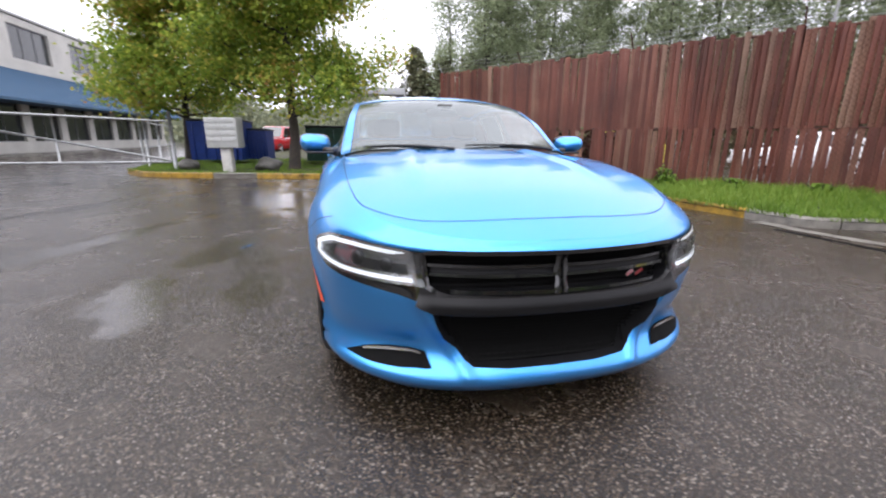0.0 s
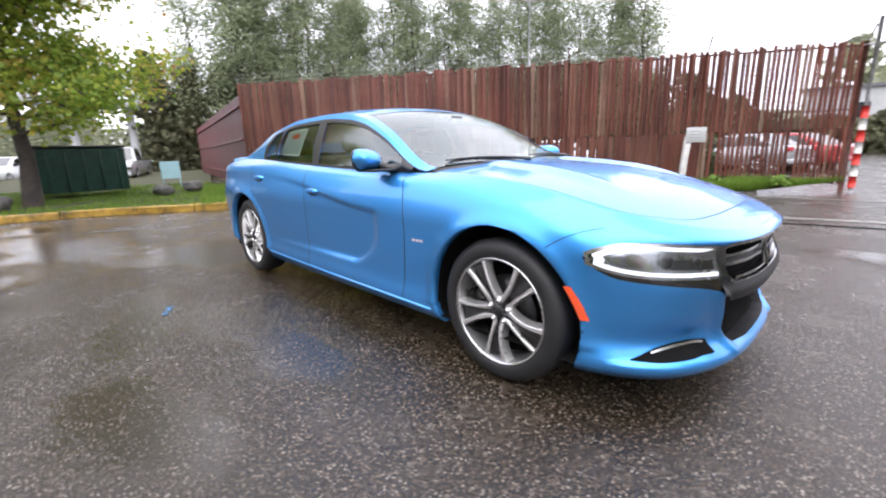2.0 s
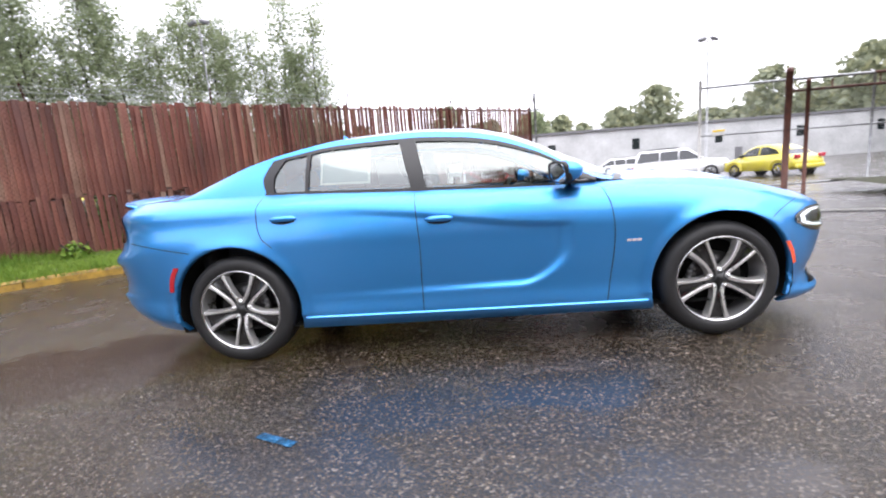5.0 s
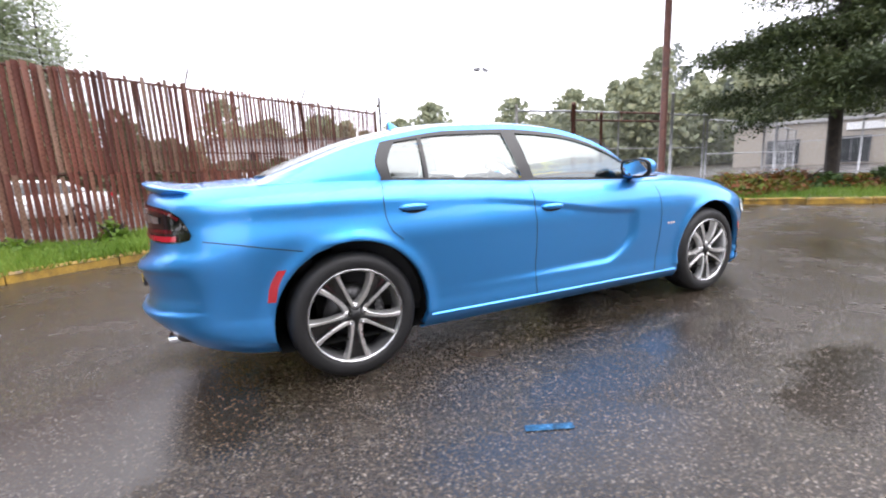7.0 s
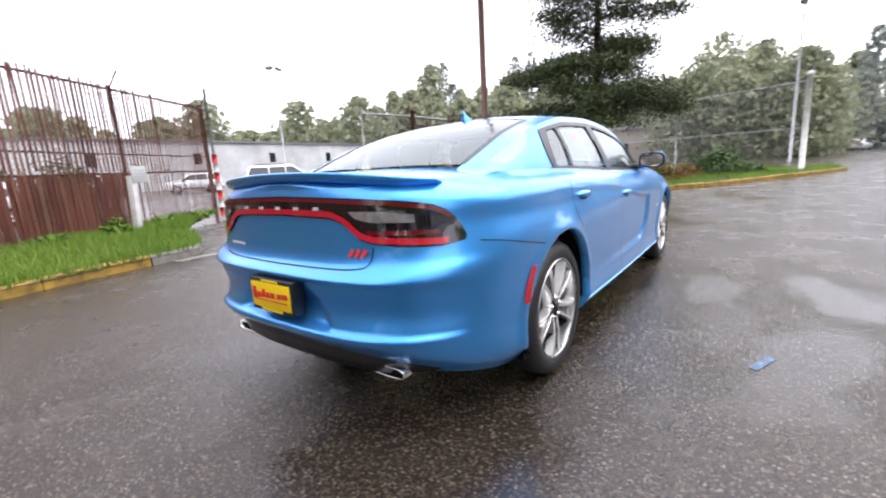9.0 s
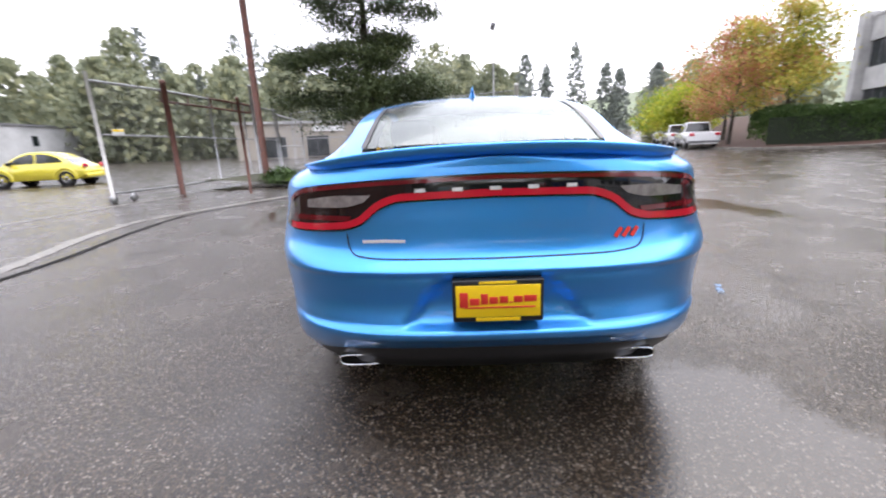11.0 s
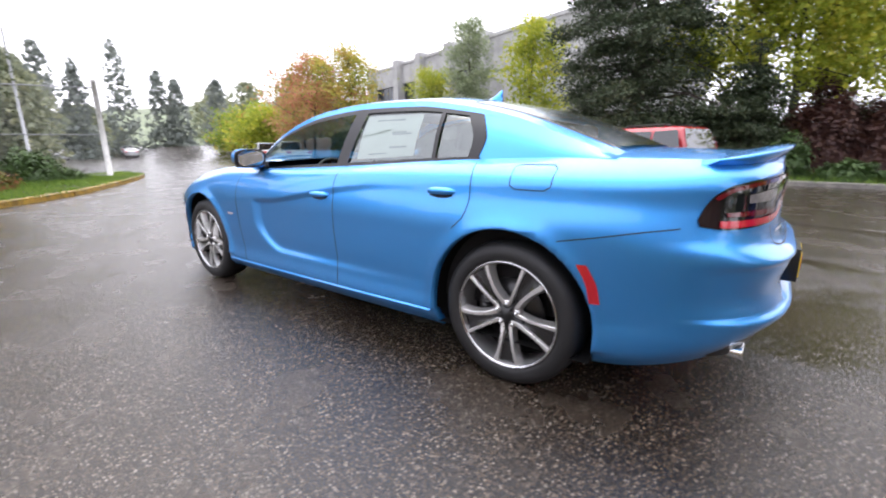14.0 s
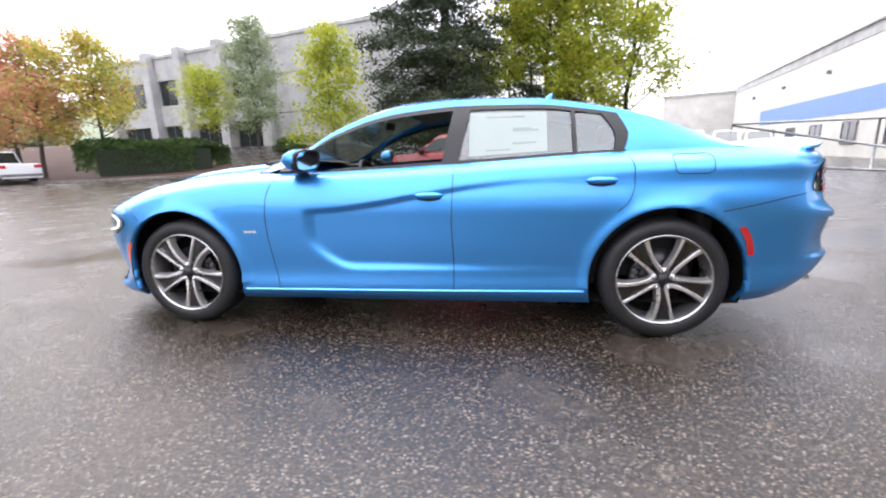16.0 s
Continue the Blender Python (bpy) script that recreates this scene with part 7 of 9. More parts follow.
for k, (x, y, z, r) in enumerate(((-10.1, -3.05, 0.3, 0.36), (-11.6, 1.2, 0.3, 0.3), (-11.0, 0.3, 0.28, 0.26), (-11.0, -5.5, 0.25, 0.3))):
    boulder(x, y, z, r, k + 1.3)
bm = bmesh.new()
box(bm, -0.015, 0.015, -0.25, 0.25, 0.25, 0.75, 0.004)
tube(bm, [(0, -0.22, 0), (0, -0.22, 0.3)], 0.012, 6)
tube(bm, [(0, 0.22, 0), (0, 0.22, 0.3)], 0.012, 6)
solo("lawn_sign", bm, plain("pale_cyan_sign", (0.45, 0.72, 0.78), 0.5, vary=0.05), "small pale cyan panel standing on the lawn", "sign", at=pose(-12.0, 0.75, 0.3))


# ---- street lamps ----
def flood_lamp(x, y, h, label):
    t = thing("flood_lamp", label, "lamp", pose(x, y, 0))
    bm = bmesh.new()
    tube(bm, [(0, 0, 0), (0, 0, h)], [0.10, 0.05], 10)
    # pale steel colour fades the pole the way haze would
    part("pole", bm, M_BRIDGE, t)
    for s in (1, -1):
        bm = bmesh.new()
        box(bm, -0.28, 0.28, -0.2, 0.2, -0.12, 0.12, 0.05, pose(s * 0.45, 0, h + 0.15, 25, s * 20, 0))
        part("lamp_head", bm, M_GREYCLAD, t)
    bm = bmesh.new()
    tube(bm, [(-0.45, 0, h), (0.45, 0, h)], 0.03, 6)
    part("bracket", bm, M_RUST, t)


flood_lamp(19.5, 32.5, 10.0, "tall pole with two floodlights in the car yard")
flood_lamp(-17.5, 27.0, 13.0, "tall pole with floodlights behind the fence")
flood_lamp(36.0, -3.5, 10.5, "tall pole with floodlights along the road")
flood_lamp(9.0, 58.0, 9.0, "distant pole with floodlights")


# ---- buildings ----
def window(parent, m, w, h, mat=None, frame=True):
    """A pane set back in a frame; m places its lower left corner, x along the wall, -y outwards."""
    bm = bmesh.new()
    box(bm, 0, w, -0.02, 0.04, 0, h, 0.0, m)
    win = part("window", bm, mat or M_WINDOW, parent, smooth=False)
    if frame:
        bm = bmesh.new()
        box(bm, -0.06, w + 0.06, -0.06, 0.02, -0.06, 0.0, 0, m)
        box(bm, -0.06, w + 0.06, -0.06, 0.02, h, h + 0.06, 0, m)
        for x in (-0.06, w):
            box(bm, x, x + 0.06, -0.06, 0.02, 0, h, 0, m)
        n = max(0, int(w / 1.6))
        for k in range(n):
            x = (k + 1) * w / (n + 1)
            box(bm, x - 0.025, x + 0.025, -0.05, 0.02, 0, h, 0, m)
        part("frame", bm, M_GREYCLAD, win, smooth=False)
    return win


# grey tilt-up concrete building
gb = thing("concrete_building", "two-storey grey precast concrete building with dark windows", "building")
c0, c1 = np.array((8.0, -29.9)), np.array((42.0, -40.2))
gd = (c1 - c0) / np.linalg.norm(c1 - c0)
glen = float(np.linalg.norm(c1 - c0))
gm = Matrix.Translation((c0[0], c0[1], 1.6)) @ pose(0, 0, 0, 0, 0, math.degrees(math.atan2(gd[1], gd[0])) + 180) @ Matrix.Translation((-glen, 0, 0))
bays = [(0.0, 7.0, "w"), (7.0, 12.0, "w"), (12.0, 17.5, "w"), (17.5, 22.8, "w"), (22.8, 29.0, "s"), (29.0, glen, "s")]
bm = bmesh.new()
box(bm, 0, glen, 0.3, 16, -1.0, 9.0, 0, gm)
part("core", bm, M_CONC, gb, smooth=False)
for a, b, kind in bays:
    if kind == "s":
        for z0, z1 in ((-0.8, 3.2), (3.2, 6.4), (6.4, 9.5)):
            bm = bmesh.new()
            box(bm, a + 0.03, b - 0.03, 0.0, 0.3, z0 + 0.03, z1 - 0.03, 0.02, gm)
            part("wall_panel", bm, M_CONC, gb, smooth=False)
    else:
        for z0, z1 in ((-0.8, 0.4), (2.8, 4.8), (7.2, 9.3)):
            bm = bmesh.new()
            box(bm, a + 0.6, b - 0.6, 0.0, 0.3, z0, z1, 0.02, gm)
            part("wall_panel", bm, M_CONC, gb, smooth=False)
        for z0 in (0.4, 4.8):
            window(gb, gm @ Matrix.Translation((a + 0.7, 0.28, z0)), b - a - 1.4, 2.4)
for x in (0.0, 7.0, 12.0, 17.5, 22.8):
    bm = bmesh.new()
    box(bm, x - 0.55, x + 0.55, -0.7, 0.4, -1.0, 9.9, 0.03, gm)
    part("pilaster", bm, M_CONC, gb, smooth=False)
bm = bmesh.new()
box(bm, -0.2, glen, -0.1, 16.2, 9.3, 9.6, 0.0, gm)
part("parapet", bm, M_CONC, gb, smooth=False)
bm = bmesh.new()
for k in range(7):
    box(bm, 14.0, 15.6, -2.4 + k * 0.3, 0.0, -0.8 + k * 0.17, -0.63 + k * 0.17, 0, gm)
solo("entrance_stairs", bm, M_CONC, "grey concrete steps with rails before the building", "stairs")
bm = bmesh.new()
prism(bm, [(26.0, -1.0), (29.5, -1.0), (29.5, 1.0), (27.0, 1.0)], -1.6, -1.3)
bmesh.ops.transform(bm, matrix=gm, verts=bm.verts)
solo("stair_wall", bm, M_CONC, "sloping concrete stair wall", "wall")

# cream building with a blue awning and stripe
wb = thing("cream_building", "cream two-storey commercial building with a blue metal awning", "building")
wm = pose(-21.5, -20.0, 0, 0, 0, 182)
sm = pose(-31.05, -61.8, 0, 0, 0, 76.8)
bm = bmesh.new()
prism(bm, [(-21.5, -20.3), (-53.4, -21.4), (-60.0, -61.5), (-31.3, -61.5)], 0.0, 8.0, "xy")
bmesh.ops.recalc_face_normals(bm, faces=bm.faces)
part("core", bm, M_WALL, wb, smooth=False)
for z0, z1 in ((0.0, 0.7), (3.0, 5.7), (7.7, 8.15)):
    bm = bmesh.new()
    box(bm, -0.05, 32, 0.0, 0.26, z0, z1, 0, wm)
    part("wall_band", bm, M_WALL, wb, smooth=False)
for k in range(9):
    bm = bmesh.new()
    box(bm, k * 3.9 - 0.3, k * 3.9 + 0.5, -0.01, 0.25, 0.7, 3.0, 0, wm)
    part("wall_pier", bm, M_WALL, wb, smooth=False)
    if k < 8:
        window(wb, wm @ Matrix.Translation((k * 3.9 + 0.5, 0.2, 0.75)), 3.1, 2.2)
for k in range(5):
    bm = bmesh.new()
    box(bm, max(-0.05, k * 6.6 - 1.2), k * 6.6 + 1.3, -0.01, 0.25, 5.7, 7.7, 0, wm)
    part("wall_pier", bm, M_WALL, wb, smooth=False)
    if k < 4:
        window(wb, wm @ Matrix.Translation((k * 6.6 + 1.3, 0.2, 5.75)), 4.1, 1.9)
bm = bmesh.new()
prism(bm, [(0.0, 5.0), (-1.9, 3.1), (-1.9, 2.95), (0.0, 2.95)], 0, 32)
bmesh.ops.transform(bm, matrix=wm @ Matrix(((0, 1, 0, 0), (1, 0, 0, 0), (0, 0, 1, 0), (0, 0, 0, 1))), verts=bm.verts)
bmesh.ops.recalc_face_normals(bm, faces=bm.faces)
aw = part("awning", bm, M_BLUEROOF, wb, "blue standing-seam metal awning", smooth=False)
for k in range(72):
    bm = bmesh.new()
    x = 0.2 + k * 0.44
    tube(bm, [wm @ Vector((x, 0.0, 5.02)), wm @ Vector((x, -1.9, 3.12))], 0.022, 4)
    part("seam", bm, M_BLUEROOF, aw)
bm = bmesh.new()
box(bm, 0.0, 43.0, 0.0, 0.3, 0.0, 7.5, 0, sm)
part("side_wall", bm, M_WALL, wb, "tall blank side wall", smooth=False)
bm = bmesh.new()
box(bm, 0.0, 43.05, -0.04, 0.3, 7.5, 8.2, 0, sm)
part("wall_band", bm, M_CONC, wb, "grey band below the roof edge", smooth=False)
bm = bmesh.new()
box(bm, 12.0, 42.9, -0.02, 0.01, 2.9, 4.4, 0, sm)
part("stripe", bm, M_BLUESTRIPE, wb, "faded blue band along the wall", smooth=False)
for k in range(6):
    window(wb, sm @ Matrix.Translation((10.0 + k * 5.4, -0.04, 0.9)), 1.9, 1.4)
for k in range(4):
    bm = bmesh.new()
    box(bm, 9.0 + k * 9.5, 9.3 + k * 9.5, -0.25, 0.0, 6.0, 6.25, 0.03, sm)
    part("wall_lamp", bm, M_GREYCLAD, wb)
bm = bmesh.new()
prism(bm, [(-21.0, -19.9), (-53.4, -21.0), (-60.0, -62.0), (-31.0, -62.0)], 8.2, 8.35, "xy")
bmesh.ops.recalc_face_normals(bm, faces=bm.faces)
part("parapet", bm, M_CONC, wb, smooth=False)
lowb = thing("low_building", "low cream warehouse far behind the vans", "building")
lm = pose(-23.9, -67.7, 0, 0, 0, 147.5)
bm = bmesh.new()
box(bm, 0, 12, 0, 20, 0, 7.9, 0, lm)
part("wall", bm, M_WALL, lowb, smooth=False)
bm = bmesh.new()
box(bm, -0.2, 12.2, -0.15, 20.2, 7.9, 8.2, 0, lm)
part("parapet", bm, M_CONC, lowb, smooth=False)

# long white warehouse across the yard
ww = thing("white_warehouse", "long low white warehouse with small dark windows", "building")
w0, w1 = np.array((-4.0, 57.5)), np.array((88.0, 66.5))
wd = (w1 - w0) / np.linalg.norm(w1 - w0)
wl = float(np.linalg.norm(w1 - w0))
wwm = Matrix.Translation((w0[0], w0[1], 0)) @ pose(0, 0, 0, 0, 0, math.degrees(math.atan2(wd[1], wd[0])))
bm = bmesh.new()
box(bm, 0, wl, 0.1, 14, 0, 6.1, 0, wwm)
part("wall", bm, M_PALEWALL, ww, smooth=False)
bm = bmesh.new()
box(bm, -0.3, wl + 0.3, -0.2, 14.3, 6.1, 6.4, 0, wwm)
part("roof_edge", bm, M_GREYCLAD, ww, smooth=False)
for k in range(0, 11, 2):
    window(ww, wwm @ Matrix.Translation((4 + k * 6.1, 0.08, 3.2)), 1.1, 1.5, frame=False)
    if k % 4:
        window(ww, wwm @ Matrix.Translation((7 + k * 6.1, 0.08, 0.05)), 1.1, 2.3, M_GREYCLAD, frame=False)

# beige low building behind the pine
bb = thing("beige_building", "low beige commercial building with dark shop fronts", "building")
bbm = pose(56.0, 8.0, 0, 0, 0, 113)
bm = bmesh.new()
box(bm, 0, 20, -12, -0.1, 0, 4.2, 0, bbm)
part("wall", bm, plain("beige_render", (0.40, 0.36, 0.30), 0.8, vary=0.1), bb, smooth=False)
for k in range(3):
    window(bb, bbm @ Matrix.Translation((4.2 + k * 5.2, 0.0, 0.2)) @ pose(0, 0, 0, 0, 0, 180) @ Matrix.Translation((-2.4, 0, 0)), 2.6, 2.4)
bm = bmesh.new()
box(bm, 7.0, 11.0, -0.05, 0.12, 3.2, 3.9, 0.02, bbm)
part("shop_sign", bm, M_PAPER, bb, "white blank shop sign", smooth=False)
bm = bmesh.new()
box(bm, -0.3, 20.3, -12.3, 0.25, 4.2, 4.5, 0, bbm)
part("parapet", bm, M_CONC, bb, smooth=False)

# raised pale steel deck behind the lawn
ov = thing("raised_deck", "pale steel parking deck with railings on columns", "deck")
bm = bmesh.new()
box(bm, -40, -38, -3.0, 5.0, 5.0, 5.6, 0.02)
part("deck", bm, M_BRIDGE, ov)
for k in range(9):
    bm = bmesh.new()
    tube(bm, [(-38.1, -2.9 + k, 5.6), (-38.1, -2.9 + k, 6.8)], 0.04, 6)
    part("railing_post", bm, M_BRIDGE, ov)
for z in (6.0, 6.4, 6.8):
    bm = bmesh.new()
    tube(bm, [(-38.1, -2.9, z), (-38.1, 5.0, z)], 0.035, 6)
    part("railing", bm, M_BRIDGE, ov)
for y in (0.9, 4.5):
    bm = bmesh.new()
    tube(bm, [(-39, y, 0), (-39, y, 5.0)], 0.28, 12)
    part("column", bm, M_BRIDGE, ov)

# ---- parked vehicles ----
def rounded(pts, r=0.06, n=4):
    """Round the corners of a closed outline."""
    out = []
    m = len(pts)
    for i in range(m):
        p, a, b = Vector(pts[i]), Vector(pts[i - 1]), Vector(pts[(i + 1) % m])
        ra, rb = min(r, (a - p).length * 0.45), min(r, (b - p).length * 0.45)
        u, v = p + (a - p).normalized() * ra, p + (b - p).normalized() * rb
        for k in range(n + 1):
            t = k / n
            out.append(tuple((1 - t) ** 2 * u + 2 * t * (1 - t) * p + t * t * v))
    return out


def shell(outline, half, crown=0.06, r=0.06):
    """A body side outline swept across, narrowing at its edges like pressed steel."""
    bm = bmesh.new()
    loop = rounded(outline, r)
    cx = sum(p[0] for p in loop) / len(loop)
    cz = sum(p[1] for p in loop) / len(loop)
    rows = []
    for t in (-1, -0.97, -0.86, -0.5, 0, 0.5, 0.86, 0.97, 1):
        k = 1 - crown * max(0, (abs(t) - 0.8) / 0.2) ** 2
        rows.append([bm.verts.new((cx + (x - cx) * (1 - (1 - k) * 0.6), half * t, cz + (z - cz) * k)) for x, z in loop])
    n = len(loop)
    for r0, r1 in zip(rows, rows[1:]):
        for i in range(n):
            bm.faces.new((r0[i], r0[(i + 1) % n], r1[(i + 1) % n], r1[i]))
    bm.faces.new(rows[0])
    bm.faces.new(rows[-1][::-1])
    bmesh.ops.recalc_face_normals(bm, faces=bm.faces)
    return bm


def taper_cabin(outline, z0, z1, h0, h1):
    bm = bmesh.new()
    loop = rounded(outline, 0.10)
    rows = []
    for t in (-1, -0.9, 0, 0.9, 1):
        rows.append([bm.verts.new((x, (h0 + (h1 - h0) * min(1, max(0, (z - z0) / (z1 - z0)))) * t, z - (0.05 if abs(t) == 1 and z > (z0 + z1) / 2 else 0))) for x, z in loop])
    n = len(loop)
    for r0, r1 in zip(rows, rows[1:]):
        for i in range(n):
            bm.faces.new((r0[i], r0[(i + 1) % n], r1[(i + 1) % n], r1[i]))
    bm.faces.new(rows[0])
    bm.faces.new(rows[-1][::-1])
    bmesh.ops.recalc_face_normals(bm, faces=bm.faces)
    return bm


def road_wheel(parent, x, y, r, s, rim=None):
    bm = bmesh.new()
    lathe(bm, [(r * 0.62, -0.2), (r * 0.95, -0.2), (r, -0.16), (r, -0.05), (r * 0.95, 0.0), (r * 0.70, 0.005), (r * 0.64, -0.015)], 28)
    w = part("wheel", bm, M_RUBBER, parent)
    w.matrix_basis = Matrix.Translation((x, y, r)) @ Matrix.Diagonal((1, s, 1, 1))
    bm = bmesh.new()
    lathe(bm, [(r * 0.66, -0.01), (r * 0.6, -0.03), (r * 0.2, -0.02), (0.001, -0.005)], 28)
    for k in range(5):
        a = k * math.tau / 5
        tube(bm, [(r * 0.12 * math.cos(a), 0.0, r * 0.12 * math.sin(a)), (r * 0.6 * math.cos(a), -0.005, r * 0.6 * math.sin(a))], [0.045, 0.03], 5)
    part("rim", bm, rim or M_SATIN, w)


def vehicle(name, label, m, paint_mat, body, cabin, glass, half, wheels, r, lower=None, rim=None, box_bed=None, group="parked vehicles", trunk_lamps=None, nose_lamps=None, category="car"):
    """A parked vehicle from side outlines: body, cabin, side windows, screens, wheels and lamps."""
    v = thing(name, label, category, m, group)
    zs = [p[1] for p in cabin]
    cab = lambda z: half * 0.93 + (half * 0.76 - half * 0.93) * (z - min(zs)) / (max(zs) - min(zs))
    part("body", shell(body, half), paint_mat, v)
    part("cabin", taper_cabin(cabin, min(zs), max(zs), half * 0.93, half * 0.76), paint_mat, v)
    for s in (1, -1):
        for g in glass:
            bm = bmesh.new()
            loop = rounded(g, 0.05, 3)
            vs = [bm.verts.new((x, s * (cab(z) + 0.006), z)) for x, z in loop]
            vi = [bm.verts.new((x, s * (cab(z) - 0.03), z)) for x, z in loop]
            bm.faces.new(vs)
            for i in range(len(vs)):
                bm.faces.new((vs[i], vi[i], vi[(i + 1) % len(vs)], vs[(i + 1) % len(vs)]))
            bmesh.ops.recalc_face_normals(bm, faces=bm.faces)
            part("side_window", bm, M_CARGLASS, v, smooth=False)
        for x in wheels:
            # dark disc on the uncut side, painting the shade of the wheel arch
            bm = bmesh.new()
            lathe(bm, [(r + 0.06, 0.0), (r + 0.06, -0.02), (r * 0.5, -0.02)], 28, Matrix.Translation((x, s * (half + 0.004), r)) @ Matrix.Diagonal((1, s, 1, 1)))
            part("wheel_opening_shade", bm, M_DARK, v, smooth=False)
            road_wheel(v, x, s * (half + 0.012), r, s, rim)
        if lower:
            bm = bmesh.new()
            box(bm, wheels[1] + r + 0.08, wheels[0] - r - 0.08, s * half - 0.02, s * half + 0.02, lower[0], lower[1], 0.01)
            part("cladding", bm, M_GREYCLAD, v)
        bm = bmesh.new()
        xm = max(p[0] for p in glass[0]) - 0.08
        box(bm, xm - 0.08, xm + 0.08, s * (half + 0.02) - 0.09, s * (half + 0.02) + 0.09, min(zs) + 0.02, min(zs) + 0.17, 0.03)
        part("mirror", bm, M_BLACK, v)
    # front and rear screens
    xs = sorted(cabin, key=lambda p: p[0])
    front = sorted(cabin, key=lambda p: -p[0])[:2]
    rear = xs[:2]
    for nm, pr, sg in (("windscreen", front, 1), ("rear_screen", rear, -1)):
        (xa, za), (xb, zb) = sorted(pr, key=lambda p: p[1])
        if abs(zb - za) < 0.15:
            continue
        bm = bmesh.new()
        q = []
        for f, in ((0.08,), (0.92,)):
            x, z = xa + (xb - xa) * f + sg * 0.012, za + (zb - za) * f + 0.008
            q.append([bm.verts.new((x, -cab(z) * 0.88, z)), bm.verts.new((x, cab(z) * 0.88, z))])
        bm.faces.new((q[0][0], q[0][1], q[1][1], q[1][0]))
        part(nm, bm, M_CARGLASS, v, smooth=False)
    x0, x1 = min(p[0] for p in body), max(p[0] for p in body)
    for s in (1, -1):
        for nm, x, z, mat in (("headlight", x1 - 0.03, nose_lamps or 0.72, M_SATIN), ("tail_lamp", x0 + 0.03, trunk_lamps or 0.85, M_RED)):
            bm = bmesh.new()
            box(bm, x - 0.05, x + 0.05, s * half * 0.78 - 0.16, s * half * 0.78 + 0.16, z - 0.09, z + 0.09, 0.03)
            part(nm, bm, mat, v)
    bm = bmesh.new()
    box(bm, x1 - 0.02, x1 + 0.03, -half * 0.5, half * 0.5, 0.5, 0.68, 0.02)
    part("grille", bm, M_BLACK, v)
    for x, nm in ((x0 - 0.02, "rear_bumper"), (x1 - 0.02, "front_bumper")):
        bm = bmesh.new()
        box(bm, x - 0.04, x + 0.08, -half * 0.92, half * 0.92, 0.32, 0.50, 0.04)
        part(nm, bm, M_GREYCLAD if lower else paint_mat, v)
    return v


def suv(name, label, m, mat, rim=None, lower=(0.34, 0.56), L=4.6, H=1.75):
    body = [(-L / 2, 0.42), (-L / 2, 0.95), (-L / 2 + 0.1, 1.06), (L / 2 - 1.1, 1.09), (L / 2 - 0.16, 1.03), (L / 2, 0.88), (L / 2, 0.40), (L / 2 - 0.3, 0.28), (-L / 2 + 0.3, 0.28)]
    cabin = [(-L / 2 + 0.08, 1.03), (-L / 2 + 0.32, H - 0.03), (-L / 2 + 0.6, H), (L / 2 - 1.98, H), (L / 2 - 1.02, 1.06)]
    gl = [[(L / 2 - 1.30, 1.14), (L / 2 - 1.95, H - 0.14), (L / 2 - 2.35, H - 0.12), (L / 2 - 2.35, 1.14)], [(L / 2 - 2.43, 1.14), (L / 2 - 2.43, H - 0.12), (L / 2 - 3.32, H - 0.13), (L / 2 - 3.32, 1.15)], [(L / 2 - 3.40, 1.15), (L / 2 - 3.40, H - 0.13), (-L / 2 + 0.42, H - 0.11), (-L / 2 + 0.25, 1.10)]]
    v = vehicle(name, label, m, mat, body, cabin, gl, 0.92, (L / 2 - 0.85, -L / 2 + 1.02), 0.375, lower, rim)
    for s in (1, -1):
        bm = bmesh.new()
        tube(bm, [(L / 2 - 2.35, s * 0.64, H + 0.0), (L / 2 - 2.5, s * 0.64, H + 0.05), (-L / 2 + 0.8, s * 0.64, H + 0.05), (-L / 2 + 0.65, s * 0.64, H)], 0.02, 6)
        part("roof_rack", bm, M_BLACK, v)
    return v


def sedan(name, label, m, mat):
    L, H = 4.6, 1.45
    body = [(-L / 2, 0.45), (-L / 2, 0.88), (-L / 2 + 0.15, 0.98), (L / 2 - 1.3, 0.96), (L / 2 - 0.2, 0.80), (L / 2, 0.66), (L / 2, 0.38), (L / 2 - 0.3, 0.24), (-L / 2 + 0.3, 0.24)]
    cabin = [(-L / 2 + 0.45, 0.94), (-L / 2 + 1.25, H - 0.03), (-L / 2 + 1.5, H), (L / 2 - 2.15, H), (L / 2 - 1.2, 0.93)]
    gl = [[(L / 2 - 1.5, 0.98), (L / 2 - 2.1, H - 0.09), (L / 2 - 2.5, H - 0.08), (L / 2 - 2.5, 0.98)], [(L / 2 - 2.58, 0.98), (L / 2 - 2.58, H - 0.08), (-L / 2 + 1.35, H - 0.10), (-L / 2 + 0.85, 0.98)]]
    return vehicle(name, label, m, mat, body, cabin, gl, 0.88, (L / 2 - 0.9, -L / 2 + 1.0), 0.32)


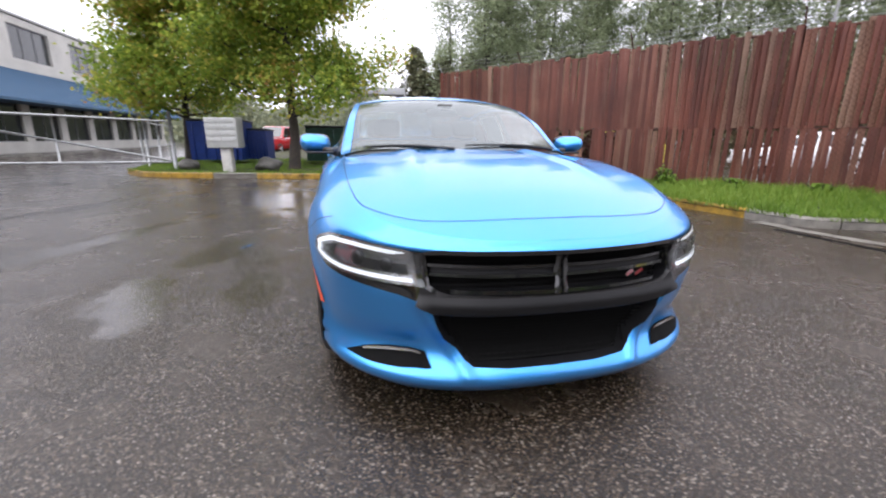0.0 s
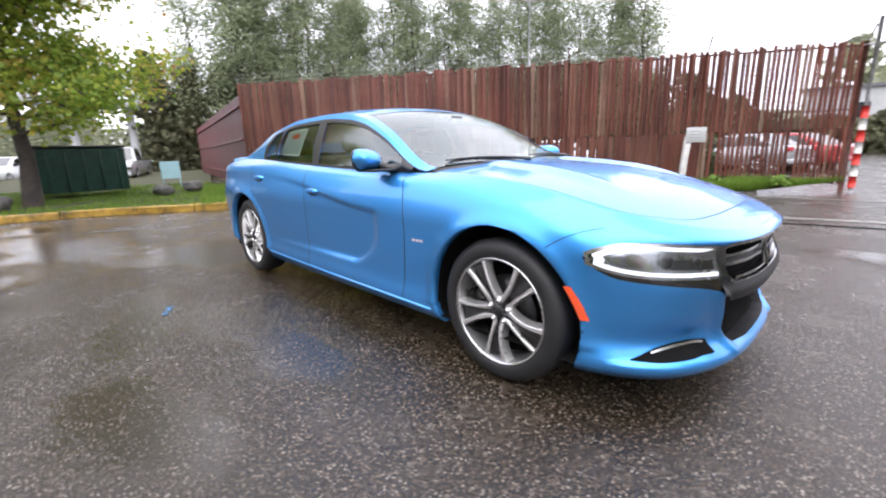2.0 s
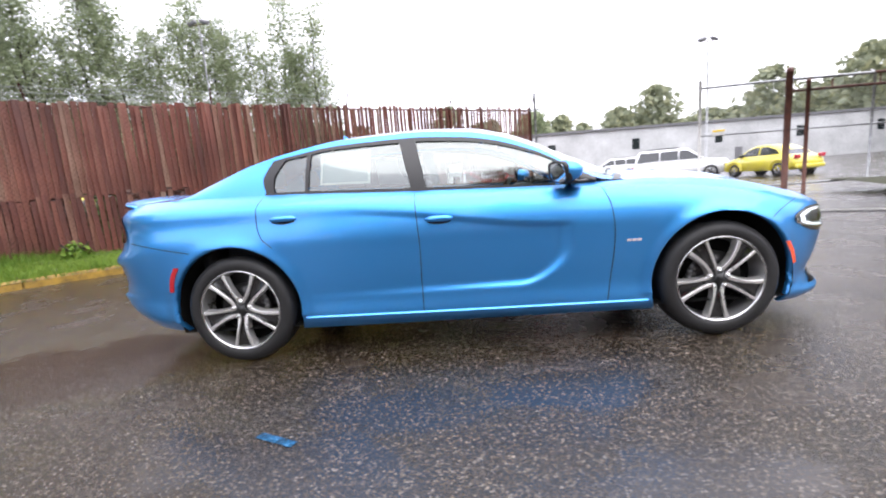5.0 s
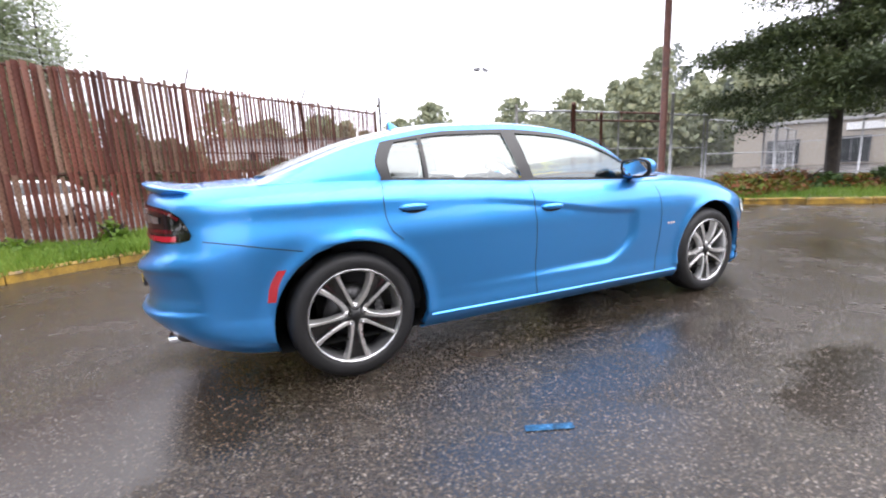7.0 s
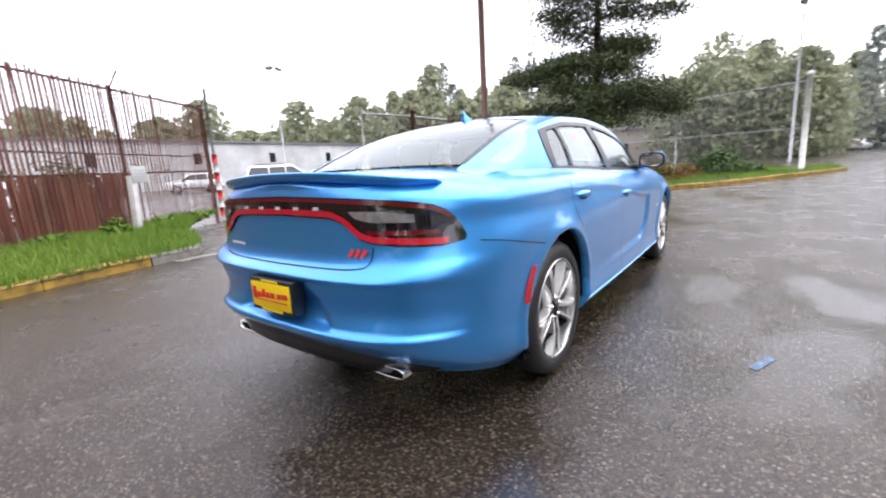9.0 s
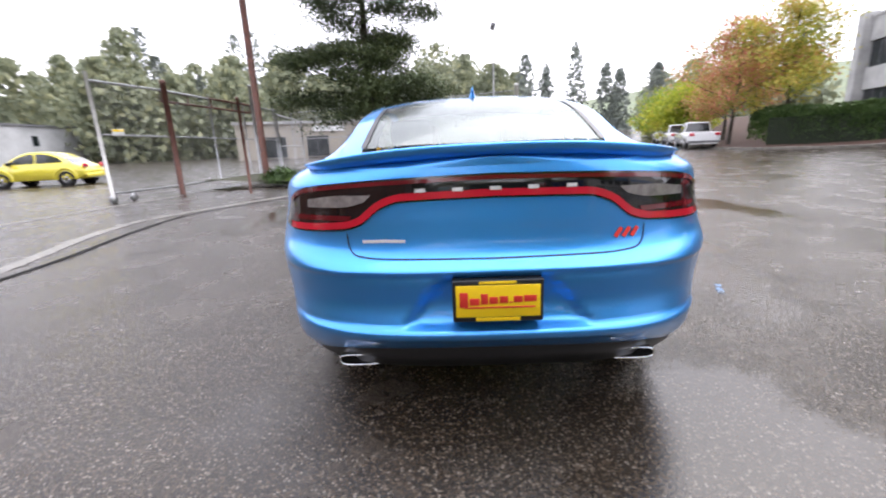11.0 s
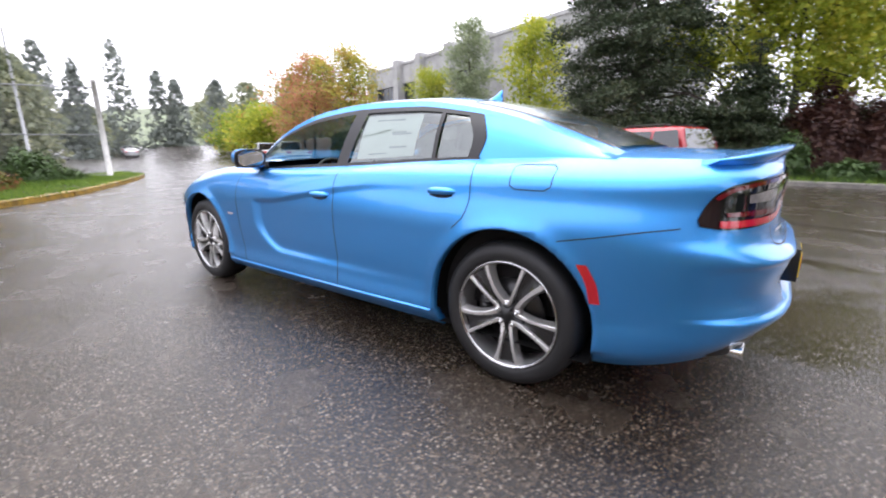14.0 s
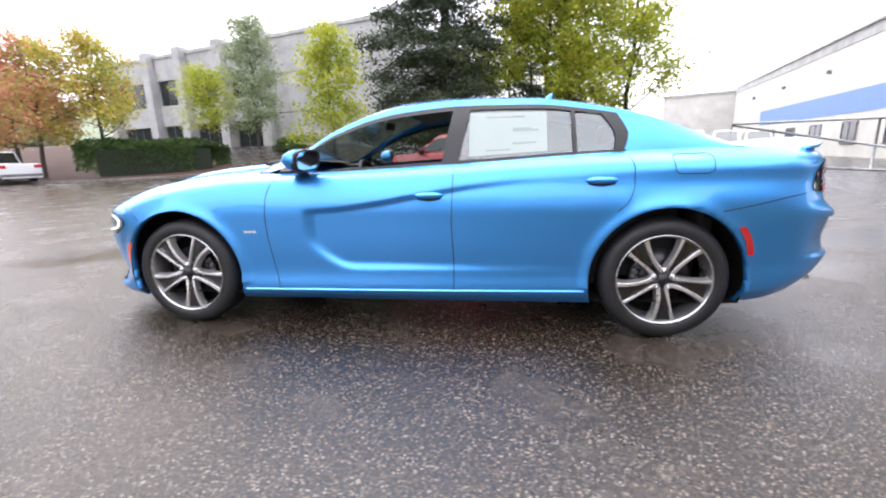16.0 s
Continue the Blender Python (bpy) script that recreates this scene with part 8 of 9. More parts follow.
def pickup(name, label, m, mat):
    L, H = 5.4, 1.78
    body = [(-L / 2, 0.50), (-L / 2, 1.10), (-0.35, 1.10), (L / 2 - 1.45, 1.10), (L / 2 - 0.15, 1.02), (L / 2, 0.90), (L / 2, 0.46), (L / 2 - 0.2, 0.34), (-L / 2 + 0.2, 0.40)]
    cabin = [(-0.55, 1.08), (-0.45, H - 0.03), (-0.3, H), (0.55, H), (1.3, 1.07)]
    gl = [[(1.05, 1.14), (0.58, H - 0.10), (0.2, H - 0.09), (0.2, 1.14)], [(0.12, 1.14), (0.12, H - 0.09), (-0.36, H - 0.10), (-0.42, 1.14)]]
    v = vehicle(name, label, m, mat, body, cabin, gl, 0.93, (L / 2 - 0.95, -L / 2 + 1.2), 0.37, None, None, trunk_lamps=0.95, category="pickup")
    # near-black slab on the closed body, painting the shade of an open bed
    bm = bmesh.new()
    box(bm, -L / 2 + 0.08, -0.62, -0.80, 0.80, 1.06, 1.112, 0.0)
    part("bed", bm, M_DARK, v, "dark slab for the shaded inside of the load bed", smooth=False)
    bm = bmesh.new()
    box(bm, -L / 2 - 0.09, -L / 2 + 0.02, -0.9, 0.9, 0.42, 0.56, 0.03)
    part("step_bumper", bm, M_GREYCLAD, v)
    return v


def beetle(m):
    body = [(-2.0, 0.42), (-2.02, 0.62), (-1.9, 0.82), (-1.55, 0.97), (-1.0, 1.0), (0.9, 1.0), (1.35, 0.93), (1.75, 0.78), (2.0, 0.58), (2.02, 0.40), (1.75, 0.26), (-1.75, 0.26)]
    cabin = [(-1.55, 0.93), (-1.15, 1.22), (-0.75, 1.42), (-0.25, 1.5), (0.25, 1.47), (0.65, 1.33), (1.2, 0.96)]
    gl = [[(0.92, 1.0), (0.6, 1.28), (0.15, 1.40), (-0.05, 1.41), (-0.05, 1.0)], [(-0.14, 1.0), (-0.14, 1.41), (-0.55, 1.38), (-0.98, 1.22), (-1.2, 1.02)]]
    v = vehicle("yellow_car", "rounded yellow two-door hatchback on the wet yard", m, M_BUG, body, cabin, gl, 0.80, (1.28, -1.24), 0.32)
    for s in (1, -1):
        for x in (1.28, -1.24):
            bm = bmesh.new()
            lathe(bm, [(0.50, 0.03), (0.47, 0.075), (0.40, 0.08), (0.385, 0.06)], 28, Matrix.Translation((x, s * 0.80, 0.33)) @ Matrix.Diagonal((1, s, 1, 1)))
            for q in bm.verts:
                q.co.z = max(q.co.z, 0.27)
            part("wing", bm, M_BUG, v)
    return v


def heading(x, y, tx, ty):
    return pose(x, y, lift(x, y), 0, 0, math.degrees(math.atan2(ty - y, tx - x)))


beetle(heading(15.1, 18.7, 14.6, 21.3))
suv("white_suv", "white sport utility car with black wheels in the yard", heading(12.5, 22.4, 16.1, 20.6), M_WHITE, M_GUN, None, 4.8, 1.77)
suv("white_suv", "white sport utility car behind another", heading(14.6, 39.5, 10.5, 41.0), M_WHITE, None, (0.34, 0.5))
sedan("red_car", "red saloon car parked in the yard", heading(12.2, 54.5, 8.1, 56.0), M_REDCAR)
sedan("silver_car", "dark silver saloon car parked in the yard", heading(8.6, 56.5, 5.0, 58.2), M_SILVER)
sedan("red_car", "low red saloon car far across the yard", heading(5.0, 58.5, 1.0, 60.0), M_REDCAR)
sedan("silver_car", "silver saloon car behind the slatted fence", heading(-1.5, 19.0, -5.0, 20.5), M_SILVER)
sedan("red_car", "red saloon car behind the slatted fence", heading(-0.4, 20.8, -4.0, 22.3), M_REDCAR)
sedan("white_car", "white saloon car behind the slatted fence", heading(-8.5, 15.5, -12.0, 13.5), M_WHITE)
sedan("yellow_machine", "yellow vehicle half hidden behind the slats", heading(-11.5, 9.0, -14.0, 7.5), M_BUG)
suv("red_suv", "red boxy sport utility car with grey lower cladding", heading(1.2, -12.2, 5.0, -13.7), M_REDCAR, None, (0.36, 0.60), 4.5, 1.70)
pickup("white_pickup", "white pickup truck with an open bed", heading(27.5, -16.9, 36.0, -19.6), M_WHITE)
pickup("white_pickup", "white pickup truck parked in a row", heading(34.6, -19.2, 43.0, -21.9), M_WHITE)
suv("white_suv", "white utility van parked behind the pickups", heading(41.0, -21.2, 50.0, -24.0), M_WHITE, None, None, 4.8, 1.9)
for x, y in ((78.0, -22.0), (86.0, -24.0), (70.0, -11.5)):
    sedan("silver_car", "distant parked car along the road", heading(x, y, x + 6, y - 2), M_SILVER)
pickup("red_pickup", "red pickup truck beyond the lawn", heading(-27.0, -5.0, -22.5, -6.5), M_REDCAR)
pickup("dark_pickup", "dark flatbed truck beyond the dumpster", heading(-26.0, 1.6, -22.0, 0.2), M_SILVER)
sedan("white_car", "white car beyond the lawn", heading(-31.0, -3.0, -27.0, -5.0), M_WHITE)
suv("white_suv", "white van far along the side road", heading(-52.0, 8.5, -47.0, 7.0), M_WHITE, None, None, 5.0, 2.1)
for k, (x, y) in enumerate(((-12.6, -27.5), (-15.6, -29.5), (-18.4, -31.0))):
    suv("white_suv", "white van parked before the cream building", heading(x, y, x + 2.0, y + 5.0), M_WHITE, None, None, 4.9, 2.0)

# ---- trees and shrubs ----
def leaf_cloud(name, pts, nrm_bias, size, mat, seed, droop=0.0, aspect=1.4):
    """One folded quad a leaf, turned at random."""
    rng = np.random.default_rng(seed)
    n = len(pts)
    a = rng.normal(0, 1, (n, 3))
    a[:, 2] *= nrm_bias
    a /= np.maximum(1e-6, np.linalg.norm(a, axis=1))[:, None]
    b = rng.normal(0, 1, (n, 3))
    b[:, 2] -= droop
    b -= a * (a * b).sum(1)[:, None]
    b /= np.maximum(1e-6, np.linalg.norm(b, axis=1))[:, None]
    c = np.cross(a, b)
    s = size * rng.uniform(0.6, 1.3, n)[:, None]
    v = np.empty((n, 4, 3))
    v[:, 0] = pts - b * s * 0.5 * aspect
    v[:, 1] = pts + c * s * 0.5 + a * s * 0.12
    v[:, 2] = pts + b * s * 0.5 * aspect
    v[:, 3] = pts - c * s * 0.5 + a * s * 0.12
    return raw_mesh(name, v.reshape(-1, 3).tolist(), np.arange(n * 4).reshape(-1, 4).tolist(), mat)


def limbs(bm, base, top, r0, rng, n_limbs, spread, rise, start=0.35):
    """A bent trunk with forking limbs; gives back the places of the twigs."""
    pts = [base.lerp(top, t) + Vector((rng.uniform(-1, 1), rng.uniform(-1, 1), 0)) * 0.02 * (top - base).length * (t * (1 - t) * 4) for t in np.linspace(0, 1, 8)]
    tube(bm, pts, [r0 * (1.25 if i == 0 else 1 - 0.8 * i / 7) for i in range(8)], 10)
    ends = []
    for k in range(n_limbs):
        t = start + (0.97 - start) * (k + rng.random()) / n_limbs
        i = min(6, int(t * 7))
        p = pts[i].lerp(pts[i + 1], t * 7 - i)
        a = k * 2.4 + rng.uniform(-0.5, 0.5)
        L = spread * (1.15 - 0.75 * ((t - start) / (1 - start)) ** 1.5) * rng.uniform(0.75, 1.15)
        q = p + Vector((math.cos(a) * L, math.sin(a) * L, rise * L * rng.uniform(0.5, 1.3)))
        m = p.lerp(q, 0.5) + Vector((0, 0, -0.06 * L))
        r = r0 * 0.38 * (1 - 0.6 * t)
        tube(bm, [p, m, q], [r, r * 0.6, r * 0.25], 6, False)
        ends += [p.lerp(q, f) for f in (0.45, 0.7, 0.95)]
        for j in range(3):
            f = 0.4 + 0.2 * j
            o = p.lerp(q, f)
            e = o + Vector((rng.uniform(-1, 1), rng.uniform(-1, 1), rng.uniform(-0.1, 0.7))) * L * 0.42
            tube(bm, [o, e], [r * 0.4, r * 0.12], 4, False)
            ends += [e, o.lerp(e, 0.6)]
    ends += [pts[-1], pts[-2]]
    return ends


def deciduous(name, label, m, h, spread, trunk_r, leaves, size, mat, seed, limb_n=16, start=0.3, rise=0.45, clump=0.5, flat=0.8, category="tree"):
    t = thing(name, label, category, m)
    rng = random.Random(seed)
    bm = bmesh.new()
    ends = limbs(bm, Vector((0, 0, -0.1)), Vector((rng.uniform(-0.3, 0.3), rng.uniform(-0.3, 0.3), h * 0.93)), trunk_r, rng, limb_n, spread, rise, start)
    part("trunk", bm, M_BARK, t)
    nr = np.random.default_rng(seed)
    e = np.array([tuple(p) for p in ends])
    w = nr.uniform(0.3, 1.0, len(e))
    idx = nr.choice(len(e), leaves, p=w / w.sum())
    pts = e[idx] + nr.normal(0, clump, (leaves, 3)) * [1, 1, flat]
    pts[:, 2] = np.maximum(pts[:, 2], h * start * 0.75 + nr.uniform(0, 0.4, leaves))
    ob = new("crown", leaf_cloud("crown", pts, 1.2, size, mat, seed))
    ob.parent = t
    return t


def conifer(name, label, m, h, reach, trunk_r, tiers, needles, mat, seed, bare=0.12, droop=0.25, power=0.85, open_=0.0, size=0.16, tuft=0.0):
    """A trunk with whorls of drooping boughs that carry flat sprays of needles."""
    t = thing(name, label, "tree", m)
    rng = random.Random(seed)
    nr = np.random.default_rng(seed)
    bm = bmesh.new()
    tube(bm, [(0, 0, -0.1), (0.03 * h * rng.uniform(-1, 1), 0.02 * h * rng.uniform(-1, 1), h * 0.5), (0, 0, h)], [trunk_r, trunk_r * 0.7, 0.02], 10)
    boughs = []
    for k in range(tiers):
        for j in range(rng.randint(4, 7)):
            f = bare + (1 - bare) * (k + rng.uniform(-0.6, 0.6)) / tiers
            f = min(max(f, bare), 0.985)
            if rng.random() < open_:
                continue
            a = rng.uniform(0, math.tau)
            L = reach * max(0.06, (1 - (f - bare) / (1 - bare))) ** power * rng.uniform(0.6, 1.12)
            p = Vector((0, 0, f * h))
            q = p + Vector((math.cos(a) * L, math.sin(a) * L, -droop * L * rng.uniform(0.3, 1.2) + 0.05 * L))
            mid = p.lerp(q, 0.55) + Vector((0, 0, 0.10 * L))
            tube(bm, [p, mid, q], [trunk_r * 0.22 * (1 - 0.6 * f), trunk_r * 0.12, 0.01], 5, False)
            boughs.append((p, mid, q, L))
    part("trunk", bm, M_BARK, t)
    w = np.array([b[3] ** 1.4 for b in boughs])
    idx = nr.choice(len(boughs), needles, p=w / w.sum())
    P = np.array([[tuple(v) for v in b[:3]] for b in boughs])[idx]
    Ls = np.array([b[3] for b in boughs])[idx][:, None]
    u = (nr.random(needles) ** 0.7)[:, None] * 0.98 + 0.05
    c = (1 - u) ** 2 * P[:, 0] + 2 * u * (1 - u) * P[:, 1] + u * u * P[:, 2]
    side = np.cross(P[:, 2] - P[:, 0], (0, 0, 1))
    side /= np.maximum(1e-6, np.linalg.norm(side, axis=1))[:, None]
    wide = Ls * (0.05 + 0.22 * np.sin(np.pi * np.clip(u, 0, 1)))
    s = nr.normal(0, 1, (needles, 1))
    pts = c + side * s * wide - np.abs(s) * wide * np.array([[0, 0, 0.35]]) + nr.normal(0, 0.05, (needles, 3))
    if tuft:
        # needles gather in tufts towards the ends of the twigs
        n_t = max(8, needles // 70)
        home = pts[nr.choice(needles, n_t)]
        pts = home[nr.integers(0, n_t, needles)] + nr.normal(0, tuft, (needles, 3)) * [1.2, 1.2, 0.50]
    ob = new("crown", leaf_cloud("crown", pts, 2.5, size, mat, seed, 0.4, 2.4))
    ob.parent = t
    return t


def bush(name, label, m, sx, sy, sz, leaves, size, mat, seed, category="shrub", group=""):
    t = thing(name, label, category, m, group)
    nr = np.random.default_rng(seed)
    rng = random.Random(seed)
    bm = bmesh.new()
    for k in range(9):
        a = k * math.tau / 9
        e = (0.75 * sx * math.cos(a), 0.75 * sy * math.sin(a), sz * rng.uniform(0.6, 0.9))
        tube(bm, [(0.1 * sx * math.cos(a), 0.1 * sy * math.sin(a), -0.05), tuple(0.5 * c for c in e), e], [0.03, 0.02, 0.006], 5, False)
    part("stem", bm, M_BARK, t)
    d = nr.normal(0, 1, (leaves, 3))
    d /= np.linalg.norm(d, axis=1)[:, None]
    d[:, 2] = np.abs(d[:, 2])
    lump = np.array([noise.noise(Vector((p[0] * 3 + seed, p[1] * 3, p[2] * 3))) for p in d])
    r = (nr.random(leaves) ** 0.35) * (0.86 + 0.28 * lump)
    pts = d * r[:, None] * [sx, sy, sz]
    ob = new("leaves", leaf_cloud("leaves", pts, 1.0, size, mat, seed))
    ob.parent = t
    return t


deciduous("maple_tree", "green maple turning yellow beside the mailbox", pose(-10.7, -2.35, 0.18), 8.0, 2.7, 0.16, 56000, 0.09, L_MAPLE, 5, 26, 0.21, 0.36, 0.34)
deciduous("maple_tree", "second green maple behind the pipe gate", pose(-14.6, -6.6, 0.2), 7.8, 2.4, 0.15, 38000, 0.10, L_MAPLE, 6, 24, 0.20, 0.34, 0.36)
deciduous("maple_tree", "red and orange autumn maple behind the pickups", pose(27.0, -18.9, 0.2), 7.8, 3.5, 0.13, 10000, 0.125, L_RED, 7, 16, 0.24, 0.45, 0.42)
deciduous("maple_tree", "golden autumn maple on the bark bed", pose(24.2, -20.6, 0.4), 8.0, 3.1, 0.13, 9000, 0.125, L_GOLD, 8, 16, 0.22, 0.55, 0.40)
deciduous("maple_tree", "orange-tinted autumn maple in a row", pose(32.0, -21.5, 0.3), 7.0, 3.0, 0.14, 8000, 0.13, L_RED, 9, 14, 0.26, 0.4, 0.5)
deciduous("young_tree", "small lime-green tree before the concrete building", pose(21.6, -27.5, 1.5), 6.2, 2.2, 0.08, 5500, 0.12, L_LIME, 10, 14, 0.25, 0.5, 0.4)
deciduous("birch_tree", "slender pale-leaved birch beside the building", pose(18.0, -27.5, 1.8), 9.5, 1.9, 0.10, 7000, 0.15, L_POPLAR, 11, 18, 0.12, 0.35, 0.42)
deciduous("birch_tree", "pale birch half behind the conifer", pose(10.2, -23.0, 1.0), 8.0, 2.0, 0.10, 6000, 0.15, L_LIME, 12, 16, 0.12, 0.35, 0.45)
deciduous("lime_tree", "yellow-green tree standing behind the conifer", pose(-2.6, -19.8, 0.3), 12.0, 3.6, 0.18, 44000, 0.13, L_LIME, 13, 24, 0.12, 0.75, 0.5)
deciduous("lime_tree", "tall airy yellow-green tree", pose(-7.0, -22.0, 0.3), 13.5, 2.2, 0.15, 13000, 0.13, L_LIME, 14, 20, 0.15, 0.9, 0.42)
for k, (x, y, h, r) in enumerate(((38.0, -21.5, 4.5, 2.8), (45.0, -24.5, 5.0, 3.2), (52.0, -26.0, 5.0, 3.2))):
    deciduous("green_tree", "bushy green tree along the road", pose(x, y, 0.3), h, r, 0.12, 6000, 0.22, L_MAPLE if k else L_LIME, 20 + k, 14, 0.06, 0.4, 0.6)
conifer("spruce_tree", "large dark spruce behind the red car", pose(2.4, -16.2, 0.15), 14.5, 4.7, 0.26, 34, 125000, L_FIR, 31, 0.02, 0.34, 0.75, 0.0, 0.062, 0.24)
conifer("spruce_tree", "blue-green spruce beside the larger one", pose(-1.6, -15.6, 0.15), 4.4, 1.9, 0.12, 18, 26000, L_FIR, 32, 0.02, 0.3, 0.8, 0.0, 0.055, 0.16)
conifer("pine_tree", "dark spreading pine in the shrub bed", pose(14.0, 3.4, 0.2, 0, -3, 0), 10.5, 3.5, 0.19, 13, 90000, L_PINE, 33, 0.24, 0.10, 0.42, 0.34, 0.055, 0.27)
poplars = []
for k in range(4):
    poplars.append(deciduous("poplar_tree", "tall airy pale-green poplar behind the fence", pose(-39 + k * 1.7, 9.5 + k * 4.4, 0), 18.5 + 0.9 * k, 2.3, 0.15, 7200, 0.15, L_POPLAR, 41 + k, 34, 0.10, 1.0, 0.50))
    tagged(poplars[-1], group="poplars behind the fence")
rng = random.Random(5)
row = chain([(-37, 12), (-34, 22), (-29.5, 29.5), (-24.0, 34.0), (-18.5, 37.0), (-13.0, 39.0)], 1.05)
for k, (x, y) in enumerate(row):
    s = rng.uniform(0.74, 1.14) * (1.0 - 0.16 * k / len(row))
    c = copy_thing(poplars[k % 4], pose(x + rng.uniform(-1, 1), y + rng.uniform(-1, 1), 0, 0, 0, rng.uniform(0, 360)))
    c.scale = (s, s, s)
for k in range(9):
    x, y = (-40 + 1.5 * k + rng.uniform(-1, 1), 5 + 1.6 * k + rng.uniform(-1, 1))
    c = copy_thing(poplars[k % 4], pose(x - 5, y + 2, 0, 0, 0, rng.uniform(0, 360)))
    c.scale = (0.6, 0.6, rng.uniform(0.45, 0.62))
deciduous("green_tree", "rounded green tree beyond the warehouse", pose(13.2, 78.0, 0), 11.5, 4.0, 0.2, 7000, 0.35, L_POPLAR, 51, 14, 0.15, 0.5, 0.6)

# hedge, shrubs and weeds
hd = thing("hedge", "clipped dark green hedge on the bark bed", "hedge")
nr = np.random.default_rng(3)
n = 16000
u, s, f = nr.random(n), nr.uniform(-1, 1, n), nr.random(n) ** 0.5
hp = np.stack([23.2 + (18.4 - 23.2) * u, -19.0 + (-22.6 + 19.0) * u, np.zeros(n)], 1)
edge = nr.random(n) < 0.75
hw = np.where(edge, np.sign(s) * nr.uniform(0.85, 1.05, n), s) * 1.1
hp[:, 0] += hw * 0.6
hp[:, 1] += hw * 0.8
hz = np.where(edge, f * 1.95, nr.uniform(1.75, 2.0, n)) + 0.12 * np.sin(u * 25)
hp[:, 2] = hz * (0.93 + 0.06 * np.sin(u * 11) + 0.04 * np.sin(u * 27 + hw)) * (1 - 0.10 * np.abs(hw) ** 3) + 0.35
ob = new("leaves", leaf_cloud("leaves", hp, 1.0, 0.13, L_HEDGE, 5))
ob.parent = hd
# solid, very dark green block filling the hedge inside its leaves
bm = bmesh.new()
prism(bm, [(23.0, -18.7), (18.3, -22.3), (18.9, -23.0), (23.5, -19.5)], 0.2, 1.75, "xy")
part("core", bm, plain("dark_hedge_core", (0.012, 0.02, 0.008), 0.9), hd, smooth=False)
for k in range(26):
    t = k / 25
    x, y = 9.9 + 8.6 * t + 0.7 * math.sin(k * 2.3), 4.4 - 5.6 * t + 0.9 * math.cos(k * 1.7) + 0.5
    bush("shrub", "low shrub with green and russet leaves", pose(x, y, 0.14, 0, 0, k * 40), 0.85, 0.8, 0.58 + 0.12 * math.sin(k), 1300, 0.085, L_SHRUB if k % 3 else L_HEDGE, 60 + k, group="shrubs in the bed")
for k, (x, y, sx, sz, mat) in enumerate(((-5.2, -17.4, 1.5, 3.0, L_BROWN), (-3.6, -17.2, 1.6, 3.7, L_BROWN), (-1.9, -18.2, 1.6, 3.2, L_HEDGE), (-4.6, -20.8, 2.2, 3.4, L_HEDGE), (-6.8, -21.5, 2.0, 2.8, L_HEDGE), (-2.6, -15.0, 1.0, 1.6, L_HEDGE), (-6.4, -14.4, 0.9, 0.9, L_SHRUB), (-4.2, -14.3, 0.9, 0.7, L_HEDGE))):
    bush("shrub", "tangled brown and green shrub below the trees", pose(x, y, 0.12), sx, sx * 0.9, sz, int(2200 * sx * sz) if sz > 2 else 3500, 0.11, mat, 80 + k)
bush("shrub", "green shrub by the white corner post", pose(17.2, -0.4, 0.15), 1.3, 1.2, 1.3, 3000, 0.10, L_HEDGE, 90)
bush("shrub", "green shrub beside the concrete stairs", pose(16.0, -28.5, 1.6), 1.6, 1.2, 1.2, 2500, 0.14, L_HEDGE, 91)
for k in range(10):
    x, y = FENCE_A + fdir * (2.0 + k * 1.25) + fnrm * 0.35
    bush("weed", "leafy green weed at the foot of the fence", pose(x, y, 0.22, 0, 0, k * 33), 0.28, 0.28, 0.30 + 0.1 * math.sin(k * 2), 260, 0.07, M_GRASS, 100 + k, "weed", "weeds along the fence")


# brush behind the slatted fence
rng = random.Random(8)
for k, along in enumerate((0.8, 1.7, 2.6, 3.4, 4.3, 5.2, 12.2)):
    x, y = FENCE_A + fdir * along - fnrm * rng.uniform(1.6, 3.0)
    tall = rng.uniform(1.8, 2.6) if k < 6 else 2.0
    bush("shrub", "brown and green brush behind the slatted fence", pose(x, y, 0.0, 0, 0, k * 51), 1.0, 0.9, tall, 1800, 0.13, L_BROWN if k % 3 else L_HEDGE, 130 + k, group="brush behind the fence")


# far woods and hills
def woods(name, label, rows, count, size, mat, seed, spire=False):
    """Distant trees as many clumps; rows are (x, y, height, radius)."""
    nr = np.random.default_rng(seed)
    R = np.array(rows)
    idx = nr.choice(len(R), count)
    r = R[idx]
    f = nr.random(count) ** (1.6 if spire else 0.9)
    if spire:
        # boughs in uneven tiers
        f = np.clip(np.round(f * 13) / 13 + nr.normal(0, 0.028, count) + 0.04 * np.sin(idx * 7.0), 0, 1)
    a = nr.uniform(0, math.tau, count)
    rad = r[:, 3] * (0.12 + 0.88 * (1 - f) ** 0.7) * (0.88 + 0.12 * np.sin(idx * 3.7 + np.round(f * 13) * 2.1)) if spire else r[:, 3] * np.sqrt(np.maximum(0.02, 1 - (2 * f - 0.75) ** 2 / 1.6))
    q = rad * np.sqrt(nr.random(count)) * ((0.85 + 0.15 * np.sin(a * 2 + idx + np.round(f * 13) * 1.7)) if spire else (0.75 + 0.25 * np.sin(a * 3 + idx + f * 40)))
    pts = np.stack([r[:, 0] + q * np.cos(a), r[:, 1] + q * np.sin(a), r[:, 2] * f], 1)
    ob = new(name, leaf_cloud(name, pts, 0.8, size, mat, seed))
    return tagged(ob, label, "woods", kind="stuff")


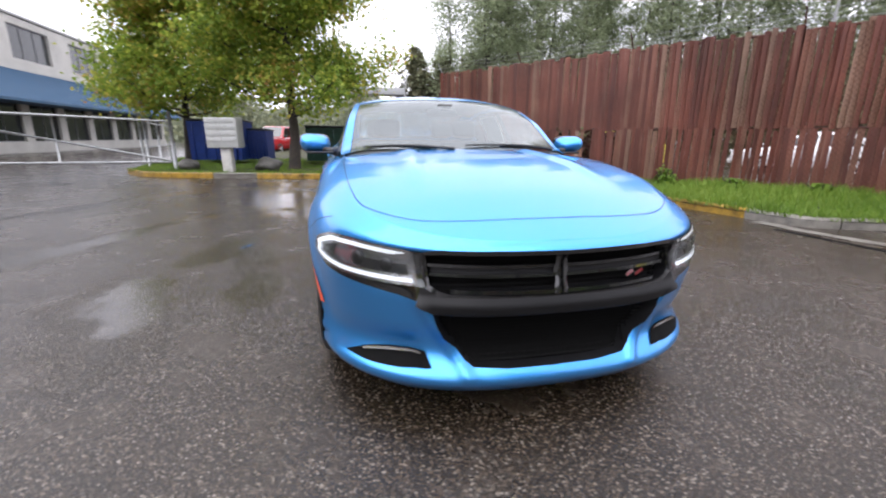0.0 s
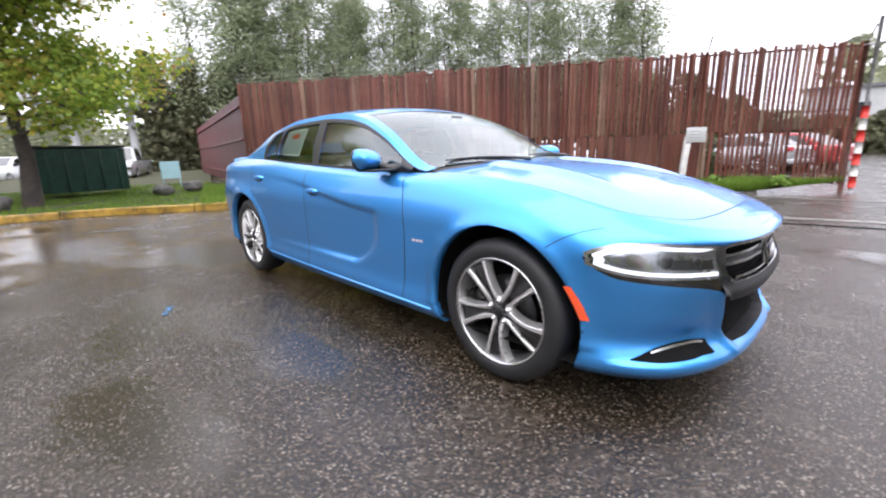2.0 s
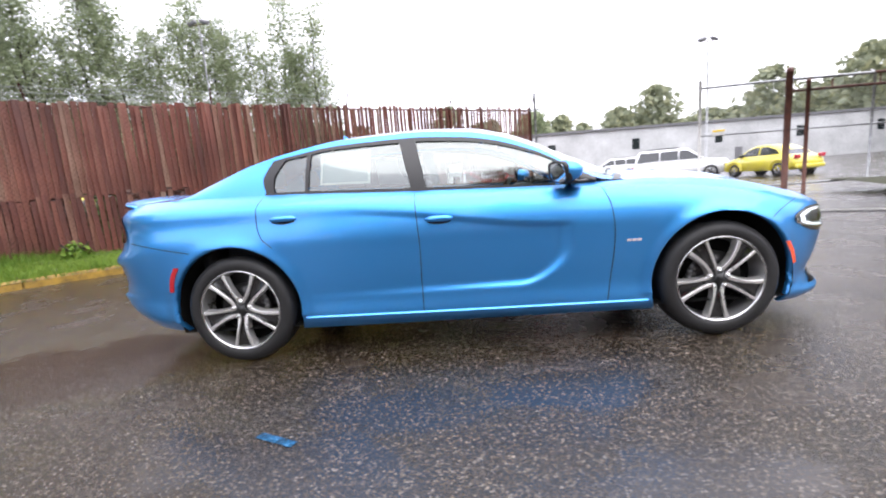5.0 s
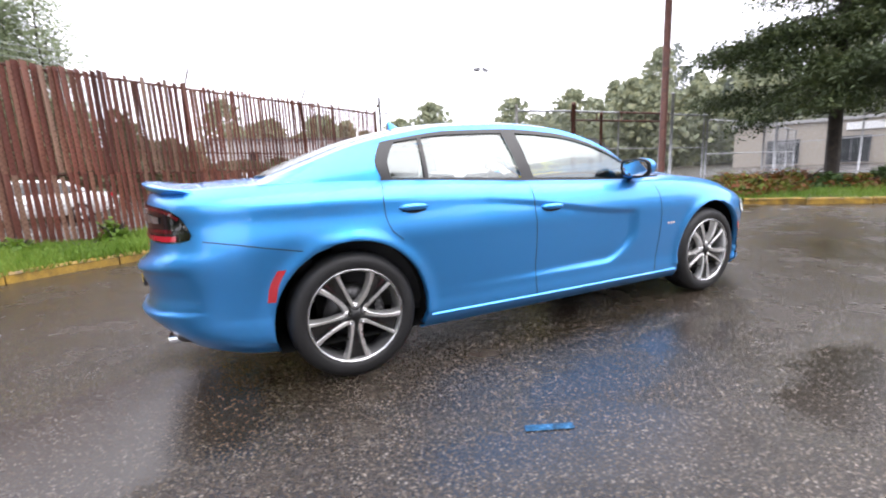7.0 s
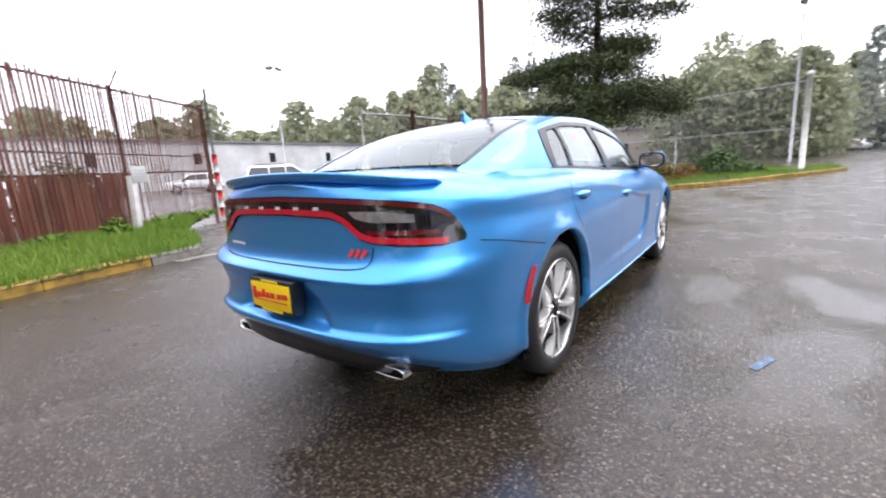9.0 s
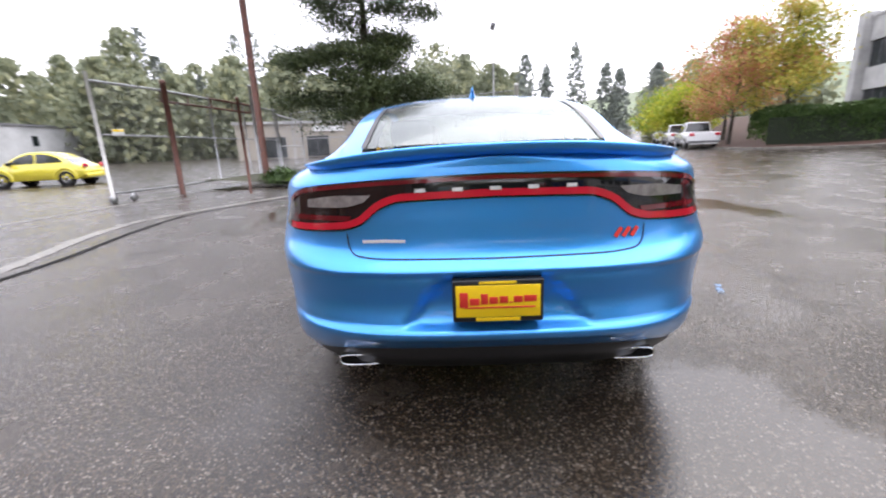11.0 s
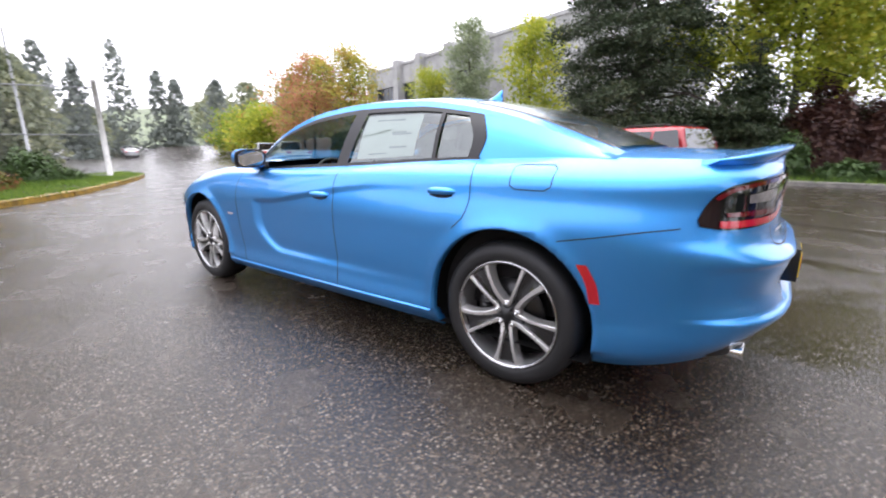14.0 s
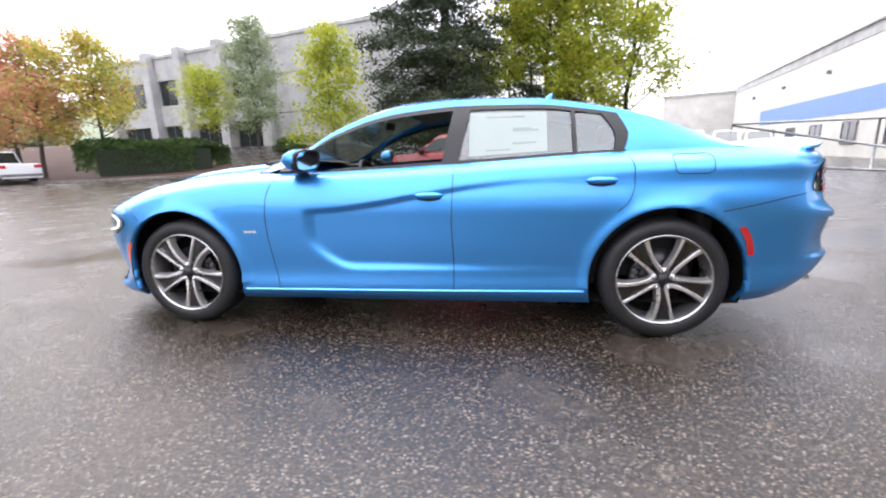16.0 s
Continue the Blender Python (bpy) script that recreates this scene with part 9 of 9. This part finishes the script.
rng = random.Random(9)
far, firs = [], []
for k in range(150):
    a = radians(-40 + 135 * rng.random())
    d = rng.uniform(95, 190)
    if -21.5 < math.degrees(a) < -12.5 and d < 168:
        continue
    hgt = 9 + 0.055 * d + (7 if 20 < math.degrees(a) < 45 else 0) + rng.uniform(-3, 3)
    far.append((d * math.cos(a), d * math.sin(a), hgt * rng.uniform(0.7, 1.1), rng.uniform(5, 8)))
for az, d, h, r in ((36.5, 78, 17, 3.2), (34.6, 80, 18.5, 3.2), (33.4, 78, 18, 3.0), (29.5, 84, 17, 2.6), (25.5, 82, 19.5, 3.2), (23.5, 84, 20, 3.2), (21.0, 90, 20, 3.2), (-11.5, 92, 16, 2.6), (-15.0, 95, 20, 2.8), (-18.5, 98, 15, 3.0), (-20.0, 96, 18, 3.0), (-24.0, 96, 18, 3.0), (-9.0, 92, 17, 3.2)):
    if az > 0:
        d, h, r = d * 1.4, h * 1.36, r * 1.3
    firs.append((d * math.cos(radians(az)) - 4, d * math.sin(radians(az)), h * rng.uniform(0.72, 1.12), r * rng.uniform(1.3, 2.0)))
for k in range(40):
    a = radians(rng.uniform(-9, 6))
    d = rng.uniform(50, 75)
    far.append((d * math.cos(a), d * math.sin(a) + 2, rng.uniform(8, 13), rng.uniform(3, 5)))
for k in range(34):
    a = radians(rng.uniform(4, 42))
    d = rng.uniform(90, 112)
    far.append((d * math.cos(a), d * math.sin(a), rng.uniform(10, 17), rng.uniform(4, 7)))
for k in range(60):
    a = radians(rng.uniform(150, 200))
    d = rng.uniform(60, 120)
    far.append((d * math.cos(a), d * math.sin(a), rng.uniform(5, 9), rng.uniform(4, 7)))
thicket = []
for k, (x, y) in enumerate(chain([(-40, 6), (-36, 16), (-31, 27), (-24.0, 33.5), (-18.5, 37.0), (-13.0, 39.5), (-6.0, 44.0), (2.0, 49.0)], 0.8)):
    f = min(1.0, max(0.0, (x + 15) / 12))
    thicket.append((x + rng.uniform(-1, 1), y + rng.uniform(-1, 1), (8.2 - 5.2 * f) * rng.uniform(0.75, 1.15), 2.2 * rng.uniform(0.8, 1.2)))
woods("thicket", "dense brown-green thicket below the poplars", thicket, 60000, 0.34, L_THICKET, 6)
# the haze on these trees is in their leaf colours
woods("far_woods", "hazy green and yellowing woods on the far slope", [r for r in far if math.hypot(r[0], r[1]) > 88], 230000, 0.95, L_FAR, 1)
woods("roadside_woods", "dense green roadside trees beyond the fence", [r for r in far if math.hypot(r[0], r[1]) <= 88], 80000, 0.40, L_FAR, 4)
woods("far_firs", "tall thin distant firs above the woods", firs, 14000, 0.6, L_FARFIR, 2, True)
bm = bmesh.new()
rows = []
for k in range(60):
    a = radians(-60 + 175 * k / 59)
    rows.append([bm.verts.new((d * math.cos(a), d * math.sin(a), z)) for d, z in ((100, -0.5), (180, 9 + 4 * math.sin(k * 0.35)), (300, 24 + 8 * math.sin(k * 0.22)), (700, 26))])
for r0, r1 in zip(rows, rows[1:]):
    for j in range(3):
        bm.faces.new((r0[j], r0[j + 1], r1[j + 1], r1[j]))
bmesh.ops.recalc_face_normals(bm, faces=bm.faces)
# base colour greyed and lightened to stand for haze over the hill
solo("hill_backdrop", bm, plain("haze_tinted_hill", (0.17, 0.205, 0.12), 0.9, vary=0.2, scale=0.08), "hazy wooded hill on the horizon", "hill", "backdrop", smooth=True)
